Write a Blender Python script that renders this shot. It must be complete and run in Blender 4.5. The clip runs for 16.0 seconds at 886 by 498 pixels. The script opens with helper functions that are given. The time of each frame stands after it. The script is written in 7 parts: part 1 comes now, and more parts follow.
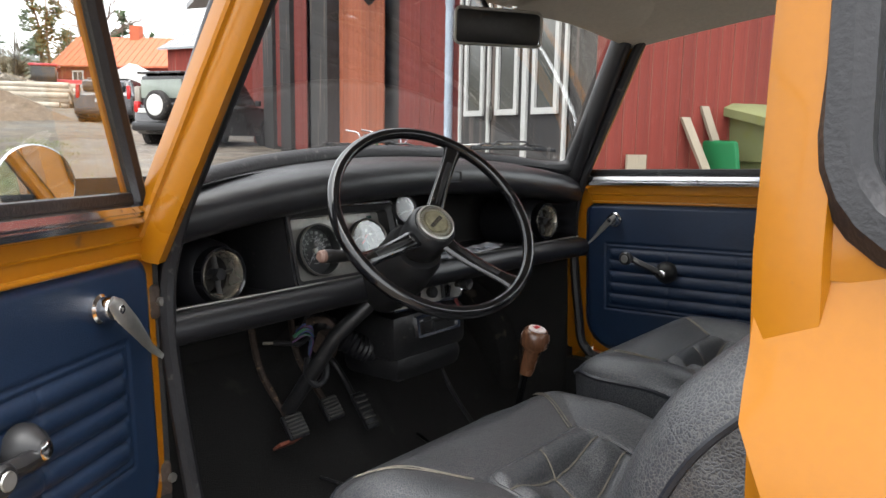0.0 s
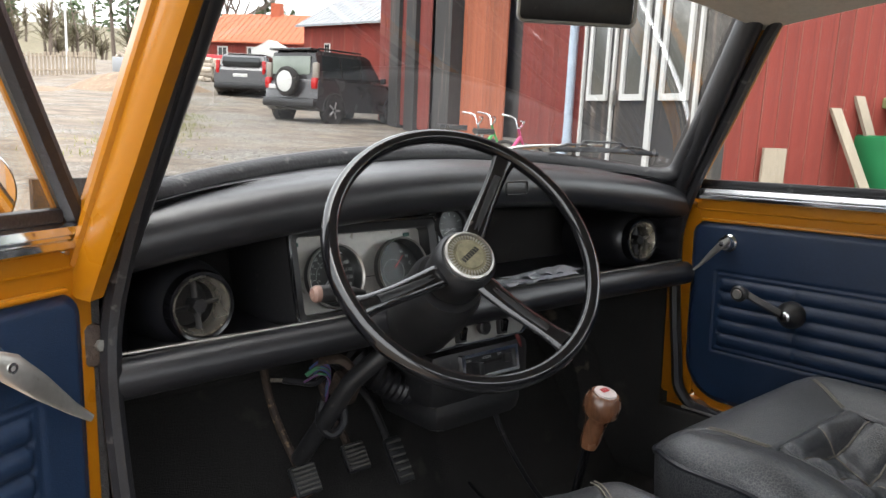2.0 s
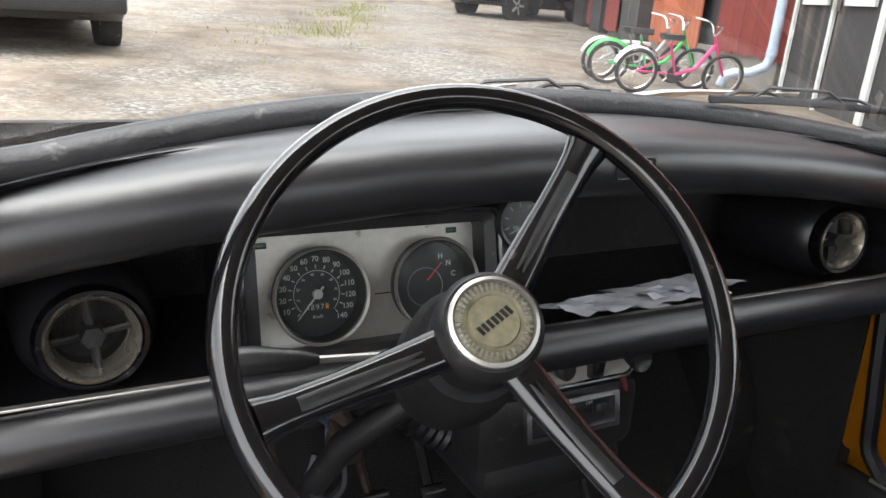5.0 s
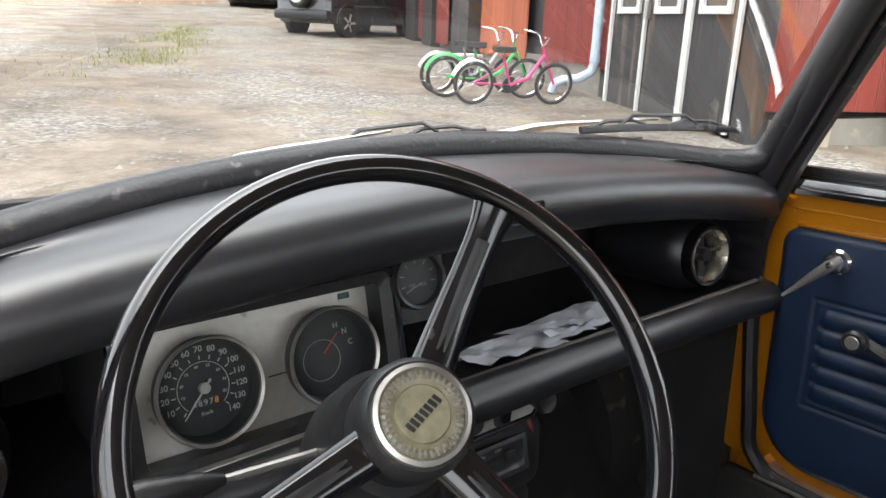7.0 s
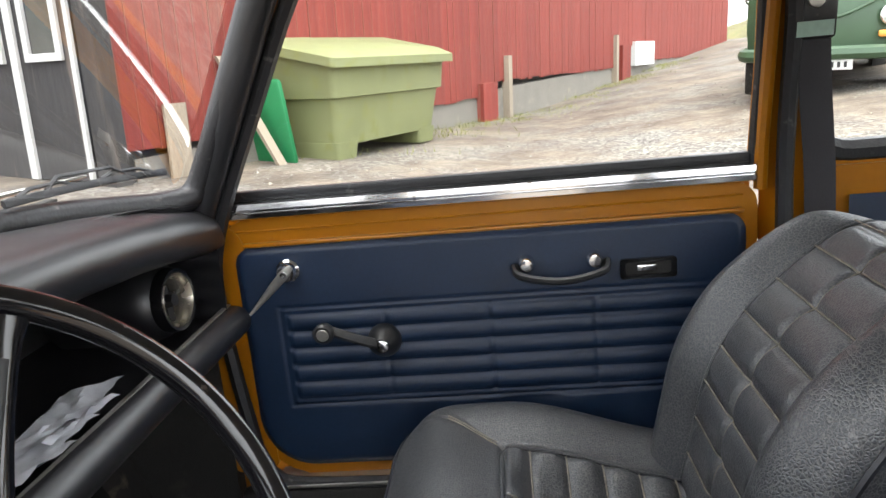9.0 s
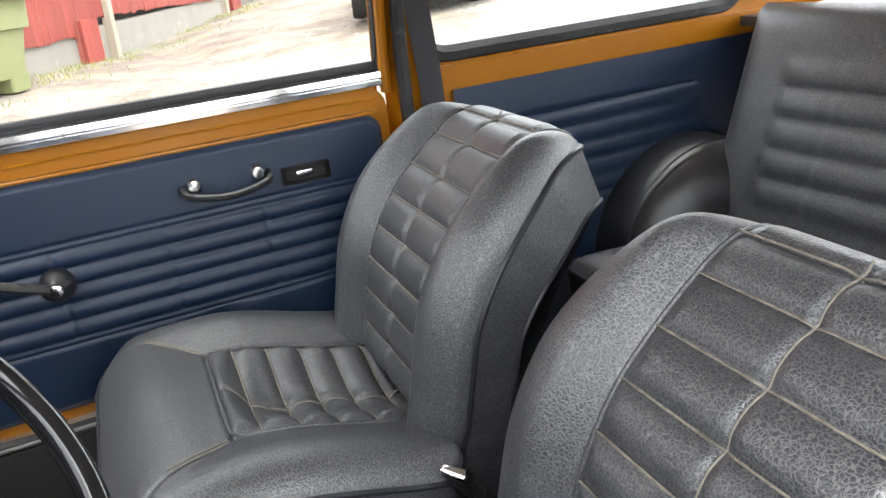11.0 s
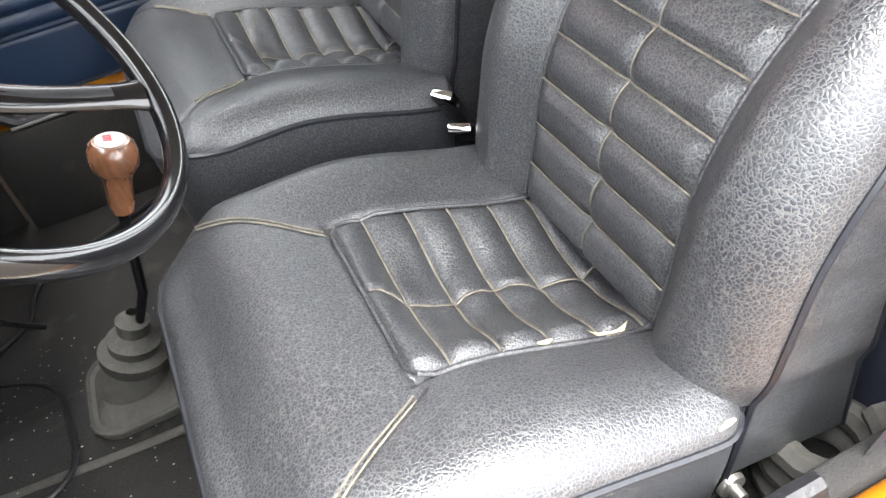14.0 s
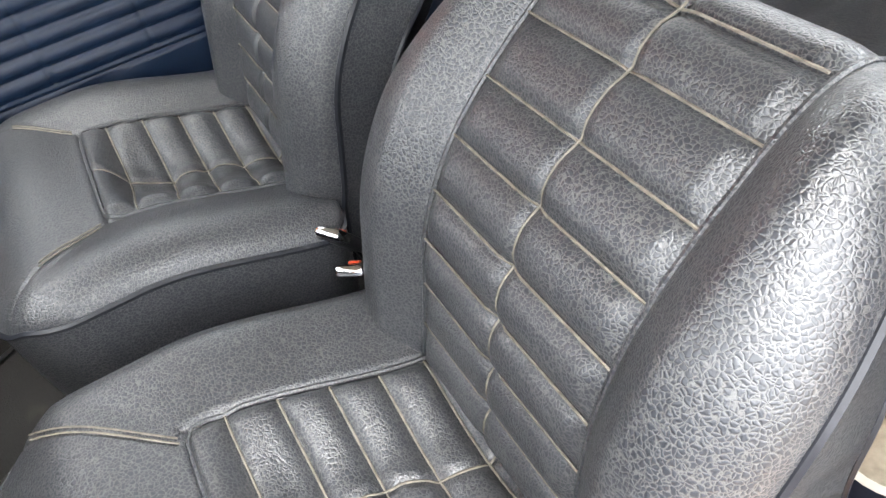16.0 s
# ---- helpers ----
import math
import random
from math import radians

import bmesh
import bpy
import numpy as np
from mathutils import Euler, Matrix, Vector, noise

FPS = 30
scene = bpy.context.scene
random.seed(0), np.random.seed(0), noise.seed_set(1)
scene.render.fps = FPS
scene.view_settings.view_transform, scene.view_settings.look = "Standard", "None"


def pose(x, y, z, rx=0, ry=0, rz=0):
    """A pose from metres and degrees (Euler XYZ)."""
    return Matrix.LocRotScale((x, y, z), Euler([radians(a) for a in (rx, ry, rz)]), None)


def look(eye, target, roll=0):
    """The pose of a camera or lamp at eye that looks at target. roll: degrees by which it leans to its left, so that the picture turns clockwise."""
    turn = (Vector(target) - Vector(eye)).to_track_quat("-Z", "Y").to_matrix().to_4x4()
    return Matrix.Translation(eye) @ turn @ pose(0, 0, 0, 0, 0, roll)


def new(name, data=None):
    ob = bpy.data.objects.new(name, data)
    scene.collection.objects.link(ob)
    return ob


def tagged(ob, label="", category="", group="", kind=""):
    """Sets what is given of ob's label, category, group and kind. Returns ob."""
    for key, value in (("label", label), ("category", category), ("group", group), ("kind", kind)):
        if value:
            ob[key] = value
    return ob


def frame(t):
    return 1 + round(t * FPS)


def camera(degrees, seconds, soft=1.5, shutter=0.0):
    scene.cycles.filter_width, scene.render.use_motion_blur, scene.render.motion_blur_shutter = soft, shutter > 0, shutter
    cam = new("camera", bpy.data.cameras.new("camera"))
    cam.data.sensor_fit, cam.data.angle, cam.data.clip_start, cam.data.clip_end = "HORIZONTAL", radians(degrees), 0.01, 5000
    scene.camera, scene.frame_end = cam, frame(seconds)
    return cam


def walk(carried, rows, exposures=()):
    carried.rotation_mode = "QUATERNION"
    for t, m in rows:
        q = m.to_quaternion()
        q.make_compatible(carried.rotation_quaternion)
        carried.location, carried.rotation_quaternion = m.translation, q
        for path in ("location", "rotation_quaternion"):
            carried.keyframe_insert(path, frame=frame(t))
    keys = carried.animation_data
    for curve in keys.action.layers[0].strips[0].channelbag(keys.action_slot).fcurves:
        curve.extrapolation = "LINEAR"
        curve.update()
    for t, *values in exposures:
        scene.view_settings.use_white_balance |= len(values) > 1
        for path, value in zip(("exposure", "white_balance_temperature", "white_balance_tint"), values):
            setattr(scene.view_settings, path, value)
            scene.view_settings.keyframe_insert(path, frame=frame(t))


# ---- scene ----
cam = camera(61.5, 16.0)
# the car's frame in the world: it stands nose down by a few degrees
CAR = pose(0, 0, 0, -2.5, 0, 0)
PATH = [
    (0, (-1.143, 0.012, 0.926), (0.376, 1.29, 0.679), -1.0),
    (0.5, (-1.09, 0.039, 0.924), (0.383, 1.368, 0.674), -1.2),
    (1, (-0.999, 0.06, 0.928), (0.422, 1.444, 0.668), -1.0),
    (1.5, (-0.91, 0.081, 0.946), (0.448, 1.523, 0.67), -0.3),
    (2, (-0.844, 0.124, 0.966), (0.442, 1.626, 0.668), 0.9),
    (2.5, (-0.756, 0.212, 0.978), (0.454, 1.77, 0.651), 1.9),
    (3, (-0.67, 0.262, 0.989), (0.47, 1.864, 0.625), 2.6),
    (3.5, (-0.609, 0.313, 0.997), (0.467, 1.945, 0.571), 3.2),
    (3.7, (-0.589, 0.329, 0.997), (0.459, 1.971, 0.545), 3.4),
    (5.8, (-0.445, 0.398, 1.034), (0.388, 2.116, 0.439), 2.8),
    (6, (-0.449, 0.393, 1.038), (0.406, 2.103, 0.451), 2.5),
    (6.5, (-0.458, 0.405, 1.049), (0.531, 2.05, 0.487), 1.7),
    (7, (-0.479, 0.46, 1.048), (0.732, 1.963, 0.524), 0.6),
    (7.5, (-0.492, 0.499, 1.051), (0.982, 1.761, 0.567), -0.8),
    (8, (-0.495, 0.523, 1.045), (1.218, 1.451, 0.592), -2.5),
    (8.5, (-0.503, 0.526, 1.043), (1.359, 1.098, 0.593), -4.2),
    (8.8, (-0.5, 0.516, 1.045), (1.409, 0.913, 0.597), -4.2),
    (9, (-0.51, 0.549, 1.056), (1.421, 0.73, 0.567), -5.4),
    (9.5, (-0.518, 0.556, 1.056), (1.407, 0.387, 0.543), -6.1),
    (10, (-0.537, 0.568, 1.055), (1.328, 0.111, 0.494), -6.4),
    (10.2, (-0.553, 0.575, 1.059), (1.281, 0.038, 0.468), -6.5),
    (12.3, (-0.737, 0.642, 1.036), (0.836, -0.06, 0.021), -8.5),
    (12.5, (-0.745, 0.645, 1.035), (0.808, -0.029, -0.03), -8.7),
    (13, (-0.76, 0.656, 1.027), (0.738, 0.057, -0.155), -9.4),
    (13.5, (-0.782, 0.664, 1.02), (0.665, 0.147, -0.261), -10.3),
    (14, (-0.787, 0.652, 1.02), (0.615, 0.221, -0.34), -11.7),
    (14.5, (-0.769, 0.602, 1.033), (0.599, 0.246, -0.382), -13.2),
    (15, (-0.741, 0.552, 1.051), (0.617, 0.227, -0.381), -14.4),
    (15.5, (-0.703, 0.506, 1.054), (0.669, 0.143, -0.354), -14.7),
    (16, (-0.646, 0.468, 1.047), (0.732, -0.024, -0.317), -13.9),
]
walk(cam, [(t, CAR @ look(eye, target, roll)) for t, eye, target, roll in PATH],
     exposures=[(0.0, 2.4), (3.7, 2.95), (6.0, 2.98), (7.5, 3.0), (9.0, 3.1), (10.2, 3.4), (12.3, 4.25), (16.0, 4.15)])

# ---- world and light: an overcast day ----
world = bpy.data.worlds.new("sky")
scene.world = world
world.use_nodes = True
wn, wl = world.node_tree.nodes, world.node_tree.links
sky = wn.new("ShaderNodeTexSky")
sky.sky_type, sky.sun_disc = "NISHITA", False
sky.sun_elevation, sky.sun_rotation = radians(80), radians(243)
sky.air_density, sky.dust_density, sky.ozone_density = 1.0, 2.5, 1.0
grey = wn.new("ShaderNodeHueSaturation")
grey.inputs["Saturation"].default_value = 0.12
wl.new(sky.outputs[0], grey.inputs["Color"])
wl.new(grey.outputs[0], wn["Background"].inputs["Color"])
wn["Background"].inputs["Strength"].default_value = 0.125
sun = new("sun", bpy.data.lights.new("sun", "SUN"))
sun.data.energy, sun.data.angle, sun.data.color = 0.65, radians(70), (1.0, 0.975, 0.94)
sun.matrix_world = look((0, 0, 0), (0.10, 0.05, -0.99))


# ---- materials ----
def material(name, color, rough=0.5, metal=0.0, vary=0.15, scale=6.0, fine=120.0, bump=0.0, bump_scale=200.0, second=None,
             spots=0.0, coat=0.0, rough_vary=0.1, cells=False, spec=0.5, random_piece=0.0, stretch=(1, 1, 1), web=None, coat_rough=0.05):
    """Procedural surface: two scales of variation, optional stains of a second colour, and fine relief."""
    m = bpy.data.materials.new(name)
    m.use_nodes = True
    n, l = m.node_tree.nodes, m.node_tree.links
    p = n["Principled BSDF"]
    tc = n.new("ShaderNodeTexCoord")
    mp = n.new("ShaderNodeMapping")
    mp.inputs["Scale"].default_value = stretch
    l.new(tc.outputs["Object"], mp.inputs["Vector"])
    big, small = n.new("ShaderNodeTexNoise"), n.new("ShaderNodeTexNoise")
    big.inputs["Scale"].default_value, small.inputs["Scale"].default_value = scale, fine
    big.inputs["Detail"].default_value, small.inputs["Detail"].default_value = 5, 3
    for t in (big, small):
        l.new(mp.outputs[0], t.inputs["Vector"])
    mean = n.new("ShaderNodeMath")
    mean.operation = "ADD"
    l.new(big.outputs["Fac"], mean.inputs[0])
    l.new(small.outputs["Fac"], mean.inputs[1])
    ramp = n.new("ShaderNodeMapRange")
    ramp.inputs["From Min"].default_value, ramp.inputs["From Max"].default_value = 0.6, 1.4
    ramp.inputs["To Min"].default_value, ramp.inputs["To Max"].default_value = 1 - vary, 1 + vary
    l.new(mean.outputs[0], ramp.inputs["Value"])
    base = n.new("ShaderNodeMix")
    base.data_type, base.blend_type = "RGBA", "MULTIPLY"
    base.inputs["Factor"].default_value = 1.0
    base.inputs["A"].default_value = (*color, 1)
    l.new(ramp.outputs[0], base.inputs["B"])
    out = base.outputs["Result"]
    if second:
        st = n.new("ShaderNodeTexNoise")
        st.inputs["Scale"].default_value, st.inputs["Detail"].default_value = scale * 2.3, 8
        l.new(mp.outputs[0], st.inputs["Vector"])
        cut = n.new("ShaderNodeMapRange")
        cut.inputs["From Min"].default_value, cut.inputs["From Max"].default_value = 0.62 - spots, 0.72 - spots * 0.6
        l.new(st.outputs["Fac"], cut.inputs["Value"])
        mx = n.new("ShaderNodeMix")
        mx.data_type = "RGBA"
        mx.inputs["B"].default_value = (*second, 1)
        l.new(cut.outputs[0], mx.inputs["Factor"])
        l.new(out, mx.inputs["A"])
        out = mx.outputs["Result"]
    if random_piece:
        oi, rr = n.new("ShaderNodeObjectInfo"), n.new("ShaderNodeMapRange")
        rr.inputs["To Min"].default_value, rr.inputs["To Max"].default_value = 1 - random_piece, 1 + random_piece
        l.new(oi.outputs["Random"], rr.inputs["Value"])
        mx = n.new("ShaderNodeMix")
        mx.data_type, mx.blend_type = "RGBA", "MULTIPLY"
        mx.inputs["Factor"].default_value = 1.0
        l.new(out, mx.inputs["A"])
        l.new(rr.outputs[0], mx.inputs["B"])
        out = mx.outputs["Result"]
    l.new(out, p.inputs["Base Color"])
    rv = n.new("ShaderNodeMapRange")
    rv.inputs["To Min"].default_value, rv.inputs["To Max"].default_value = max(0.02, rough - rough_vary), min(1, rough + rough_vary)
    l.new(big.outputs["Fac"], rv.inputs["Value"])
    l.new(rv.outputs[0], p.inputs["Roughness"])
    p.inputs["Metallic"].default_value, p.inputs["Coat Weight"].default_value = metal, coat
    p.inputs["Specular IOR Level"].default_value, p.inputs["Coat Roughness"].default_value = spec, coat_rough
    if bump:
        b = n.new("ShaderNodeBump")
        b.inputs["Strength"].default_value, b.inputs["Distance"].default_value = bump, 0.002 if cells else 1.0 / bump_scale
        if cells:
            v, w = n.new("ShaderNodeTexVoronoi"), n.new("ShaderNodeTexNoise")
            v.feature = "DISTANCE_TO_EDGE"
            v.inputs["Scale"].default_value, w.inputs["Scale"].default_value = bump_scale, bump_scale * 0.6
            wm = n.new("ShaderNodeMix")
            wm.data_type = "VECTOR"
            wm.inputs["Factor"].default_value = 0.006
            l.new(mp.outputs[0], wm.inputs["A"])
            l.new(w.outputs["Color"], wm.inputs["B"])
            l.new(mp.outputs[0], w.inputs["Vector"])
            l.new(wm.outputs["Result"], v.inputs["Vector"])
            sm = n.new("ShaderNodeMapRange")
            sm.interpolation_type = "SMOOTHSTEP"
            sm.inputs["From Max"].default_value = 0.28
            l.new(v.outputs["Distance"], sm.inputs["Value"])
            l.new(sm.outputs[0], b.inputs["Height"])
            if web:
                # pale worn net along the grain, in patches
                inv, pm, px_ = n.new("ShaderNodeMapRange"), n.new("ShaderNodeMapRange"), n.new("ShaderNodeMath")
                inv.inputs["From Max"].default_value, inv.inputs["To Min"].default_value, inv.inputs["To Max"].default_value = 0.12, 1.0, 0.0
                l.new(v.outputs["Distance"], inv.inputs["Value"])
                pm.inputs["From Min"].default_value, pm.inputs["From Max"].default_value = 0.30, 0.70
                pm.inputs["To Min"].default_value = 0.65
                l.new(big.outputs["Fac"], pm.inputs["Value"])
                px_.operation = "MULTIPLY"
                l.new(inv.outputs[0], px_.inputs[0])
                l.new(pm.outputs[0], px_.inputs[1])
                mx = n.new("ShaderNodeMix")
                mx.data_type = "RGBA"
                mx.inputs["B"].default_value = (*web, 1)
                l.new(px_.outputs[0], mx.inputs["Factor"])
                l.new(out, mx.inputs["A"])
                l.new(mx.outputs["Result"], p.inputs["Base Color"])
        else:
            v = n.new("ShaderNodeTexNoise")
            v.inputs["Scale"].default_value, v.inputs["Detail"].default_value = bump_scale, 4
            l.new(mp.outputs[0], v.inputs["Vector"])
            l.new(v.outputs["Fac"], b.inputs["Height"])
        l.new(b.outputs[0], p.inputs["Normal"])
        l.new(b.outputs[0], p.inputs["Coat Normal"])
    return m


def glass_material(name, tint=(0.96, 0.975, 0.97), gloss=0.3):
    m = bpy.data.materials.new(name)
    m.use_nodes = True
    n, l = m.node_tree.nodes, m.node_tree.links
    n.remove(n["Principled BSDF"])
    t, g, mix, fr, k = (n.new("ShaderNode" + s) for s in ("BsdfTransparent", "BsdfGlossy", "MixShader", "Fresnel", "Math"))
    t.inputs["Color"].default_value = (*tint, 1)
    g.inputs["Roughness"].default_value = 0.02
    fr.inputs["IOR"].default_value = 1.45
    k.operation, k.inputs[1].default_value = "MULTIPLY", gloss
    l.new(fr.outputs[0], k.inputs[0])
    l.new(k.outputs[0], mix.inputs["Fac"])
    l.new(t.outputs[0], mix.inputs[1])
    l.new(g.outputs[0], mix.inputs[2])
    l.new(mix.outputs[0], n["Material Output"].inputs["Surface"])
    return m


ORANGE = material("orange_paint", (0.33, 0.122, 0.004), 0.3, vary=0.05, scale=5, second=(0.17, 0.08, 0.03), spots=-0.12, coat=0.2, bump=0.015, bump_scale=60, spec=0.35)
VINYL = material("navy_vinyl", (0.030, 0.033, 0.040), 0.35, vary=0.25, scale=9, fine=300, bump=0.24, bump_scale=260, cells=True, rough_vary=0.08, spec=0.85, web=(0.135, 0.132, 0.128))
PIPING = material("dark_navy_piping", (0.018, 0.0195, 0.025), 0.36, vary=0.3, scale=30, bump=0.1, bump_scale=300)
CARD = material("navy_door_card", (0.008, 0.020, 0.048), 0.36, vary=0.2, scale=10, fine=260, bump=0.2, bump_scale=420, cells=True)
STITCH = material("worn_pale_stitching", (0.20, 0.18, 0.145), 0.7, vary=0.4, scale=60)
FOAM = material("torn_foam", (0.55, 0.48, 0.33), 0.9, vary=0.2, bump=0.4, bump_scale=400)
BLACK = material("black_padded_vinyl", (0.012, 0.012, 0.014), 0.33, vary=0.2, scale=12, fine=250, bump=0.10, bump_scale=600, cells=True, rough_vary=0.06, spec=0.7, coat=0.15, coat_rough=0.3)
PLASTIC = material("black_plastic", (0.018, 0.018, 0.019), 0.38, vary=0.3, scale=30, second=(0.06, 0.055, 0.05), spots=-0.02, bump=0.05, bump_scale=300)
GLOSS = material("glossy_black_rim", (0.006, 0.006, 0.007), 0.14, vary=0.2, scale=25, second=(0.05, 0.04, 0.035), spots=-0.05, coat=0.5, rough_vary=0.06)
RUBBER = material("black_rubber", (0.012, 0.012, 0.014), 0.42, vary=0.3, scale=20, second=(0.09, 0.085, 0.08), spots=-0.03, bump=0.2, bump_scale=200)
CARPET = material("black_carpet", (0.023, 0.022, 0.021), 0.95, vary=0.5, scale=7, fine=420, bump=0.9, bump_scale=420, second=(0.045, 0.042, 0.037), spots=0.0)
CHROME = material("chrome", (0.75, 0.75, 0.76), 0.12, metal=1.0, vary=0.08, scale=30, second=(0.35, 0.32, 0.28), spots=-0.04, rough_vary=0.06)
STEEL = material("brushed_steel", (0.48, 0.47, 0.44), 0.34, metal=0.85, vary=0.12, scale=40, second=(0.25, 0.2, 0.14), spots=-0.04)
SILVER = material("silver_paint", (0.42, 0.41, 0.38), 0.4, metal=0.5, vary=0.1, scale=30, second=(0.2, 0.18, 0.14), spots=-0.03)
DIAL = material("dial_face", (0.018, 0.019, 0.02), 0.5, vary=0.1)
INK = material("white_ink", (0.34, 0.35, 0.34), 0.6, vary=0.05)
AMBER = material("orange_digit", (0.75, 0.3, 0.05), 0.6, vary=0.05)
RED = material("red_enamel", (0.55, 0.05, 0.06), 0.35, vary=0.15)
WOOD = material("dark_varnished_wood", (0.15, 0.066, 0.034), 0.25, vary=0.45, scale=30, fine=150, stretch=(1, 1, 0.25), coat=0.6)
GREYRUB = material("dusty_grey_rubber", (0.075, 0.073, 0.066), 0.8, vary=0.25, scale=25, bump=0.2, bump_scale=150)
PAPER = material("white_paper", (0.62, 0.63, 0.68), 0.8, vary=0.08)
WEB = material("black_webbing", (0.022, 0.02, 0.024), 0.75, vary=0.3, fine=600, bump=0.4, bump_scale=700)
LINING = material("cream_headlining", (0.55, 0.52, 0.45), 0.8, vary=0.1, bump=0.15, bump_scale=300)
RUST = material("rusty_steel", (0.045, 0.03, 0.022), 0.7, vary=0.5, scale=40, second=(0.22, 0.15, 0.09), spots=0.0, bump=0.4, bump_scale=120)
GLASS = glass_material("window_glass")
MIRRORGLASS = material("mirror_glass", (0.8, 0.82, 0.83), 0.02, metal=1.0, vary=0.01, rough_vary=0.0)
DARKGLASS = glass_material("dark_glass", (0.10, 0.11, 0.12), 1.2)
CAMEL = material("clouded_badge", (0.22, 0.20, 0.13), 0.35, vary=0.35, scale=90, coat=0.5)
WIRES = [material("wire_" + n, c, 0.5) for n, c in (("blue", (0.05, 0.09, 0.25)), ("green", (0.05, 0.2, 0.1)), ("violet", (0.14, 0.06, 0.16)), ("black", (0.02, 0.02, 0.02)))]

# outdoor surfaces
FALU = material("red_barn_boards", (0.20, 0.030, 0.020), 0.85, vary=0.4, scale=2.2, fine=30, second=(0.24, 0.12, 0.09), spots=0.01, bump=0.4, bump_scale=60, stretch=(1, 1, 0.05), random_piece=0.09)
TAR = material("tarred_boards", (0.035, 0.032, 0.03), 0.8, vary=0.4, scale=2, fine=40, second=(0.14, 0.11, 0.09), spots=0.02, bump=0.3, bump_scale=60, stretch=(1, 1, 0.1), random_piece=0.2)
WHITE = material("white_paint", (0.60, 0.60, 0.58), 0.5, vary=0.08, scale=5, second=(0.5, 0.48, 0.44), spots=-0.03)
CONCRETE = material("concrete", (0.20, 0.185, 0.16), 0.9, vary=0.2, scale=3, second=(0.28, 0.25, 0.2), spots=0.02, bump=0.3, bump_scale=40)
PLANK = material("bare_weathered_plank", (0.30, 0.25, 0.19), 0.8, vary=0.3, scale=5, bump=0.3, bump_scale=50, stretch=(1, 1, 0.15))
PIPE = material("pale_blue_pipe", (0.42, 0.50, 0.60), 0.45, vary=0.15, scale=8)
BIN = material("yellow_green_plastic", (0.175, 0.188, 0.085), 0.6, vary=0.2, scale=4, second=(0.17, 0.18, 0.06), spots=0.06, bump=0.1, bump_scale=60)
GREENP = material("green_plastic", (0.012, 0.17, 0.06), 0.45, vary=0.15)
PINK = material("pink_enamel", (0.52, 0.04, 0.16), 0.35, vary=0.2, scale=8)
LIME = material("lime_enamel", (0.06, 0.36, 0.09), 0.35, vary=0.2, scale=8)
DARKCAR = material("dark_grey_car_paint", (0.035, 0.033, 0.034), 0.25, vary=0.25, scale=2, second=(0.14, 0.11, 0.08), spots=-0.02, coat=0.5)
BEIGECAR = material("beige_lower_paint", (0.30, 0.27, 0.23), 0.35, vary=0.15, scale=3)
BUSGREEN = material("dark_green_paint", (0.035, 0.07, 0.035), 0.4, vary=0.15, scale=3)
TYRE = material("tyre_rubber", (0.02, 0.019, 0.018), 0.85, vary=0.3, scale=8, second=(0.16, 0.13, 0.1), spots=0.02)
ALLOY = material("wheel_alloy", (0.38, 0.37, 0.36), 0.4, metal=0.6, vary=0.15, scale=12)
TAILRED = material("red_lamp_lens", (0.45, 0.01, 0.01), 0.15, vary=0.05)
ROOFTILE = material("orange_roof_tiles", (0.42, 0.11, 0.05), 0.8, vary=0.2, scale=2)
ROOFGREY = material("grey_sheet_roof", (0.27, 0.28, 0.29), 0.6, vary=0.15, scale=2)
BARK = material("bark", (0.12, 0.095, 0.075), 0.95, vary=0.35, scale=5, bump=0.5, bump_scale=30)
LOGWOOD = material("birch_logs", (0.42, 0.36, 0.29), 0.85, vary=0.4, scale=3, random_piece=0.25)
PINE = material("pine_needles", (0.045, 0.07, 0.025), 0.8, vary=0.4, scale=1.5)
TWIG = material("bare_brush", (0.115, 0.10, 0.062), 0.95, vary=0.35, scale=1.5)


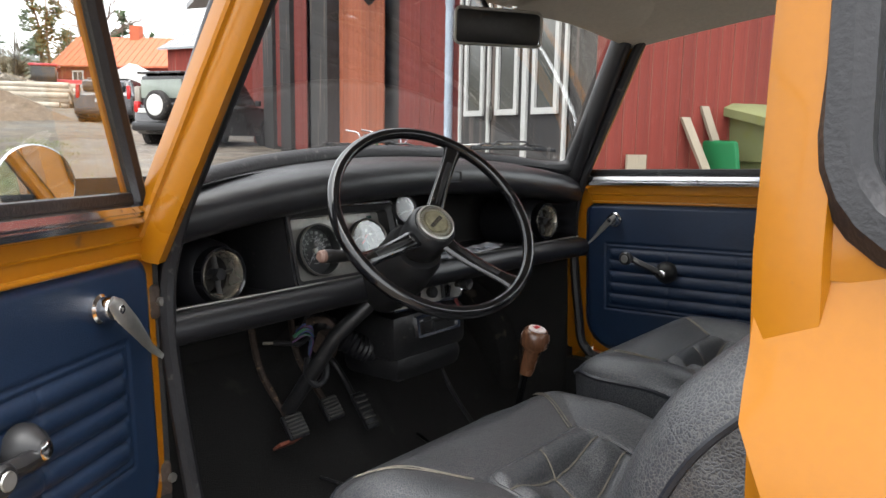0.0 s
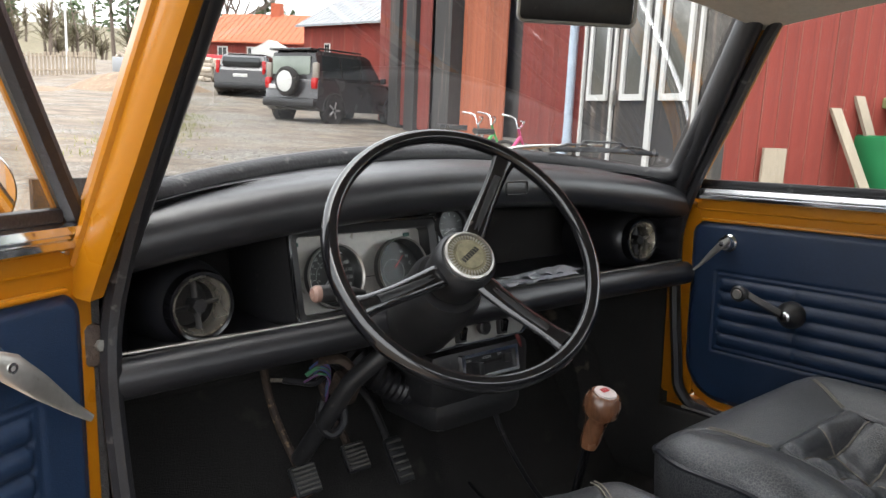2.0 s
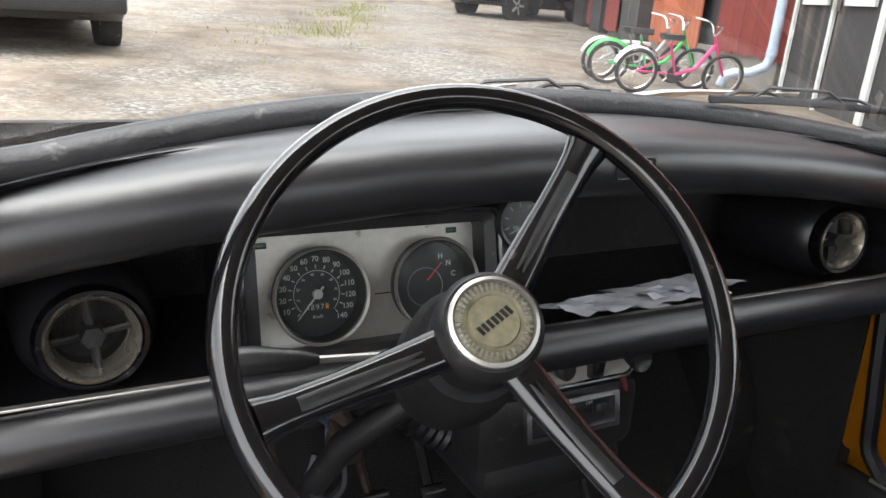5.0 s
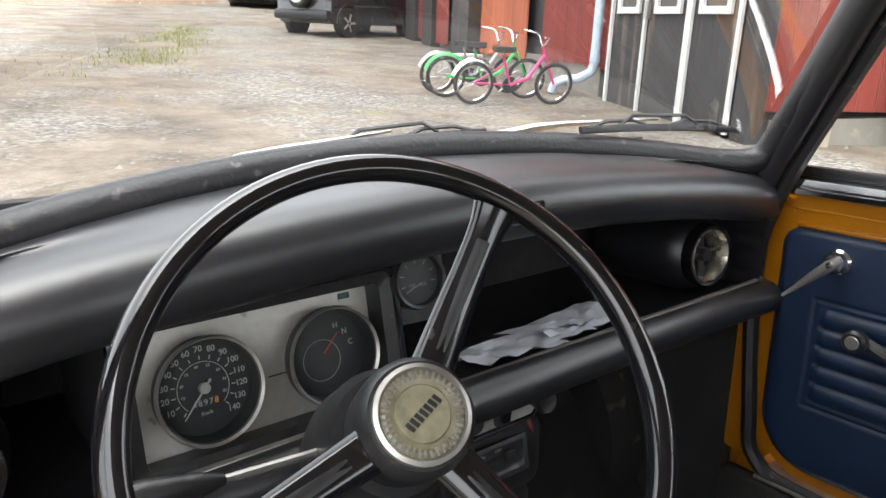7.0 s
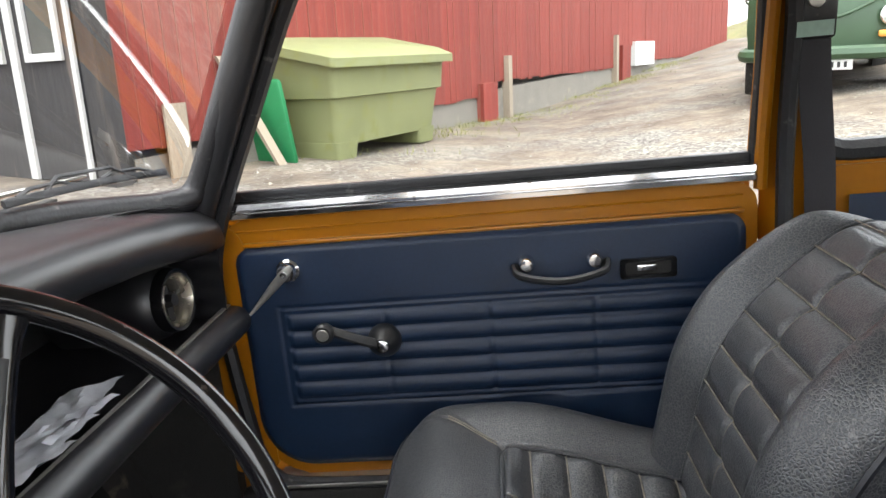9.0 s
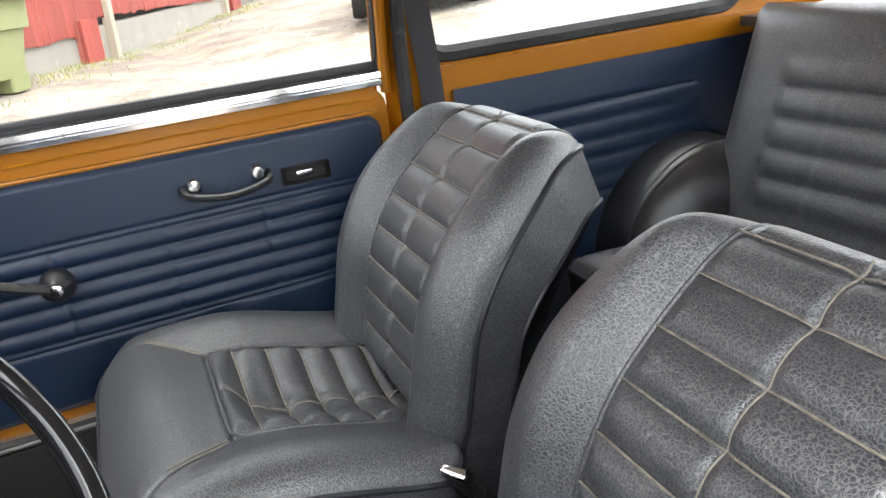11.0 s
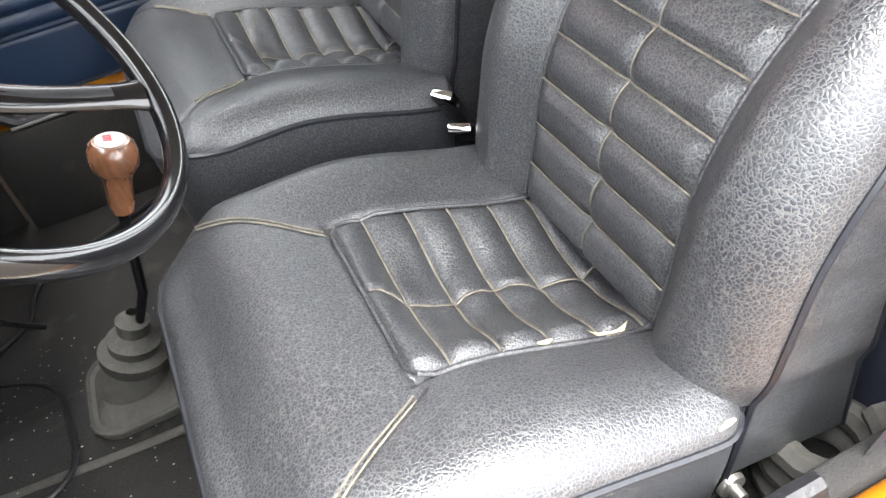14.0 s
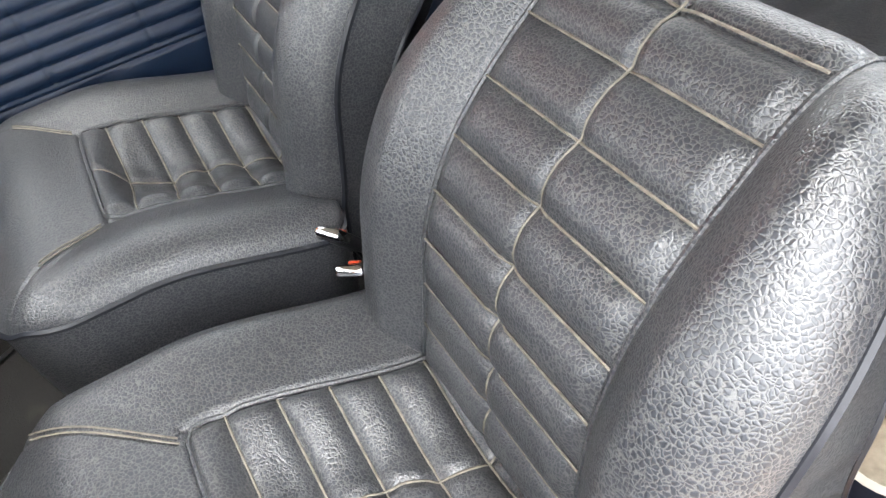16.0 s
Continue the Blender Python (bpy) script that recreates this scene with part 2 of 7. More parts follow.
def ground_material():
    m = bpy.data.materials.new("yard_gravel")
    m.use_nodes = True
    n, l = m.node_tree.nodes, m.node_tree.links
    p = n["Principled BSDF"]
    p.inputs["Roughness"].default_value = 0.95
    tc = n.new("ShaderNodeTexCoord")

    def noise_at(s, d=6):
        q = n.new("ShaderNodeTexNoise")
        q.inputs["Scale"].default_value, q.inputs["Detail"].default_value = s, d
        q.inputs["Roughness"].default_value = 0.72
        l.new(tc.outputs["Object"], q.inputs["Vector"])
        return q.outputs["Fac"]

    def ramp(src, stops):
        r = n.new("ShaderNodeValToRGB")
        while len(r.color_ramp.elements) < len(stops):
            r.color_ramp.elements.new(0.5)
        for e, (at, c) in zip(r.color_ramp.elements, stops):
            e.position, e.color = at, (*c, 1)
        l.new(src, r.inputs[0])
        return r.outputs[0]

    def mix(a, b, fac):
        x = n.new("ShaderNodeMix")
        x.data_type = "RGBA"
        l.new(a, x.inputs["A"])
        l.new(b, x.inputs["B"])
        l.new(fac, x.inputs["Factor"])
        return x.outputs["Result"]

    dirt = ramp(noise_at(1.3), [(0.36, (0.052, 0.038, 0.026)), (0.5, (0.112, 0.086, 0.061)), (0.62, (0.170, 0.138, 0.103))])
    stones = n.new("ShaderNodeTexVoronoi")
    stones.inputs["Scale"].default_value = 34
    l.new(tc.outputs["Object"], stones.inputs["Vector"])
    sep = n.new("ShaderNodeSeparateColor")
    l.new(stones.outputs["Color"], sep.inputs[0])
    gravel = ramp(sep.outputs[0], [(0.0, (0.04, 0.037, 0.032)), (0.5, (0.118, 0.112, 0.101)), (1.0, (0.28, 0.265, 0.24))])
    where = ramp(noise_at(0.45, 9), [(0.46, (0.10, 0.10, 0.10)), (0.60, (0.85, 0.85, 0.85))])
    c = mix(dirt, gravel, where)
    grass = ramp(noise_at(9), [(0.3, (0.07, 0.075, 0.025)), (0.7, (0.19, 0.17, 0.07))])
    patch = ramp(noise_at(0.5, 9), [(0.60, (0, 0, 0)), (0.70, (1, 1, 1))])
    c = mix(c, grass, patch)
    l.new(c, p.inputs["Base Color"])
    b = n.new("ShaderNodeBump")
    b.inputs["Strength"].default_value, b.inputs["Distance"].default_value = 0.5, 0.012
    l.new(stones.outputs["Distance"], b.inputs["Height"])
    l.new(b.outputs[0], p.inputs["Normal"])
    return m


GROUND = ground_material()


# ---- shape helpers ----
class Geo:
    """Collects the vertices and faces of one part."""

    def __init__(self):
        self.v, self.f = [], []

    def add(self, v, f):
        o = len(self.v)
        self.v += [tuple(p) for p in v]
        self.f += [tuple(i + o for i in q) for q in f]
        return self

    def grid(self, fn, nu, nv, close_u=False, close_v=False):
        v = [fn(i / nu, j / nv) for j in range(nv + (not close_v)) for i in range(nu + (not close_u))]
        w, h = nu + (not close_u), nv + (not close_v)
        f = [(j * w + i, j * w + (i + 1) % w, (j + 1) % h * w + (i + 1) % w, (j + 1) % h * w + i) for j in range(nv) for i in range(nu)]
        return self.add(v, f)

    def loft(self, rings, caps=True):
        n = len(rings[0])
        v = [p for r in rings for p in r]
        f = [(k * n + i, k * n + (i + 1) % n, (k + 1) * n + (i + 1) % n, (k + 1) * n + i) for k in range(len(rings) - 1) for i in range(n)]
        if caps:
            f += [tuple(range(n))[::-1], tuple(range((len(rings) - 1) * n, len(rings) * n))]
        return self.add(v, f)

    def tube(self, pts, r, n=8, closed=False, flat=1.0, up=None):
        """A round (or flattened) bar along pts; r is a radius or one radius a point."""
        pts = [Vector(p) for p in pts]
        m = len(pts)
        rs = list(r) if isinstance(r, (list, tuple)) else [r] * m
        rings, side = [], None
        for i, p in enumerate(pts):
            a, b = (pts[i - 1], pts[(i + 1) % m]) if closed else (pts[max(i - 1, 0)], pts[min(i + 1, m - 1)])
            t = (b - a).normalized()
            if up is not None:
                side = t.cross(Vector(up))
            elif side is None:
                side = t.orthogonal()
            side = (side - t * side.dot(t)).normalized()
            top = t.cross(side)
            rings.append([p + rs[i] * (math.cos(k) * side + flat * math.sin(k) * top) for k in (2 * math.pi * j / n for j in range(n))])
        if closed:
            rings.append(rings[0])
        return self.loft(rings, not closed)

    def lathe(self, profile, origin, axis, n=32, cap=True):
        """Turns (radius, height) pairs round an axis."""
        q = Vector(axis).to_track_quat("Z", "Y")
        o = Vector(origin)
        rings = [[o + q @ Vector((r * math.cos(k), r * math.sin(k), h)) for k in (2 * math.pi * j / n for j in range(n))] for r, h in profile]
        return self.loft(rings, cap)

    def box(self, c, s, bevel=0.0, m=None, seg=2):
        bm = bmesh.new()
        bmesh.ops.create_cube(bm, size=1.0, matrix=Matrix.Diagonal((*s, 1)))
        if bevel:
            bmesh.ops.bevel(bm, geom=bm.edges[:], offset=bevel, segments=seg, profile=0.5, affect="EDGES")
        t = Matrix.Translation(c) @ (m or Matrix())
        bm.verts.ensure_lookup_table()
        bm.verts.index_update()
        self.add([t @ p.co for p in bm.verts], [[p.index for p in q.verts] for q in bm.faces])
        bm.free()
        return self

    def plate(self, outline, place, a, b, inner=None):
        """A plate with the 2D outline (and a hole of as many points), from depth a to b; place(u, v, w) gives the point."""
        if inner:
            rings = [[place(*p, a) for p in outline], [place(*p, b) for p in outline], [place(*p, b) for p in inner], [place(*p, a) for p in inner]]
            return self.loft(rings + rings[:1], False)
        return self.loft([[place(*p, a) for p in outline], [place(*p, b) for p in outline]])

    def moved(self, fn):
        self.v = [tuple(fn(Vector(p))) for p in self.v]
        return self


def rounded(u0, v0, u1, v1, r, n=6):
    """A rounded rectangle; r is one radius or four."""
    rs = r if isinstance(r, (list, tuple)) else [r] * 4
    pts = []
    for (cu, cv, a), q in zip(((u1, v1, 0), (u0, v1, 90), (u0, v0, 180), (u1, v0, 270)), rs):
        cx, cy = cu + (-q if cu == u1 else q), cv + (-q if cv == v1 else q)
        pts += [(cx + q * math.cos(radians(a + 90 * k / n)), cy + q * math.sin(radians(a + 90 * k / n))) for k in range(n + 1)]
    return pts


def shape(name, geo, mat, sharp=40):
    me = bpy.data.meshes.new(name)
    me.from_pydata(geo.v, [], geo.f)
    bm = bmesh.new()
    bm.from_mesh(me)
    bmesh.ops.remove_doubles(bm, verts=bm.verts[:], dist=1e-6)
    bmesh.ops.recalc_face_normals(bm, faces=bm.faces[:])
    bm.to_mesh(me)
    bm.free()
    me.materials.append(mat)
    me.polygons.foreach_set("use_smooth", [True] * len(me.polygons))
    me.set_sharp_from_angle(angle=radians(sharp))
    return me


def part(name, geo, mat, parent, label="", sharp=40):
    ob = new(name, shape(name, geo, mat, sharp))
    ob.parent = parent
    return tagged(ob, label)


def thing(name, label, category, m=None, group="", kind=""):
    ob = tagged(new(name), label, category, group, kind)
    ob.matrix_world = m or Matrix()
    return ob


def whole(name, geo, mat, label, category, group="", kind="", sharp=40):
    return tagged(new(name, shape(name, geo, mat, sharp)), label, category, group, kind)


def letters(text, size, mat, m, parent, name="lettering", bold=0.0):
    cu = bpy.data.curves.new(name, "FONT")
    cu.body, cu.size, cu.align_x, cu.align_y, cu.extrude, cu.offset = text, size, "CENTER", "CENTER", 0.0002, bold
    tmp = new(name, cu)
    me = bpy.data.meshes.new_from_object(tmp)
    bpy.data.objects.remove(tmp)
    me.materials.clear()
    me.materials.append(mat)
    ob = new(name, me)
    ob.parent, ob.matrix_local = parent, m
    return ob


def arc(c, r, a0, a1, n, plane):
    """Points on an arc; plane(u, v) places them."""
    return [plane(c[0] + r * math.cos(radians(a0 + (a1 - a0) * k / n)), c[1] + r * math.sin(radians(a0 + (a1 - a0) * k / n))) for k in range(n + 1)]


def smooth(pts, k=6):
    """A Catmull-Rom curve through the points."""
    p = [Vector(pts[0]) * 2 - Vector(pts[1])] + [Vector(q) for q in pts] + [Vector(pts[-1]) * 2 - Vector(pts[-2])]
    out = []
    for i in range(1, len(p) - 2):
        for j in range(k):
            t = j / k
            out.append(0.5 * (2 * p[i] + (p[i + 1] - p[i - 1]) * t + (2 * p[i - 1] - 5 * p[i] + 4 * p[i + 1] - p[i + 2]) * t * t
                              + (3 * p[i] - p[i - 1] - 3 * p[i + 1] + p[i + 2]) * t ** 3))
    return out + [p[-2]]


def step(a, b, x):
    t = min(1, max(0, (x - a) / (b - a)))
    return t * t * (3 - 2 * t)


def crease(x, at, width):
    """1 on the line, falling off to 0 at width."""
    d = abs(x - at) / width
    return 0.0 if d >= 1 else (1 - d) ** 2


# ---- the car: shell ----
car = thing("car", "small orange car with navy vinyl interior and an open door", "car", CAR)


def side_x(z):
    """Half width of the body's inner side at height z: it leans in above the sill."""
    return 0.622 - 0.20 * max(0.0, z - 0.87)


def floor_geo():
    def at(u, v):
        x, s = -0.64 + 1.28 * u, v * 2.3
        y = -0.75 + min(s, 1.9)
        z = 0.18 + 0.05 * math.exp(-(x / 0.09) ** 4) * (1 if y > -0.1 else 0.4)
        if s > 1.9:
            y, z = 1.15 + (s - 1.9) * 0.62, z + (s - 1.9) * 0.8
        z += 0.004 * noise.noise((x * 9, y * 9, 0))
        return (x, y, z)
    return Geo().grid(at, 60, 90)


part("floor_carpet", floor_geo(), CARPET, car, "worn dusty black carpet")
part("bulkhead", Geo().box((0, 1.42, 0.60), (1.28, 0.03, 0.44)), CARPET, car, "black lined bulkhead")
for s in (1, -1):
    part("footwell_side", Geo().box((s * 0.622, 1.2375 if s > 0 else 1.21, 0.50), (0.03, 0.385 if s > 0 else 0.44, 0.66)), CARPET, car, "black footwell lining")
# carpet seams and the rubber-edged mat
g = Geo().tube(smooth([(-0.17, 1.18, 0.26), (-0.10, 1.0, 0.235), (0.0, 0.98, 0.24), (0.10, 1.02, 0.235), (0.16, 1.2, 0.25)]), 0.004, 6)
g.tube(smooth([(0.16, 1.12, 0.24), (0.30, 1.05, 0.19), (0.40, 1.02, 0.19), (0.52, 0.80, 0.19)]), 0.004, 6)
part("carpet_binding", g, RUBBER, car)
g = Geo().tube(smooth([(-0.060, 1.12, 0.222), (-0.062, 1.05, 0.218), (-0.070, 0.94, 0.216), (-0.076, 0.84, 0.215), (-0.085, 0.66, 0.214)]), 0.0085, 8, False, 0.3, (0, 0, 1))
part("carpet_edge", g, GREYRUB, car, "frayed pale carpet edge")
rng, g = random.Random(31), Geo()
for k in range(520):
    x, y, r = rng.uniform(-0.56, 0.24), rng.uniform(0.62, 1.15), rng.uniform(0.0005, 0.0016)
    z = 0.1845 + 0.05 * math.exp(-(x / 0.09) ** 4) + 0.004 * noise.noise((x * 9, y * 9, 0)) - 0.002
    a = rng.random() * 6
    g.add([(x + r * math.cos(a + q), y + r * math.sin(a + q) * 1.6, z) for q in (0, 2.1, 4.2)] + [(x, y, z + r)], [(0, 1, 3), (1, 2, 3), (2, 0, 3)])
tagged(part("carpet_crumbs", g, LINING, car, "pale crumbs of grit on the carpet"), kind="stuff")
# sills under the doors
for s in (1, -1):
    g = Geo().plate(rounded(0.606, 0.17, 0.69, 0.385, (0.02, 0.02, 0.01, 0.03)), lambda u, v, w, s=s: (s * u, w, v), 0.10, 1.02)
    part("sill", g, ORANGE, car)
    part("sill_lining", Geo().box((s * 0.588, 0.56, 0.28), (0.034, 0.94, 0.206), 0.01), CARPET, car)
    g = Geo().plate(rounded(0.575, 0.386, 0.64, 0.392, 0.002, 2), lambda u, v, w, s=s: (s * u, w, v), 0.20 if s > 0 else 0.45, 0.97)
    part("sill_tread", g, STEEL, car, "worn aluminium tread strip")


# windscreen: a shallow curve from pillar to pillar
def screen(u, v):
    """u from left to right, v from the base up."""
    x = (-0.575 + 1.15 * u) * (1 - 0.07 * v)
    c = 1 - (2 * u - 1) ** 2
    return Vector((x, 1.035 + 0.125 * c - v * (0.20 + 0.10 * c), 0.872 + 0.055 * c + v * 0.36))


part("windscreen", Geo().grid(screen, 24, 12), GLASS, car, "clear curved windscreen").visible_shadow = False
edge = [screen(0.06 + 0.88 * k / 20, 0.0) for k in range(21)] + [screen(0.982, 0.017)] + [screen(1, 0.06 + 0.84 * k / 8) for k in range(9)] + [screen(0.982, 0.95)] \
    + [screen(0.94 - 0.88 * k / 20, 0.97) for k in range(21)] + [screen(0.018, 0.95)] + [screen(0, 0.90 - 0.84 * k / 8) for k in range(9)] + [screen(0.018, 0.017)]
edge = [a.lerp(b, f) for a, b in zip(edge, edge[1:] + edge[:1]) for f in (0.25, 0.75)]
part("windscreen_seal", Geo().tube([p + Vector((0, -0.010, 0.006)) for p in edge], 0.0195, 16, True), RUBBER, car, "thick black rubber seal")
# pillars
for s in (1, -1):
    a, b = Vector((s * 0.630, 1.005, 0.80)), Vector((s * 0.552, 0.785, 1.215))
    if s > 0:
        a, b = Vector((0.618, 1.052, 0.80)), Vector((0.552, 0.836, 1.215))
    else:
        a, b = a + Vector((0.012, 0, 0)), b + Vector((0.012, 0, 0))
    rings = []
    for k in range(9):
        p = a.lerp(b, k / 8)
        w, f = (0.052, 1.0) if s < 0 else (0.030, 0.15)
        rings.append([p + Vector((s * dx, dy, dy * 0.25)) for dx, dy in ((0.018, 0.03 * f), (0.022, 0.0), (0.018, -w + 0.012), (0.008, -w), (-0.008, -w + 0.008), (-0.03 * (1 if s < 0 else 0.5), 0.02 * f), (-0.02, 0.045 * f))])
    part("windscreen_pillar", Geo().loft(rings), ORANGE, car)
    part("pillar_moulding", Geo().tube([a + Vector((s * 0.021, -0.012, 0)), b + Vector((s * 0.021, -0.012, 0))], 0.006, 6), ORANGE, car)
    off, wide = ((-0.024, 0.004, 0.0), 0.027) if s > 0 else ((0.030, 0.004, 0.0), 0.023)
    g = Geo().tube([p + Vector(off) for p in (a, b)], wide, 12, flat=0.75, up=(s, 0, 0))
    part("pillar_trim", g, BLACK, car, "black vinyl pillar lining")
    # door seal: round bead from the sill up the pillar and along the roof
    line = [(s * 0.588, 0.30, 0.385), (s * 0.588, 0.86, 0.385), (s * 0.590, 0.94, 0.41), (s * 0.594, 0.965, 0.50), (s * 0.600, 0.985, 0.70), (s * 0.598, 0.975, 0.82), (s * 0.575, 0.885, 1.0), (s * 0.545, 0.775, 1.19), (s * 0.535, 0.70, 1.225),
            (s * 0.530, 0.3, 1.245), (s * 0.535, 0.17, 1.235), (s * 0.560, 0.150, 1.10), (s * 0.592, 0.147, 0.90), (s * 0.592, 0.147, 0.70), (s * 0.586, 0.15, 0.45), (s * 0.588, 0.19, 0.39)]
    if s > 0:
        line = [(x, y + (0.036 if y > 0.9 and z < 0.8 else 0.030 if y > 0.6 and z > 0.8 else 0), z) for x, y, z in line]
    else:
        line = [(x + (0.013 if y > 0.6 and z > 0.8 else 0), y, z) for x, y, z in line]
    part("door_seal", Geo().tube(smooth(line, 5), 0.0125, 8), RUBBER, car, "black furflex door seal")
    # rear door post
    rings = [[(s * (side_x(z) + dx), y, z) for dx, y in ((-0.02, 0.145), (0.020, 0.168), (0.026, 0.158), (0.026, 0.125), (-0.012, 0.110))] for z in (0.30, 0.5, 0.7, 0.86, 1.0, 1.12, 1.25)]
    part("door_post", Geo().loft(rings), ORANGE, car)

# roof and headlining
def roof(z0, inset):
    def at(u, v):
        x, y = (2 * u - 1), 0.84 - 1.75 * v
        half = 0.55 - inset
        c = (1 - abs(x) ** 3)
        return (x * half, y + 0.10 * (1 - x * x) * (1 - v), z0 - 0.06 * (1 - c) + 0.05 * math.sin(math.pi * min(1, v * 0.9 + 0.05)) - 0.03 * (1 - v) ** 3)
    return at


part("roof_panel", Geo().grid(roof(1.30, -0.06), 24, 20), ORANGE, car)
part("headlining", Geo().grid(roof(1.255, 0.0), 24, 20), LINING, car, "cream headlining")
g = Geo().grid(lambda u, v: (0.05 + 0.42 * u, 0.70 + 0.16 * v, 1.245 - 0.035 * v + 0.01 * math.sin(u * math.pi) + 0.006 * math.sin(v * math.pi)), 12, 8)
g.grid(lambda u, v: (0.05 + 0.42 * u, 0.70 + 0.16 * v, 1.230 - 0.035 * v + 0.01 * math.sin(u * math.pi) - 0.006 * math.sin(v * math.pi)), 12, 8)
part("sun_visor", g, LINING, car, "folded cream sun visor")
# interior mirror
m = look((0, 0, 0), (-0.45, -1.0, -0.12)).to_3x3().to_4x4()
mirror = part("interior_mirror", Geo().box((0, 0, 0), (0.185, 0.062, 0.02), 0.009, Matrix.Translation((0.035, 0.86, 1.165)) @ m), PLASTIC, car, "black mirror in a pale frame")
mirror_at = Matrix.Translation((0.035, 0.86, 1.165)) @ m
part("mirror_frame", Geo().tube([mirror_at @ Vector((*p, -0.009)) for p in rounded(-0.093, -0.032, 0.093, 0.032, 0.01)], 0.0028, 6, True), SILVER, mirror)
part("mirror_stem", Geo().tube([(0.035, 0.87, 1.175), (0.03, 0.89, 1.22), (0.03, 0.87, 1.25)], 0.006, 8), PLASTIC, mirror)

TARNISH = material("tarnished_vent_ring", (0.52, 0.48, 0.41), 0.26, metal=0.85, vary=0.3, scale=40, second=(0.15, 0.11, 0.07), spots=0.0)
# ---- dashboard ----
def lip(x):
    return 0.913 - 0.15 * x * x


def pad(u, v):
    """The padded top roll, over from the screen and round the front lip."""
    x = -0.60 + 1.2 * u
    c = 1 - (x / 0.6) ** 2
    zl = lip(x)
    deep = 1.03 + 0.12 * c
    prof = ((deep + 0.02, zl + 0.012), (deep - 0.04, zl + 0.014), (1.05, zl + 0.010), (1.015, zl + 0.004), (0.998, zl - 0.010), (0.992, zl - 0.028), (0.996, zl - 0.050), (1.012, zl - 0.062), (1.05, zl - 0.066), (1.2, zl - 0.066))
    k = v * (len(prof) - 1)
    i = min(int(k), len(prof) - 2)
    t = k - i
    q = [prof[max(0, min(len(prof) - 1, i + j))] for j in (-1, 0, 1, 2)]
    y, z = (0.5 * (2 * b + (c_ - a) * t + (2 * a - 5 * b + 4 * c_ - d) * t * t + (3 * b - a - 3 * c_ + d) * t ** 3) for a, b, c_, d in zip(*q))
    return (x, y, z + 0.0012 * noise.noise((x * 12, y * 12, 1)))


part("dash_top", Geo().grid(pad, 80, 72), BLACK, car, "curved padded black dash top", 60)
# demister slots
part("dash_slot", Geo().tube([(x, 0.9915, z) for x, z in rounded(0.035, 0.872, 0.085, 0.894, 0.004, 3)], 0.0016, 6, True), PLASTIC, car)


def shelf_roll(u, v):
    x = -0.60 + 1.2 * u
    a = 2 * math.pi * v
    y, z = 0.998 + 0.025 * math.cos(a), 0.681 + 0.025 * math.sin(a) + 0.006 * (1 - (x / 0.6) ** 2)
    return (x, y, z)


part("dash_rail", Geo().grid(shelf_roll, 40, 16, close_v=True), BLACK, car, "padded black lower rail")
g = Geo().box((0, 1.16, 0.69), (1.2, 0.30, 0.012))
part("parcel_shelf", g, BLACK, car)
g = Geo().box((0, 1.005, 0.7095), (1.19, 0.008, 0.003), 0.001)
part("rail_edge", g, STEEL, car, "thin bright edging")
part("dash_back", Geo().box((0, 1.27, 0.79), (1.22, 0.02, 0.22)), CARPET, car, "black dash recess lining")
for s in (1, -1):
    part("dash_end", Geo().grid(lambda u, v, s=s: (s * (0.575 + 0.006 * math.sin(v * 40) * math.sin(u * 5)), 1.0 + 0.27 * u, 0.68 + 0.19 * v), 20, 30), BLACK, car, "gathered black vinyl end lining")
    # swivel air vent in its black pod
    o, ax = Vector((0.488, 1.05, 0.756) if s > 0 else (-0.469, 1.058, 0.743)), Vector((-s * 0.10, -1, 0.05)).normalized()
    pod = part("air_vent", Geo().lathe([(0.062, -0.16), (0.060, -0.03), (0.054, -0.006), (0.047, 0.002), (0.045, -0.01)], o, ax, 40, False), BLACK, car, "black air vent pod")
    part("vent_ring", Geo().lathe([(0.046, -0.01), (0.048, 0.010), (0.045, 0.019), (0.041, 0.018), (0.040, 0.0)], o, ax, 40, False), GLOSS, pod)
    part("vent_chrome", Geo().lathe([(0.0405, 0.014), (0.0385, 0.019), (0.0345, 0.012), (0.0315, -0.008), (0.031, -0.012)], o, ax, 40, False), TARNISH, pod, "tarnished chrome vent ring")
    q = ax.to_track_quat("Z", "Y")
    part("vent_boss", Geo().lathe([(0.0, 0.012), (0.010, 0.012), (0.0112, 0.004), (0.0112, -0.01), (0.0, -0.01)], o, ax, 6), PLASTIC, pod)
    for k in range(4):
        d = q @ Vector((math.cos(k * math.pi / 2 + 0.1), math.sin(k * math.pi / 2 + 0.1), 0))
        part("vent_vane", Geo().tube([o + d * 0.008, o + d * 0.032], 0.0024, 6, flat=2.0), PLASTIC, pod)
    part("vent_back", Geo().lathe([(0.0, -0.03), (0.031, -0.03), (0.0318, -0.008)], o, ax, 24, False), CARPET, pod)

# ---- instruments ----
def panel_m(x, y, z, tilt=12, yaw=0):
    """A frame with its x to the right, y up the face, z out towards the driver."""
    return Matrix.Translation((x, y, z)) @ Matrix.Rotation(radians(yaw), 4, "Z") @ Matrix.Rotation(radians(90 - tilt), 4, "X")


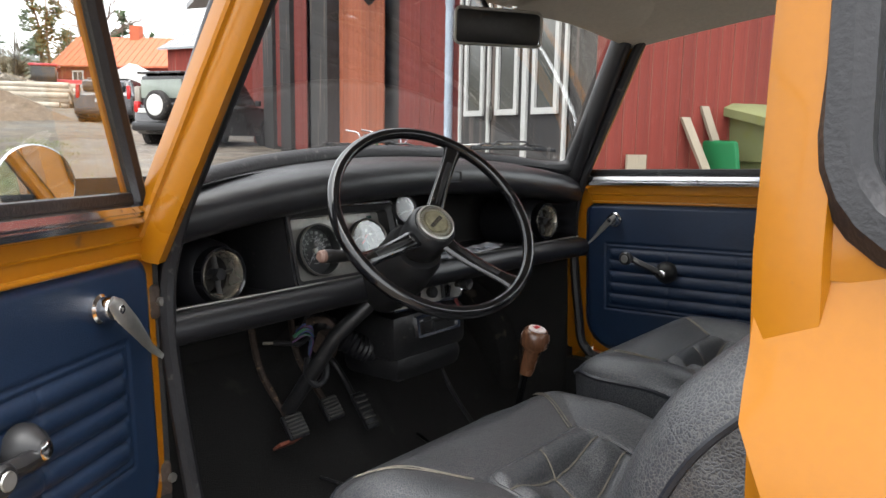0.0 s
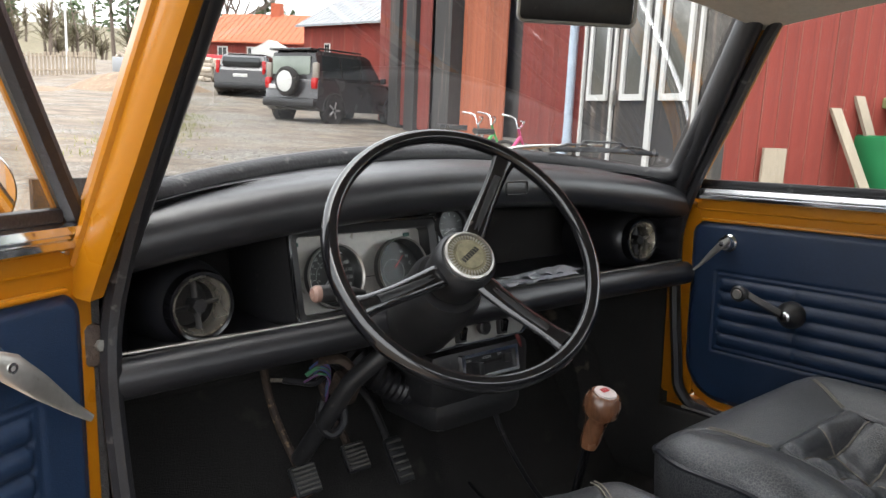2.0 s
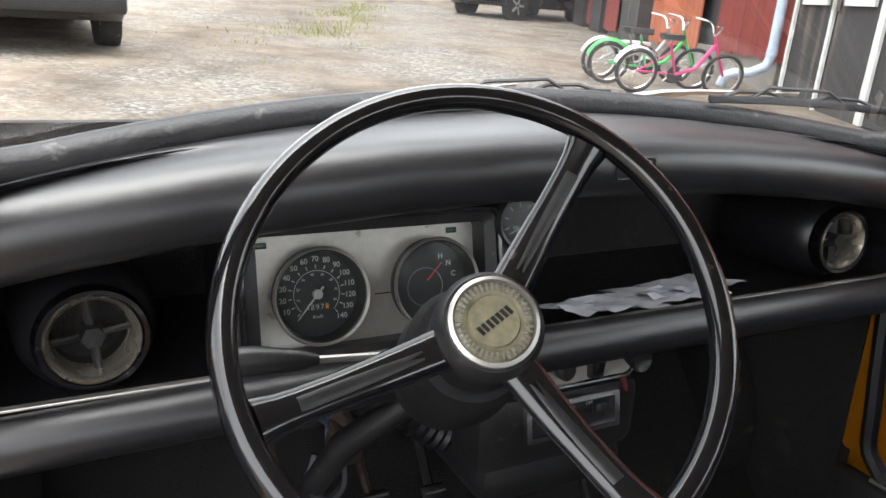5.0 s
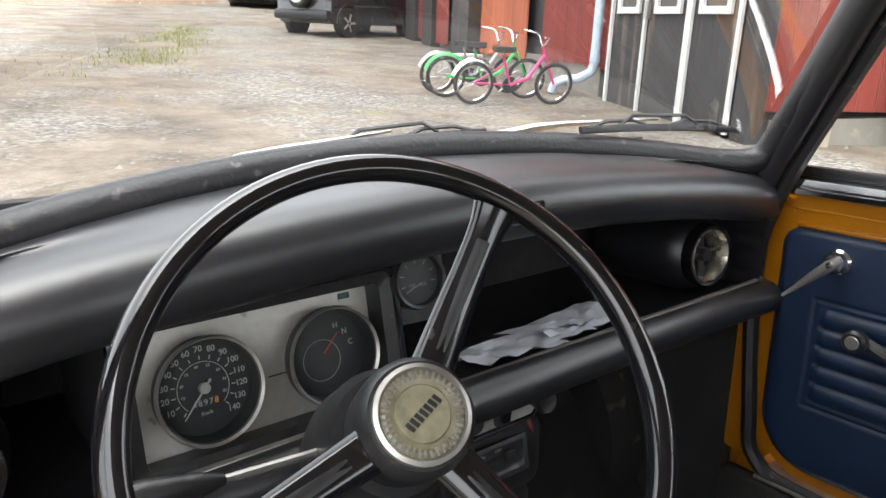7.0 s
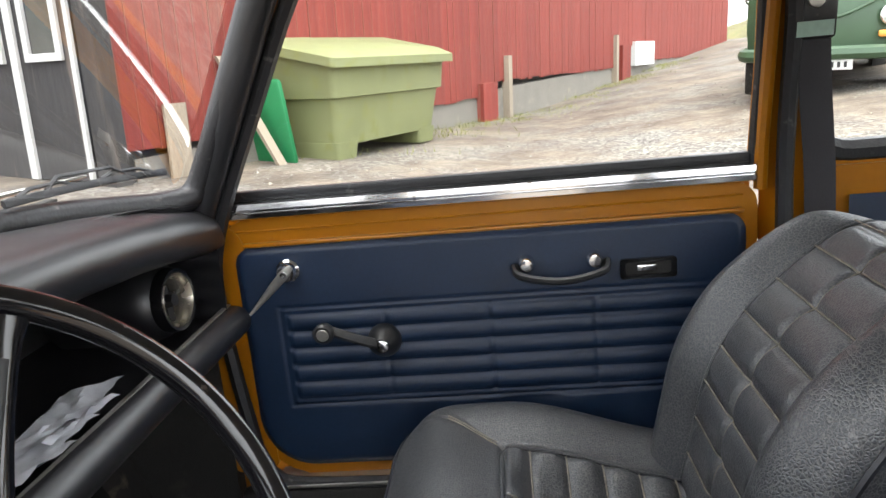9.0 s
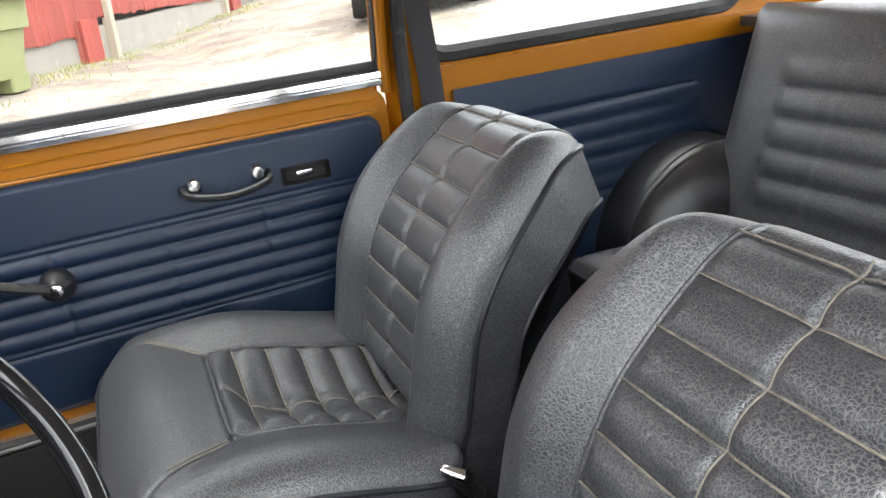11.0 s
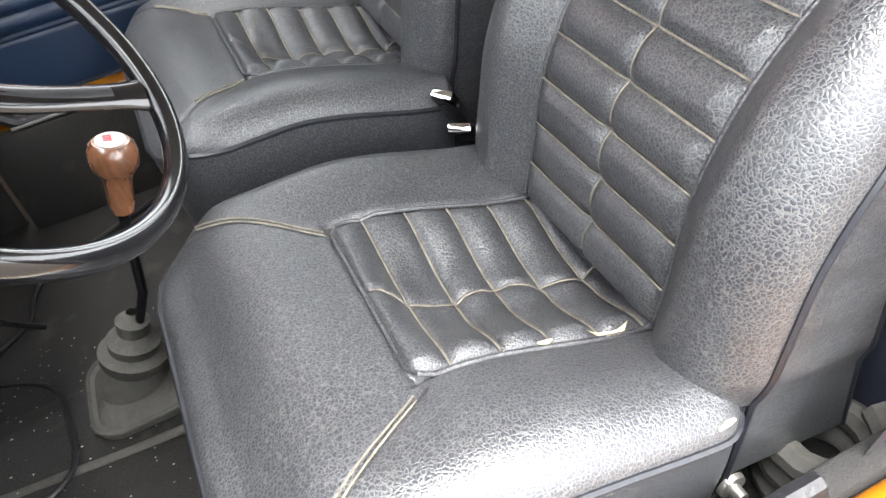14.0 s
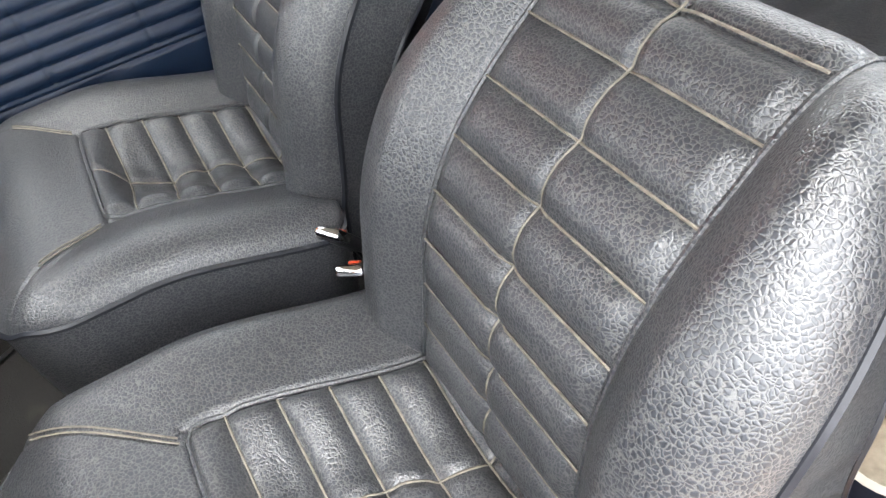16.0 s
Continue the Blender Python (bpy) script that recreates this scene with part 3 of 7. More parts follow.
BN = panel_m(-0.212, 1.055, 0.764, 12, 0)
bn = lambda u, v, w: BN @ Vector((u, v, w))
outer, inner = rounded(-0.137, -0.068, 0.137, 0.072, 0.010), rounded(-0.118, -0.056, 0.120, 0.056, 0.007)
g = Geo().loft([[bn(u * 1.0, v, -0.16) for u, v in outer], [bn(u, v, 0.028) for u, v in outer], [bn(u * 0.985, v * 0.97, 0.033) for u, v in outer], [bn(u, v, 0.026) for u, v in inner], [bn(u, v, -0.002) for u, v in inner]], False)
binnacle = part("instrument_binnacle", g, PLASTIC, car, "scuffed black instrument binnacle")
part("binnacle_hood", Geo().tube([bn(u, v, 0.033) for u, v in rounded(-0.134, -0.066, 0.134, 0.070, 0.012)], 0.0035, 6, True), GLOSS, binnacle)
part("fascia", Geo().plate(rounded(-0.119, -0.057, 0.121, 0.057, 0.006), bn, -0.006, 0.0), SILVER, binnacle, "worn silver instrument fascia")
part("fascia_line", Geo().box((0.06, -0.012, 0.0006), (0.11, 0.0012, 0.001)).moved(lambda p: BN @ p), PLASTIC, binnacle)
for u, v in ((-0.108, 0.046), (0.094, 0.047)):
    part("warning_lamp", Geo().box((u, v, 0.001), (0.012, 0.006, 0.002), 0.0005).moved(lambda p: BN @ p), material("green_lens", (0.01, 0.06, 0.05), 0.2), binnacle)
for name, cu in (("speedometer", -0.056), ("fuel_and_heat_gauge", 0.066)):
    C = BN @ Matrix.Translation((cu, -0.005, 0.0135)) @ Matrix.Diagonal((0.87, 0.87, 1, 1))
    at = lambda u, v, w, C=C: C @ Vector((u, v, w))
    d = part(name, Geo().lathe([(r * 0.87, h) for r, h in [(0.0535, -0.006), (0.055, 0.006), (0.0535, 0.010), (0.050, 0.008), (0.048, -0.012), (0.0, -0.012)]], C.translation, C.to_3x3() @ Vector((0, 0, 1)), 48, False), DIAL, binnacle, "black round gauge")
    part("gauge_rim", Geo().lathe([(r * 0.87, h) for r, h in [(0.0535, 0.004), (0.0556, 0.008), (0.0540, 0.0115), (0.0515, 0.009)]], C.translation, C.to_3x3() @ Vector((0, 0, 1)), 48, False), STEEL, d)
    part("gauge_glass", Geo().lathe([(r * 0.87, h) for r, h in [(0.0, 0.0075), (0.051, 0.0075)]], C.translation, C.to_3x3() @ Vector((0, 0, 1)), 32, False), GLASS, d).visible_shadow = False
    if cu < 0:
        g = Geo()
        for k in range(0, 15):
            a = radians(225 - 270 * k / 14)
            g.tube([at(0.029 * math.cos(a), 0.029 * math.sin(a), -0.0113), at(0.033 * math.cos(a), 0.033 * math.sin(a), -0.0113)], 0.0006, 4)
        part("scale_marks", g, INK, d)
        part("scale_ring", Geo().tube([at(0.0265 * math.cos(radians(a)), 0.0265 * math.sin(radians(a)), -0.0115) for a in range(225, -46, -6)], 0.0004, 4), INK, d)
        for k in range(1, 15):
            a = radians(225 - 270 * k / 14)
            letters(str(k * 10), 0.0085, INK, C @ Matrix.Translation((0.0395 * math.cos(a), 0.0395 * math.sin(a), -0.0114)), d, "number", 0.0001)
        for k in range(1, 9):
            a = radians(225 - 270 * k * 16 / 140)
            letters(str(k * 10), 0.0042, INK, C @ Matrix.Translation((0.0225 * math.cos(a), 0.0225 * math.sin(a), -0.0114)), d, "number")
        part("odometer", Geo().box((0, -0.015, -0.0113), (0.030, 0.0085, 0.001), 0.0004).moved(lambda p, C=C: C @ p), PLASTIC, d)
        for k, ch in enumerate("48978"):
            letters(ch, 0.0085, AMBER if k == 4 else INK, C @ Matrix.Translation((-0.0115 + 0.0056 * k, -0.015, -0.0105)), d, "digit")
        letters("Km/h", 0.0055, INK, C @ Matrix.Translation((0.0, -0.026, -0.0114)), d)
        part("needle", Geo().tube([at(0.007, 0.008, -0.008), at(-0.024, -0.027, -0.008)], [0.0013, 0.0005], 5), INK, d)
        part("needle_cap", Geo().lathe([(r * 0.87, h) for r, h in [(0.0055, -0.012), (0.0055, -0.0065), (0.0, -0.0055)]], C.translation, C.to_3x3() @ Vector((0, 0, 1)), 16), STEEL, d)
    else:
        part("scale_ring", Geo().tube([at(-0.006 + 0.023 * math.cos(radians(a)), -0.006 + 0.023 * math.sin(radians(a)), -0.0115) for a in range(0, 360, 10)], 0.0004, 4, True), INK, d)
        for ch, a in (("H", 62), ("N", 38), ("C", 12)):
            letters(ch, 0.009, INK, C @ Matrix.Translation((0.033 * math.cos(radians(a)), 0.033 * math.sin(radians(a)), -0.0114)), d, "letter", 0.0001)
        part("needle", Geo().tube([at(-0.004, 0.002, -0.009), at(0.016, 0.022, -0.009)], [0.001, 0.0004], 5), RED, d)

# oil pressure gauge on its bracket
C = panel_m(-0.051, 1.035, 0.822, 10, -4)
g = Geo().plate(rounded(-0.036, -0.045, 0.036, 0.040, 0.006), lambda u, v, w: C @ Vector((u, v, w)), -0.01, -0.004)
oil = part("oil_gauge_bracket", g, PLASTIC, car)
ax = C.to_3x3() @ Vector((0, 0, 1))
part("gauge_cup", Geo().lathe([(0.031, -0.05), (0.031, 0.004), (0.029, 0.012), (0.026, 0.011), (0.025, 0.002), (0.0, 0.002)], C.translation, ax, 36, False), PLASTIC, oil)
part("gauge_face", Geo().lathe([(0.0, 0.0035), (0.025, 0.0035)], C.translation, ax, 32, False), DIAL, oil)
part("gauge_glass", Geo().lathe([(0.0, 0.009), (0.0265, 0.009)], C.translation, ax, 32, False), GLASS, oil).visible_shadow = False
g = Geo()
for a in (200, 165, 130, 95, 60, 25, -10):
    g.tube([C @ Vector((r * math.cos(radians(a)), r * math.sin(radians(a)), 0.004)) for r in (0.016, 0.021)], 0.0005, 4)
part("scale_marks", g, INK, oil)
letters("OIL / KG", 0.0055, INK, C @ Matrix.Translation((0, -0.006, 0.004)), oil)
part("needle", Geo().tube([C @ Vector((0.004, -0.004, 0.005)), C @ Vector((-0.015, -0.012, 0.005))], 0.0006, 4), INK, oil)

# papers on the shelf
papers = thing("papers", "crumpled white papers lying on the parcel shelf", "papers", CAR)
rng = random.Random(4)
for k in range(4):
    a = rng.uniform(-0.5, 0.5)
    ox, oy = 0.085 + 0.05 * k, 1.045 + 0.015 * rng.random()
    part("sheet", Geo().grid(lambda u, v: (ox + (u - 0.5) * 0.13 * math.cos(a) - (v - 0.5) * 0.05, oy + (v - 0.5) * 0.05 + (u - 0.5) * 0.13 * math.sin(a) * 0.25,
                                           0.700 + 0.003 * k + 0.014 * abs(noise.noise((u * 3 + k * 7, v * 3, k))) + 0.004), 10, 8), PAPER, papers)

# switch panel and heater control
SW = panel_m(0.016, 1.034, 0.642, 8, 0)
sw = lambda u, v, w: SW @ Vector((u, v, w))
panel = part("switch_panel", Geo().plate(rounded(-0.112, -0.024, 0.112, 0.024, 0.014), sw, -0.01, 0.003), SILVER, car, "silver switch panel")
part("panel_rim", Geo().tube([sw(u, v, 0.003) for u, v in rounded(-0.112, -0.024, 0.112, 0.024, 0.014)], 0.003, 6, True), CHROME, panel)
for u in (-0.045, 0.052):
    s = part("rocker_switch", Geo().box((u, 0, 0.006), (0.020, 0.038, 0.010), 0.002).moved(lambda p: SW @ p), PLASTIC, panel)
    part("rocker", Geo().box((u, -0.003, 0.013), (0.012, 0.022, 0.010), 0.002, Matrix.Rotation(0.3, 4, "X")).moved(lambda p: SW @ p), GLOSS, s)
axs = SW.to_3x3() @ Vector((0, 0, 1))
part("push_knob", Geo().lathe([(0.008, 0.002), (0.008, 0.008), (0.012, 0.009), (0.0125, 0.018), (0.009, 0.021), (0.0, 0.021)], sw(0.003, 0, 0), axs, 20), PLASTIC, panel)
part("ignition_lock", Geo().lathe([(0.015, 0.002), (0.015, 0.007), (0.011, 0.010), (0.0, 0.010)], sw(-0.092, -0.004, 0), axs, 24), CHROME, panel)
part("choke_knob", Geo().lathe([(0.007, 0.0), (0.007, 0.014), (0.010, 0.017), (0.0145, 0.036), (0.0130, 0.040), (0.009, 0.037), (0.0, 0.037)], sw(0.096, 0.004, 0), axs, 24), PLASTIC, panel, "black pull knob")
HT = panel_m(0.046, 1.031, 0.574, 10, 0)
ht = lambda u, v, w: HT @ Vector((u, v, w))
heat = part("heater_control", Geo().plate(rounded(-0.066, -0.021, 0.066, 0.021, 0.002), ht, -0.012, 0.0), PLASTIC, car, "black heater control in a bright frame")
part("control_frame", Geo().plate(rounded(-0.068, -0.023, 0.068, 0.023, 0.003), ht, -0.006, 0.004, rounded(-0.061, -0.017, 0.061, 0.017, 0.002)), CHROME, heat)
part("slider", Geo().box((-0.038, -0.003, 0.010), (0.012, 0.022, 0.022), 0.002).moved(lambda p: HT @ p), PLASTIC, heat)
part("slider_slot", Geo().box((0.0, 0.003, 0.001), (0.075, 0.004, 0.002)).moved(lambda p: HT @ p), CARPET, heat)
part("slider", Geo().box((0.035, 0.004, 0.006), (0.016, 0.016, 0.010), 0.002).moved(lambda p: HT @ p), PLASTIC, heat)
letters("SCREEN", 0.006, INK, HT @ Matrix.Translation((-0.008, 0.011, 0.0006)), heat)
letters("OFF", 0.006, INK, HT @ Matrix.Translation((0.024, 0.012, 0.0006)), heat)
letters("CAR", 0.006, INK, HT @ Matrix.Translation((-0.050, 0.011, 0.0006)), heat)
# heater box and hose
g = Geo().box((0.04, 1.14, 0.555), (0.24, 0.20, 0.10), 0.02).box((0.04, 1.13, 0.49), (0.22, 0.18, 0.07), 0.03)
part("heater_box", g, PLASTIC, car, "dusty black heater box")
pts = smooth([(-0.02, 1.13, 0.515), (-0.075, 1.125, 0.525), (-0.12, 1.15, 0.555), (-0.16, 1.22, 0.60)], 12)
part("heater_hose", Geo().tube(pts, [0.024 + 0.0035 * (i % 2) for i in range(len(pts))], 14), RUBBER, car, "ribbed black hose")
part("red_cable", Geo().tube(smooth([(0.125, 1.05, 0.62), (0.135, 1.045, 0.58), (0.125, 1.07, 0.54)]), 0.0045, 8), material("faded_red_cable", (0.12, 0.02, 0.02), 0.5), car)
part("floor_cable", Geo().tube(smooth([(0.10, 1.10, 0.52), (0.11, 1.06, 0.42), (0.15, 1.02, 0.32), (0.20, 1.0, 0.25)]), 0.005, 8), RUBBER, car)

# ---- steering wheel ----
WC = Vector((-0.229, 0.795, 0.828))
WN = Vector((-0.231, -0.765, 0.602)).normalized()
WU = Vector((0, 0, 1)).cross(WN).normalized()
WV = WN.cross(WU)
wp = lambda u, v, w=0.0: WC + WU * u + WV * v + WN * w
R = 0.184
wheel = part("steering_wheel", Geo().tube([wp((R - 0.011) * math.cos(a), (R - 0.011) * math.sin(a)) for a in (2 * math.pi * k / 96 for k in range(96))], 0.0115, 14, True, 0.85), GLOSS, car, "thin black three-spoke steering wheel")
HUB = Vector((-0.212, 0.814, 0.814))
hub_w = (HUB - WC).dot(WN)
hu, hv = (HUB - WC).dot(WU), (HUB - WC).dot(WV)
SPOKES = (56, 203, 306.5)
for a in SPOKES:
    c, s = math.cos(radians(a)), math.sin(radians(a))
    pts = [wp(hu + 0.02 * c, hv + 0.02 * s, hub_w - 0.018), wp(0.085 * c + hu * 0.5, 0.085 * s + hv * 0.5, hub_w * 0.72 - 0.012), wp((R - 0.02) * c, (R - 0.02) * s, -0.004)]
    sp = part("spoke", Geo().tube(smooth(pts, 6), [0.017, 0.0165, 0.016, 0.0155, 0.015, 0.0145, 0.014, 0.0135, 0.013, 0.013, 0.013, 0.014, 0.017], 12, False, 0.5, WN), GLOSS, wheel)
    mid = smooth(pts, 6)[3:11]
    part("spoke_groove", Geo().tube([p + WN * 0.0055 for p in mid], 0.006, 6, False, 0.4, WN), PLASTIC, sp)
part("hub", Geo().lathe([(0.028, -0.075), (0.040, -0.055), (0.0415, -0.02), (0.0405, -0.004), (0.036, 0.003), (0.0, 0.003)], HUB, WN, 40), PLASTIC, wheel, "scuffed black hub")
badge = part("badge", Geo().lathe([(0.0335, 0.002), (0.0335, 0.0085), (0.0305, 0.010), (0.0292, 0.007)], HUB, WN, 40, False), STEEL, wheel, "worn round badge with a clear rim")
part("badge_ring", Geo().lathe([(0.0296, 0.0060), (0.0255, 0.0085), (0.0195, 0.0068)], HUB, WN, 40, False), CAMEL, badge)
HM = Matrix.Translation(HUB) @ Matrix((WU, WV, WN)).transposed().to_4x4()
bead = shape("bead", Geo().box((0.0255, 0, 0.0087), (0.0058, 0.0016, 0.0012)), STEEL)
for k in range(40):
    ob = new("bead", bead)
    ob.parent, ob.matrix_local = badge, HM @ Matrix.Rotation(2 * math.pi * k / 40, 4, "Z")
part("badge_centre", Geo().lathe([(0.0195, 0.0065), (0.0185, 0.0092), (0.0, 0.0095)], HUB, WN, 32, False), CAMEL, badge)
g = Geo()
for k in range(7):
    g.box((-0.0132 + 0.0044 * k, 0, 0.0098), (0.0028, 0.0072, 0.0006), 0.0, Matrix.Rotation(0.15, 4, "Z"))
part("badge_bars", g.moved(lambda p: HM @ (Matrix.Rotation(0.62, 4, "Z") @ p)), PLASTIC, badge)
# column shroud, stalk and column
end = Vector((-0.268, 1.15, 0.44))
part("column_shroud", Geo().lathe([(0.0, -0.07), (0.046, -0.068), (0.053, -0.085), (0.053, -0.11), (0.056, -0.14), (0.052, -0.20), (0.040, -0.24), (0.0, -0.24)], HUB, WN, 32), PLASTIC, car, "black column shroud")
part("column", Geo().tube([HUB - WN * 0.22, Vector((-0.245, 1.03, 0.60)), end], 0.015, 12), PLASTIC, car, "grimy steering column")
TIP, GRIP, ROOT = Vector((-0.379, 0.898, 0.774)), Vector((-0.316, 0.892, 0.768)), Vector((-0.240, 0.905, 0.755))
stalk = part("indicator_stalk", Geo().tube([ROOT, GRIP], 0.0032, 8), STEEL, car)
part("stalk_grip", Geo().tube([GRIP, GRIP.lerp(TIP, 0.25), GRIP.lerp(TIP, 0.8), TIP], [0.004, 0.0085, 0.0115, 0.0105], 12), PLASTIC, stalk)
part("stalk_tip", Geo().lathe([(0.0105, 0.0), (0.0105, 0.006), (0.007, 0.010), (0.0, 0.011)], TIP, TIP - GRIP, 14), material("worn_pink_tip", (0.24, 0.15, 0.12), 0.5), stalk)
# bracket and loose wiring under the rail
g = Geo().tube(smooth([(-0.27, 1.08, 0.625), (-0.25, 1.05, 0.63), (-0.225, 1.05, 0.60), (-0.225, 1.07, 0.56), (-0.24, 1.09, 0.53)]), 0.009, 8, False, 0.4)
g.box((-0.228, 1.075, 0.575), (0.035, 0.04, 0.05), 0.008, Matrix.Rotation(0.5, 4, "X"))
part("column_bracket", g, RUST, car, "rusty steel bracket")
loom = part("wiring_loom", Geo().tube(smooth([(-0.295, 1.15, 0.58), (-0.275, 1.13, 0.578), (-0.255, 1.12, 0.575), (-0.23, 1.13, 0.58)]), 0.005, 8), RUBBER, car, "taped black wiring loom with loose wires")
rng = random.Random(2)
for k in range(14):
    z = 0.60 + 0.022 * rng.random()
    part("wire", Geo().tube(smooth([(-0.275 + 0.02 * rng.random(), 1.12, z - 0.02), (-0.258, 1.10, z - 0.005), (-0.240, 1.10, z - 0.02), (-0.235, 1.12, z - 0.06)]), 0.0020, 5), WIRES[k % 4], loom)
part("wire", Geo().tube(smooth([(-0.255, 1.10, 0.55), (-0.265, 1.09, 0.52), (-0.25, 1.08, 0.50), (-0.228, 1.08, 0.515), (-0.225, 1.09, 0.55)]), 0.007, 8), RUBBER, loom)
part("bare_end", Geo().tube([(-0.295, 1.15, 0.58), (-0.312, 1.16, 0.581)], 0.0035, 6), STITCH, loom)

# ---- pedals ----
for name, x, top, pad_at, wide in (("clutch_pedal", -0.30, (-0.315, 1.20, 0.66), (-0.272, 1.125, 0.415), 0.048), ("brake_pedal", -0.20, (-0.20, 1.22, 0.64), (-0.160, 1.147, 0.415), 0.046),
                                  ("accelerator_pedal", -0.11, (-0.17, 1.24, 0.58), (-0.068, 1.145, 0.385), 0.036)):
    p = Vector(pad_at)
    ped = part(name, Geo().tube(smooth([top, (p.x - 0.01, p.y + 0.09, p.z + 0.10), (p.x, p.y + 0.02, p.z + 0.01)]), 0.007, 8), RUST if name != "accelerator_pedal" else PLASTIC, car)
    M = Matrix.Translation(p) @ Matrix.Rotation(radians(-38), 4, "X") @ Matrix.Rotation(radians(90), 4, "X")
    h = 0.050 if wide > 0.04 else 0.085
    part("pedal_pad", Geo().box((0, 0, 0), (wide, h, 0.010), 0.004).moved(lambda q: M @ q), RUBBER, ped, "ribbed worn rubber pad")
    g = Geo()
    for k in range(6):
        g.box((0, -h * 0.38 + h * 0.76 * k / 5, 0.0065), (wide * 0.84, 0.004, 0.005), 0.001)
    part("pad_ribs", g.moved(lambda q: M @ q), GREYRUB, ped)
part("pedal_corner", Geo().box((-0.285, 1.135, 0.382), (0.05, 0.03, 0.006), 0.001, Matrix.Rotation(-0.6, 4, "X")), material("bare_red_primer", (0.32, 0.10, 0.06), 0.6), car)

# ---- gear lever ----
gear = part("gear_lever", Geo().tube([(0.010, 0.86, 0.30), (0.010, 0.812, 0.39), (0.012, 0.783, 0.515)], 0.0065, 10), GLOSS, car, "black gear lever")
ka, kb = Vector((0.012, 0.783, 0.512)), Vector((0.013, 0.757, 0.602))
kx = (kb - ka).normalized()
part("gear_knob", Geo().lathe([(0.0, 0.0), (0.012, 0.0), (0.0145, 0.012), (0.0155, 0.040), (0.0185, 0.052), (0.0265, 0.062), (0.0275, 0.078), (0.025, 0.088), (0.020, 0.093), (0.0, 0.094)], ka, kx, 36), WOOD, gear, "varnished wooden gear knob")
part("knob_disc", Geo().lathe([(0.017, 0.0925), (0.016, 0.0955), (0.0, 0.0965)], ka, kx, 28), material("white_enamel", (0.7, 0.62, 0.6), 0.3), gear)
part("knob_pattern", Geo().box((0, 0, 0.097), (0.014, 0.002, 0.001)).box((-0.005, 0.003, 0.097), (0.002, 0.009, 0.001)).box((0, 0.003, 0.097), (0.002, 0.009, 0.001)).box((0.005, 0.003, 0.097), (0.002, 0.009, 0.001)).moved(
    lambda p: ka + kx.to_track_quat("Z", "Y") @ p), RED, gear)
part("gear_boot", Geo().lathe([(0.050, -0.03), (0.047, 0.010), (0.040, 0.030), (0.046, 0.040), (0.047, 0.052), (0.033, 0.058), (0.035, 0.072), (0.026, 0.080), (0.021, 0.086), (0.022, 0.104), (0.012, 0.110), (0.008, 0.118)], (0.018, 0.880, 0.250), (0, -0.38, 1), 36, False), GREYRUB, gear, "dusty grey rubber bellows")
flange = [(0.018 + u, 0.882 + v) for u, v in rounded(-0.078, -0.072, 0.078, 0.068, 0.040)]
part("boot_flange", Geo().loft([[(x, y, 0.228) for x, y in flange], [(x, y, 0.240) for x, y in flange], [(0.018 + (x - 0.018) * 0.88, 0.882 + (y - 0.882) * 0.88, 0.238) for x, y in flange], [(0.018 + (x - 0.018) * 0.66, 0.882 + (y - 0.882) * 0.66, 0.252) for x, y in flange]]), GREYRUB, gear, "moulded rubber flange")
part("flange_lip", Geo().tube([(x, y, 0.240) for x, y in flange], 0.003, 6, True), GREYRUB, gear)

# ---- doors ----
HINGE = Vector((-0.632, 1.0, 0.0))
OPEN = Matrix.Translation(HINGE) @ Matrix.Rotation(radians(-60), 4, "Z") @ Matrix.Translation(-HINGE)


def right_side(p):
    return p


def left_open(p):
    return OPEN @ Vector((-p.x, p.y, p.z))


def card_x(y, z):
    """Inner face of the door card: raised pleats in a sunk, welted field."""
    x = 0.606
    du, dv = min(y - 0.257, 0.915 - y), min(z - 0.534, 0.682 - z)
    d = min(du, dv)
    edge = min(y - 0.195, 0.99 - y, z - 0.41, 0.797 - z)
    x += 0.006 * (1 - step(0, 0.012, edge))
    x += 0.0035 * crease(d, 0.0, 0.006) + 0.003 * crease(d, -0.011, 0.006)
    if d > 0:
        rows = (z - 0.534) / 0.0296
        x += 0.004 * crease(rows - round(rows), 0, 0.22) * (1 if 0.3 < rows < 4.7 else 0)
        x -= 0.004 * abs(math.sin(math.pi * rows))
        for c in (0.757, 0.590, 0.424):
            x += 0.0035 * crease(y, c, 0.006)
    if z < 0.52:
        x -= 0.010 * noise.noise((y * 9 + z * 15, z * 5, 3)) * step(0.75, 0.3, y)
    return x


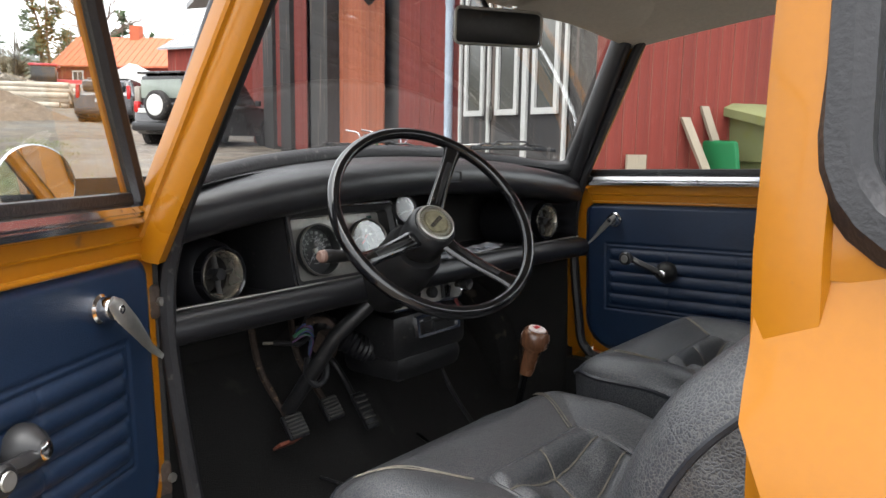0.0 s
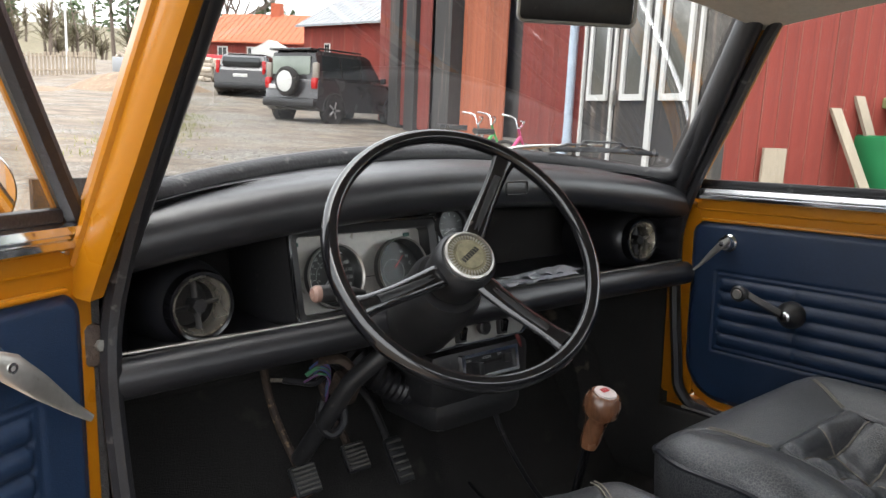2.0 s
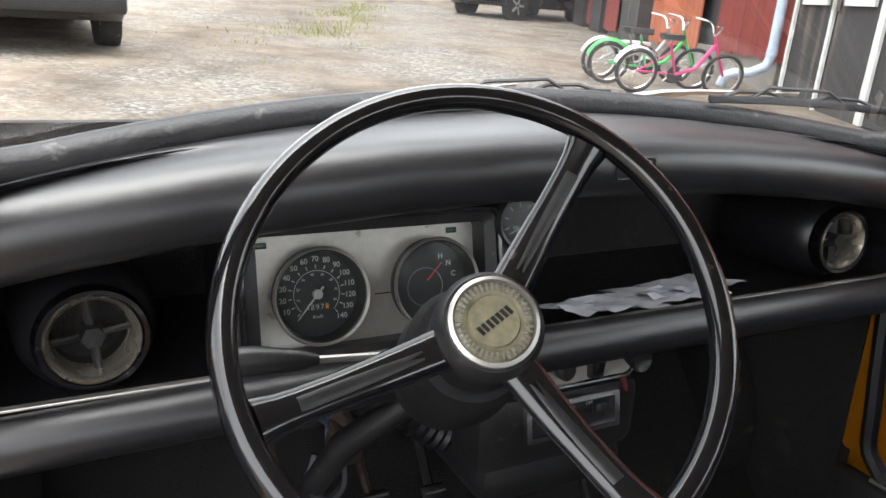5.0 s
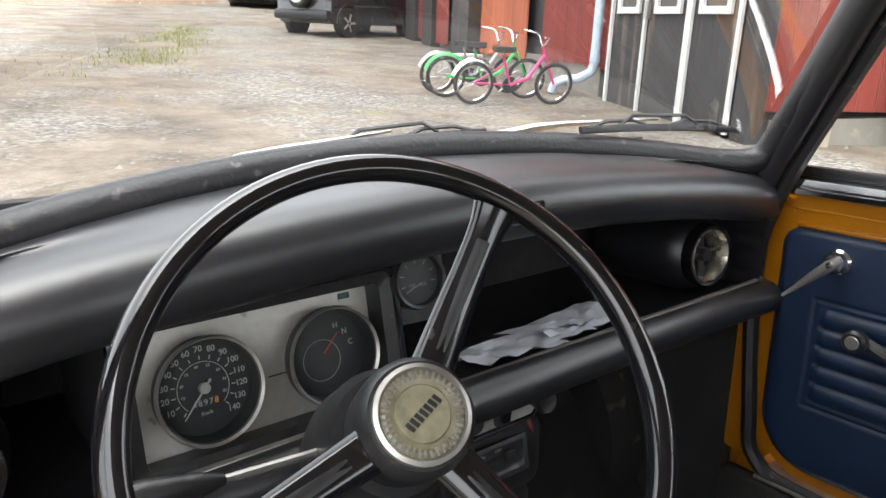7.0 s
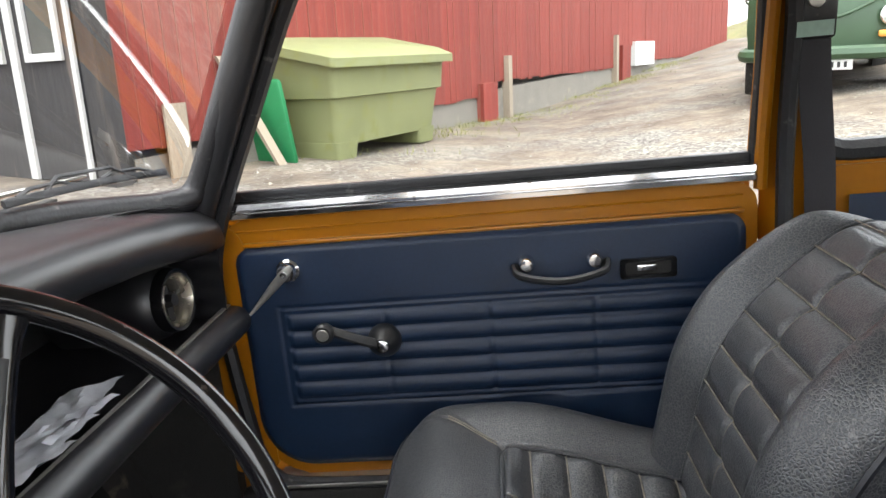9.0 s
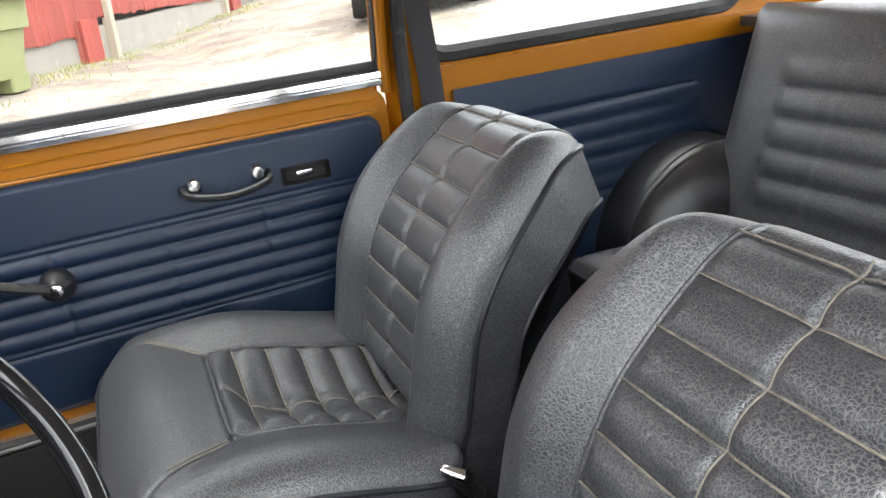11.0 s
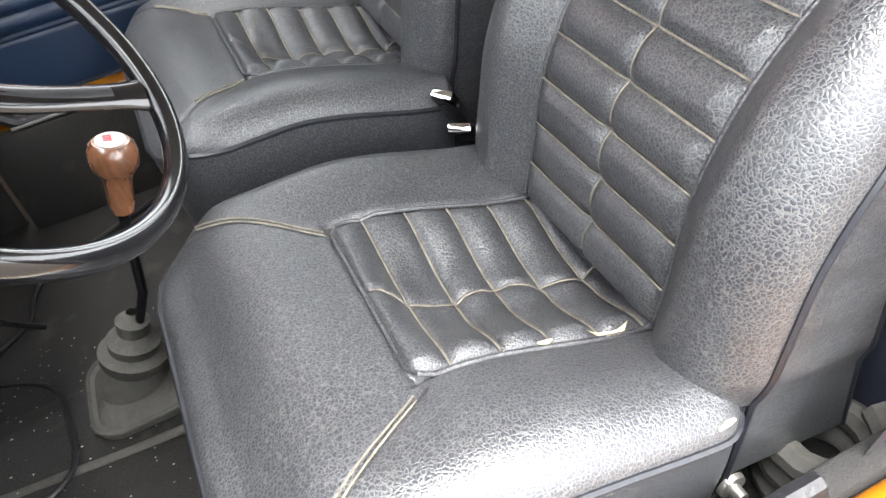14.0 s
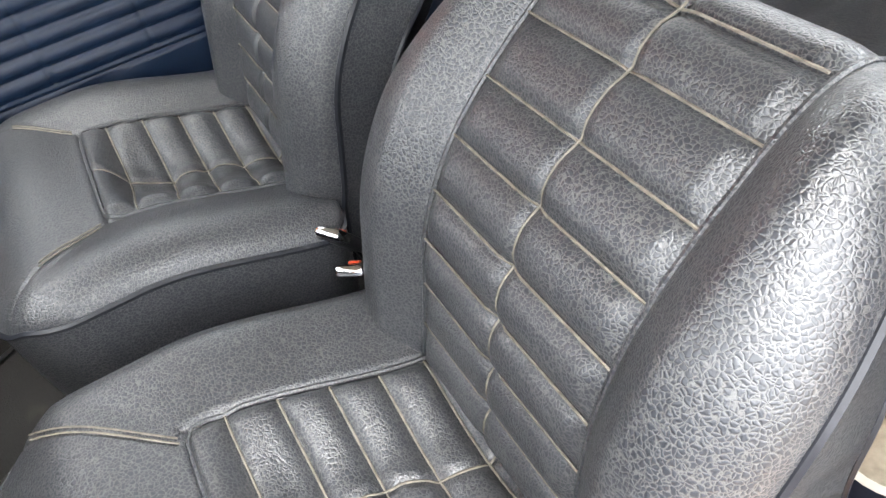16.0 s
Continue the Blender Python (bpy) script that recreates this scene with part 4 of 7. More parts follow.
def door(side, name_label, wind=1):
    """One door with its card, bright sill strip, handles, winder and glass."""
    to = lambda g: g.moved(side)
    fl = lambda u, v, w: (w, u, v)
    outer_ = rounded(0.178, 0.388, 1.008, 0.842, (0.05, 0.035, 0.06, 0.12))
    d = part("door", to(Geo().plate(outer_, fl, 0.614, 0.665)), ORANGE, car, name_label)
    if side is right_side:
        part("door_flange", to(Geo().plate(rounded(0.97, 0.40, 1.046, 0.84, (0.01, 0.05, 0.02, 0.01)), fl, 0.6115, 0.630)), ORANGE, d)
    card_shape = Geo().grid(lambda u, v: (card_x(0.195 + 0.795 * u, 0.41 + 0.387 * v), 0.195 + 0.795 * u, 0.41 + 0.387 * v), 220, 130)
    # round the card's corners
    def corner(p):
        y, z = p.y, p.z
        for cy, cz, r in ((0.195, 0.41, 0.05), (0.99, 0.41, 0.09), (0.195, 0.797, 0.03), (0.99, 0.797, 0.03)):
            sy, sz = (1 if cy < 0.5 else -1), (1 if cz < 0.6 else -1)
            qy, qz = (y - cy) * sy, (z - cz) * sz
            if qy < r and qz < r:
                a, b = r - qy, r - qz
                m = max(a, b)
                h = math.hypot(a, b)
                if h > 0:
                    a, b = a * m / h, b * m / h
                y, z = cy + sy * (r - a), cz + sz * (r - b)
        return Vector((p.x, y, z))
    part("door_card", to(card_shape.moved(corner)), CARD, d, "navy vinyl door card with pleats", 70)
    part("capping_lip", to(Geo().box((0.609, 0.585, 0.8005), (0.012, 0.77, 0.007), 0.003)), ORANGE, d)
    part("capping_groove", to(Geo().tube([(0.6135, 0.20, 0.822), (0.6135, 0.985, 0.822)], 0.0022, 6)), ORANGE, d)
    prof = [(0.630, 0.842), (0.606, 0.842), (0.602, 0.845), (0.602, 0.852), (0.606, 0.854), (0.606, 0.857), (0.603, 0.859), (0.604, 0.867), (0.612, 0.8695), (0.630, 0.8695)]
    part("sill_strip", to(Geo().loft([[(x, y, z) for x, z in prof] for y in (0.184, 0.4, 0.7, 0.99)])), CHROME, d, "pitted chrome strip")
    part("glass_seal", to(Geo().box((0.627, 0.585, 0.877), (0.016, 0.80, 0.016), 0.004)), RUBBER, d)
    part("door_top", to(Geo().box((0.655, 0.590, 0.855), (0.034, 0.82, 0.03), 0.006)), ORANGE, d)
    part("outer_skin", to(Geo().grid(lambda u, v: (0.672 + 0.035 * math.sin(math.pi * min(1, v * 0.9 + 0.12)), 0.17 + 0.84 * u, 0.33 + 0.53 * v), 8, 12)), ORANGE, d)
    win = lambda u, v, w: (side_x(v) + w, u, v)
    pane = [(0.182, 0.865), (1.005, 0.865), (0.812, 1.195), (0.78, 1.21), (0.22, 1.225), (0.20, 1.215)]
    part("door_glass", to(Geo().plate(pane, win, 0.004, 0.007)), GLASS, d, "clear door window").visible_shadow = False
    # frame round the glass: orange outside, black channel inside
    loop = [(0.178, 0.86), (0.177, 1.0), (0.182, 1.19), (0.205, 1.222), (0.50, 1.228), (0.775, 1.215), (0.815, 1.195), (0.915, 1.02), (1.010, 0.86)]
    part("window_frame", to(Geo().tube([Vector(win(y, z, 0.016)) for y, z in loop], 0.010, 8, False, 1.0)), ORANGE, d)
    part("frame_leg", to(Geo().tube([Vector(win(0.174, z, -0.006)) for z in (0.83, 0.9, 1.0, 1.1, 1.21)], 0.010, 8)), ORANGE, d)
    part("window_channel", to(Geo().tube([Vector(win(y, z, 0.004)) for y, z in loop], 0.0125, 8, False, 1.0)), RUBBER, d)
    # lock lever with its pointer
    o, reach = (Vector((0.606, 0.902, 0.757)), Vector((-0.022, 0.066, -0.064))) if side is right_side else (Vector((0.606, 0.872, 0.748)), Vector((-0.022, 0.100, -0.086)))
    lever = part("lock_lever", to(Geo().lathe([(0.0185, 0.0), (0.0185, 0.005), (0.0150, 0.008), (0.0150, 0.018), (0.0135, 0.022), (0.0, 0.023)], o, (-1, 0, 0), 28)), CHROME, d, "chrome lock lever")
    part("lever_blade", to(Geo().tube([o + Vector((-0.027, -0.013, 0.012)), o + Vector((-0.029, 0.0, 0.0)), o + Vector((-0.028, 0.0, 0.0)).lerp(reach, 0.35), o + reach * 0.8, o + reach], [k * (0.55 if side is right_side else 1.0) for k in (0.008, 0.0145, 0.0125, 0.0068, 0.0040)], 10, False, 0.34, (1, 0, 0))), STEEL, lever, "tapered steel blade")
    part("lever_screw", to(Geo().lathe([(0.0055, 0.030), (0.0055, 0.0335), (0.003, 0.0338), (0.0, 0.032)], o, (-1, 0, 0), 14)), CHROME, lever)
    # window winder
    o, rise = (Vector((0.604, 0.760, 0.632)), 0.034) if side is right_side else (Vector((0.604, 0.722, 0.630)), 0.006)
    w = part("window_winder", to(Geo().lathe([(0.027, 0.0), (0.027, 0.010), (0.022, 0.020), (0.012, 0.032), (0.0, 0.032)], o, (-1, 0, 0), 28)), PLASTIC, d, "black window winder")
    part("winder_arm", to(Geo().tube(smooth([o + Vector((-0.026, -0.004, -0.002)), o + Vector((-0.036, 0.04 * wind, rise / 2)), o + Vector((-0.034, 0.085 * wind, rise))], 5), 0.0085, 8, False, 0.6)), PLASTIC, w)
    part("winder_boss", to(Geo().lathe([(0.010, 0.028), (0.010, 0.034), (0.007, 0.036), (0.0, 0.036)], o, (-1, 0, 0), 16)), CHROME, w)
    part("winder_knob", to(Geo().lathe([(0.012, 0.0), (0.0155, 0.010), (0.0165, 0.020), (0.013, 0.024), (0.0, 0.024)], o + Vector((-0.036, 0.085 * wind, rise)), (-1, 0, 0), 22)), PLASTIC, w)
    part("knob_cap", to(Geo().lathe([(0.010, 0.0235), (0.009, 0.026), (0.0, 0.026)], o + Vector((-0.036, 0.085 * wind, rise)), (-1, 0, 0), 18)), STEEL, w)
    # pull handle
    pts = smooth([(0.600, 0.545, 0.738), (0.578, 0.535, 0.728), (0.568, 0.475, 0.720), (0.578, 0.415, 0.728), (0.600, 0.405, 0.738)], 5)
    pull = part("pull_handle", to(Geo().tube(pts, 0.0085, 8, False, 0.7)), PLASTIC, d, "black pull handle")
    for y in (0.527, 0.424):
        part("handle_cap", to(Geo().lathe([(0.013, 0.0), (0.013, 0.016), (0.009, 0.022), (0.0, 0.023)], (0.604, y, 0.743), (-1, 0, 0), 18)), CHROME, pull)
    rim = rounded(0.300, 0.706, 0.385, 0.738, 0.005)
    catch = part("door_catch", to(Geo().plate(rim, fl, 0.600, 0.609, rounded(0.308, 0.712, 0.377, 0.732, 0.004))), GLOSS, d, "black recessed door catch")
    part("catch_recess", to(Geo().plate(rounded(0.306, 0.710, 0.379, 0.734, 0.003), fl, 0.605, 0.608)), CARPET, catch)
    part("catch_lever", to(Geo().box((0.602, 0.345, 0.723), (0.006, 0.030, 0.010), 0.002)), CHROME, catch)
    return d


door(right_side, "closed orange door with navy card")
driver_door = door(left_open, "open orange door with navy card", -1)
# round mirror on the front wing
mo = Vector((-0.712, 1.108, 0.897))
ax = Vector((0.10, -1, 0.02)).normalized()
wm = part("wing_mirror", Geo().lathe([(0.0, -0.035), (0.030, -0.032), (0.050, -0.015), (0.056, 0.0), (0.054, 0.004)], mo, ax, 36, False), CHROME, car, "round chrome mirror")
part("mirror_glass", Geo().lathe([(0.0, 0.0025), (0.0535, 0.0025)], mo, ax, 36, False), MIRRORGLASS, wm)
part("mirror_arm", Geo().tube(smooth([mo - ax * 0.03, mo + Vector((0.03, 0.03, -0.045)), mo + Vector((0.065, 0.03, -0.065))]), 0.006, 8), CHROME, wm)
# hinge gap details on the driver's side
for z in (0.47, 0.73):
    part("door_hinge", Geo().box((-0.622, 0.998, z), (0.03, 0.03, 0.05), 0.006), RUST, car, "dirty door hinge")
    part("hinge_bolt", Geo().lathe([(0.007, 0), (0.007, 0.006), (0.0, 0.007)], (-0.61, 0.985, z), (0.3, -1, 0), 6), STEEL, car)

# ---- rear sides, tail and outer body ----
for s in (1, -1):
    mx = lambda p, s=s: Vector((s * p.x, p.y, p.z))
    fl = lambda u, v, w: (w, u, v)
    part("rear_side", Geo().plate(rounded(-0.78, 0.20, 0.100, 0.855, 0.02), fl, 0.615, 0.635).moved(mx), ORANGE, car)
    def quarter(u, v):
        y, z = -0.70 + 0.75 * u, 0.25 + 0.562 * v
        x = 0.606
        d = min(y + 0.52, 0.02 - y, z - 0.545, 0.735 - z)
        x += 0.0035 * crease(d, 0, 0.006)
        if d > 0:
            r = (z - 0.545) / 0.038
            x += 0.004 * crease(r - round(r), 0, 0.2) - 0.003 * abs(math.sin(math.pi * r))
            x += 0.0035 * crease(y, -0.32, 0.006)
        return (x, y, z)
    part("rear_side_card", Geo().grid(quarter, 90, 80).moved(mx), CARD, car, "navy vinyl rear side card", 70)
    win = lambda u, v, w: (side_x(v) + w, u, v)
    loop = [(y, z) for y, z in rounded(-0.63, 0.872 - (0.010 if s < 0 else 0), 0.112 + (0.010 if s < 0 else 0), 1.17, (0.06, 0.10, 0.06, 0.07), 6)]
    loop = [(y - (0.12 if y < -0.4 else 0) * max(0, (0.98 - z)) + (0.10 if y < -0.4 else 0) * max(0, (z - 0.98)), z) for y, z in loop]
    part("rear_side_glass", Geo().plate(loop, win, 0.010, 0.013).moved(mx), GLASS, car, "clear rear side window").visible_shadow = False
    part("rear_side_seal", Geo().tube([Vector(win(y, z, 0.012)) for y, z in loop], 0.019, 8, True).moved(mx), RUBBER, car, "weathered black rubber seal")
    big = rounded(-0.80, 0.845, 0.152, 1.26, 0.02, 6)
    part("rear_pillar", Geo().plate(big, win, 0.0, 0.018, loop).moved(mx), ORANGE, car)
    # outer rear quarter with its moulded crease
    def skin(u, v):
        y, z = -0.95 + (1.116 - min(0.13, 0.264 * max(0.0, 0.795 - v))) * u, 0.34 + 0.52 * v
        return (side_x(0.862) + 0.020 + (0.686 - side_x(0.862)) * math.sin(math.pi / 2 * min(1, max(0, 0.862 - z) / 0.21)) ** 1.6 + 0.005 * crease(z, 0.825, 0.03) - 0.012 * u ** 14, y, z)
    part("rear_quarter", Geo().grid(skin, 20, 24).moved(mx), ORANGE, car)
    part("front_wing", Geo().grid(lambda u, v: (0.64 + 0.05 * math.sin(v * 2.2), 1.0 + 0.85 * u, 0.35 + (0.52 - 0.10 * u * u) * v), 16, 16).moved(mx), ORANGE, car)
    part("wing_top", Geo().grid(lambda u, v: (0.44 + 0.25 * u, 1.06 + 0.80 * v, 0.845 - 0.12 * v * v - 0.05 * u * u), 12, 16).moved(mx), ORANGE, car)
    for y in (1.45, -0.58):
        w = part("road_wheel", Geo().lathe([(0.15, -0.06), (0.235, -0.065), (0.25, -0.04), (0.25, 0.04), (0.235, 0.065), (0.15, 0.06)], (s * 0.60, y, 0.255 + 0.044 * y), (s, 0, 0), 32), TYRE, car)
        part("wheel_disc", Geo().lathe([(0.15, 0.05), (0.12, 0.02), (0.05, 0.05), (0.0, 0.055)], (s * 0.60, y, 0.255 + 0.044 * y), (s, 0, 0), 24), STEEL, w)
# dark paint, its base lightened to blue-grey to stand in for reflected sky
part("bonnet", Geo().grid(lambda u, v: ((-0.46 + 0.92 * u), 1.13 + 0.10 * (1 - (2 * u - 1) ** 2) + 0.68 * v - 0.06, 0.845 + 0.030 * (1 - (2 * u - 1) ** 4) - 0.12 * v * v), 24, 18), material("dark_bonnet_sky_sheen", (0.045, 0.05, 0.058), 0.35, vary=0.2, coat=0.6, spec=0.8), car, "dark painted bonnet")
part("scuttle", Geo().grid(lambda u, v: ((-0.60 + 1.2 * u), 1.05 + 0.12 * (1 - (2 * u - 1) ** 2) + 0.07 * v, 0.866 + 0.040 * (1 - (2 * u - 1) ** 2) + 0.003 * v), 24, 4), ORANGE, car)
part("nose", Geo().box((0, 1.84, 0.56), (1.34, 0.06, 0.42), 0.03), ORANGE, car)
part("tail_panel", Geo().box((0, -0.95, 0.60), (1.34, 0.04, 0.55), 0.02), ORANGE, car)
part("rear_window", Geo().grid(lambda u, v: (-0.45 + 0.9 * u, -0.93 + 0.12 * v, 0.90 + 0.30 * v), 2, 2), GLASS, car).visible_shadow = False
part("rear_shelf", Geo().box((0, -0.78, 0.84), (1.2, 0.32, 0.02)), BLACK, car)
WIPER = material("dull_silver_wiper", (0.62, 0.61, 0.57), 0.4, metal=0.3, vary=0.12, scale=30)
# wipers
for b, e0, e1 in (((-0.244, 1.221, 0.908), (-0.097, 1.196, 0.930), (0.139, 1.145, 0.947)), ((0.149, 1.190, 0.930), (0.270, 1.108, 0.945), (0.540, 1.043, 0.936))):
    b, e0, e1 = Vector(b), Vector(e0), Vector(e1)
    mid = e0.lerp(e1, 0.5) + Vector((0, 0.01, 0.014))
    wip = part("wiper", Geo().tube([b, b.lerp(mid, 0.35) + Vector((0, 0.004, 0.008)), b.lerp(mid, 0.5) + Vector((0, 0.004, 0.008)), mid], [0.015, 0.012, 0.008, 0.004], 8, False, 0.45, (0, 0.3, 1)), WIPER, car, "silver wiper arm with black blade")
    part("wiper_hub", Geo().lathe([(0.015, -0.02), (0.014, 0.010), (0.0, 0.014)], b, (0, 0.3, 1), 18), WIPER, wip)
    bl = [e0.lerp(e1, k / 12) + Vector((0, 0.006 * math.sin(math.pi * k / 12), 0.003 * math.sin(math.pi * k / 12))) for k in range(13)]
    part("wiper_blade", Geo().tube(bl, 0.0032, 6, False, 1.8, (0, 0.3, 1)), RUBBER, wip)
    for k0, k1, h in ((1, 5, 0.010), (7, 11, 0.010), (3, 9, 0.017)):
        part("blade_bridge", Geo().tube([bl[k0] + Vector((0, 0.002, 0.004)), bl[k0 + 1] + Vector((0, 0.004, h)), bl[k1 - 1] + Vector((0, 0.004, h)), bl[k1] + Vector((0, 0.002, 0.004))], 0.003, 6, False, 0.7), PLASTIC, wip)

# ---- front seats ----
BACK = [(0.340, 0.44), (0.330, 0.485), (0.319, 0.537), (0.307, 0.589), (0.287, 0.636), (0.258, 0.681), (0.219, 0.721), (0.173, 0.759), (0.128, 0.788), (0.085, 0.806)]
BACK_LINE = [Vector((0, y, z)) for y, z in BACK]
ROWS_AT = (0.10, 0.24, 0.38, 0.52, 0.66, 0.80)


def on_back(s):
    """Point and outward normal of the backrest's face at arc fraction s."""
    k = s * (len(BACK_LINE) - 1)
    i = max(0, min(int(k), len(BACK_LINE) - 2))
    t = k - i
    p0, p1, p2, p3 = (BACK_LINE[max(0, min(j, len(BACK_LINE) - 1))] for j in (i - 1, i, i + 1, i + 2))
    p = 0.5 * (2 * p1 + (p2 - p0) * t + (2 * p0 - 5 * p1 + 4 * p2 - p3) * t * t + (3 * p1 - p0 - 3 * p2 + p3) * t ** 3)
    d = ((p2 - p0) * (1 - t) + (p3 - p1) * t).normalized()
    return p, Vector((0, d.z, -d.y))


def cushion_z(x, y, skew=0.0):
    """Height of the seat cushion: x across from the middle, y from the back (0) to the front (0.44)."""
    half = 0.121
    wide, x = x, x - skew * step(0.0, 0.24, y)
    dx, dy = half - abs(x), 0.255 - y
    d = min(dx, dy)
    rim_h = 0.438 + 0.062 * step(-0.02, 0.25, y) - 0.010 * step(0.33, 0.44, y)
    if d > 0:
        dish = (0.030 + 0.016 * min(1, y / 0.2)) * step(0.0, 0.10, dx) * step(0.0, 0.07, dy)
        z = rim_h - 0.004 - dish
        k = (y - 0.022) / 0.049 - math.floor((y - 0.022) / 0.049)
        pillow = 1 - abs(2 * k - 1) ** 2.6
        z += 0.012 * pillow * min(1, dx / 0.018)
        z -= 0.006 * crease(x + 0.006 * math.sin(y * 40), 0.0, 0.014)
    else:
        out = -d
        z = rim_h + 0.020 * math.sin(math.pi * min(1.0, out / 0.17)) ** 1.5
    z -= 0.006 * crease(d, 0.0, 0.010)
    # mitre seams from the field's front corners to the cushion's front corners
    a = abs(wide) - 0.121 - 0.72 * (y - 0.255)
    if y > 0.25 and d < -0.005:
        z -= 0.003 * crease(a, 0.0, 0.008)
    return z


def front_seat(cx, lift, label, worn, skew=0.0):
    """Cushion on a skirted base, curved backrest, welts and pale worn seams."""
    seat = thing("front_seat", label, "seat", CAR @ Matrix.Translation((cx, 0, lift)), "front seats")
    W, Y0, Y1 = 0.254, 0.325, 0.780 if worn else 0.738

    def half_at(y):
        front, back = Y1 - y, y - Y0
        h = W
        if front < 0.10:
            h -= 0.10 - math.sqrt(max(0, 0.01 - (0.10 - front) ** 2))
        if back < 0.04:
            h -= 0.04 - math.sqrt(max(0, 0.0016 - (0.04 - back) ** 2))
        return h

    def top(u, v):
        y = Y0 + (Y1 - Y0) * v
        h = half_at(y)
        x = (2 * u - 1) * h
        e = min(h - abs(x), (y - Y0) + 0.01)
        z = cushion_z(x, y - Y0, skew)
        fall = lambda d, r: 1 - math.sqrt(max(0, 1 - (1 - min(1, d / r)) ** 2))
        z -= 0.026 * max(fall(e, 0.045), 0.0) + 0.030 * fall(Y1 - y, 0.12) * (1 - fall(e, 0.045))
        return (x, y, z)
    cushion = part("cushion", Geo().grid(top, 170, 170), VINYL, seat, "grained navy vinyl cushion with pleated field", 80)
    rim_ = [Vector(top(u, 0)) for u in (k / 24 for k in range(25))] + [Vector(top(1, v)) for v in (k / 50 for k in range(1, 50))] + [Vector(top(1 - k / 24, 1)) for k in range(25)] + [Vector(top(0, 1 - k / 50)) for k in range(1, 50)]
    part("piping", Geo().tube(rim_, 0.0043, 6, True), PIPING, cushion)
    # skirt
    mid = Vector((0, 0.55, 0))
    rings = []
    for t in (0.0, 0.3, 0.7, 1.0):
        rings.append([Vector((p.x * (1 + 0.015 * math.sin(3 * t) - 0.06 * t), mid.y + (p.y - mid.y) * (1 + 0.02 * math.sin(3 * t) - 0.10 * t), p.z * (1 - t) + 0.245 * t - 0.004)) for p in rim_])
    part("skirt", Geo().loft(rings, False), VINYL, seat, "dark vinyl seat side")
    part("seat_frame", Geo().tube([(-0.20, 0.36, 0.235), (-0.20, 0.72, 0.235), (0.20, 0.72, 0.235), (0.20, 0.36, 0.235)], 0.011, 8).tube([(-0.20, 0.72, 0.235), (-0.20, 0.74, 0.19)], 0.010, 8).tube([(0.20, 0.72, 0.235), (0.20, 0.74, 0.19)], 0.010, 8)
         .tube([(-0.20, 0.36, 0.235), (-0.20, 0.33, 0.19)], 0.010, 8).tube([(0.20, 0.36, 0.235), (0.20, 0.33, 0.19)], 0.010, 8), PLASTIC, seat)
    # seams on the cushion
    def lay(line, dz=0.0012):
        return [Vector((x, Y0 + y, cushion_z(x, y, skew) + dz)) for x, y in line]
    seams = Geo()
    slide = lambda y: skew * step(0.0, 0.24, y)
    for r in range(5):
        y = 0.022 + 0.049 * r
        seams.tube(lay([(slide(y) - 0.117 + 0.234 * k / 16, y) for k in range(17)], 0.0026), 0.0013 if worn else 0.0012, 5)
    seams.tube(lay([(slide(y) - 0.006 * math.sin(y * 40), y) for y in (0.25 * k / 24 for k in range(25))], 0.0022), 0.0013, 5)
    part("stitching", seams, STITCH, cushion, "pale worn seams")
    edge = [(0.121, y) for y in (0.235 * k / 14 for k in range(15))] + [(0.116, 0.248), (0.104, 0.255), (0.08, 0.256)]
    welt = [(slide(y) + x, y) for x, y in edge] + [(slide(y) - x, y) for x, y in edge[::-1]]
    part("field_piping", Geo().tube(lay(welt, 0.003), 0.0028, 6), VINYL, cushion)
    for s in (1, -1):
        for o in (-0.0035, 0.0035):
            part("mitre_seam", Geo().tube(lay([(s * (0.121 + o + 0.72 * (y - 0.255)), y) for y in (0.262 + (0.125 if worn else 0.070) * k / 16 for k in range(17))], 0.0022), 0.0011, 5), STITCH, cushion)
    # backrest: a curved slab, thick at the edges
    full = 1.0 if worn else 0.90

    def bw(s):
        return full * (0.246 - 0.008 * s - 0.085 * max(0.0, (s - 0.50) / 0.50) ** 2.0 - 0.040 * (1 - math.sqrt(max(0.0, 1 - (max(0.0, s - 0.86) / 0.14) ** 2))) - 0.008 * step(0.1, 0.0, s))

    def face(x, s):
        h = 0.124 * full
        d = h - abs(x)
        o = 0.035 * (1 - step(-0.05, 0.012, d)) - 0.004 * crease(d, 0.0, 0.008)
        o *= step(1.0, 0.8, s) * 0.6 + 0.4
        if d > 0:
            k = s * 9
            f_ = k - math.floor(k)
            o += (0.010 if worn else 0.0075) * (1 - abs(2 * f_ - 1) ** 2.6) * min(1, (h - abs(x)) / 0.018) * min(1.0, (1.0 - s) / 0.09)
            o -= 0.005 * crease(x, 0.0, 0.012)
        return o

    def front(u, v):
        s = v
        x = (2 * u - 1) * bw(s)
        p, n = on_back(s)
        fall = lambda d, r: 1 - math.sqrt(max(0, 1 - (1 - min(1, d / r)) ** 2))
        o = face(x, s) - 0.055 * fall(bw(s) - abs(x), 0.06) - 0.050 * fall((1.0 - s) * 0.45 + 0.001, 0.09) * (1 - fall(bw(s) - abs(x), 0.06))
        return p + Vector((x, 0, 0)) + n * o
    back = part("backrest", Geo().grid(front, 150, 190), VINYL, seat, "grained navy vinyl backrest with pleated field", 80)
    low = Vector((0, 0.014, -0.11))
    edge_ = [Vector(front(0, 0)) + low] + [Vector(front(0, k / 40)) for k in range(41)] + [Vector(front(k / 30, 1)) for k in range(1, 30)] + [Vector(front(1, 1 - k / 40)) for k in range(41)] + [Vector(front(1, 0)) + low]
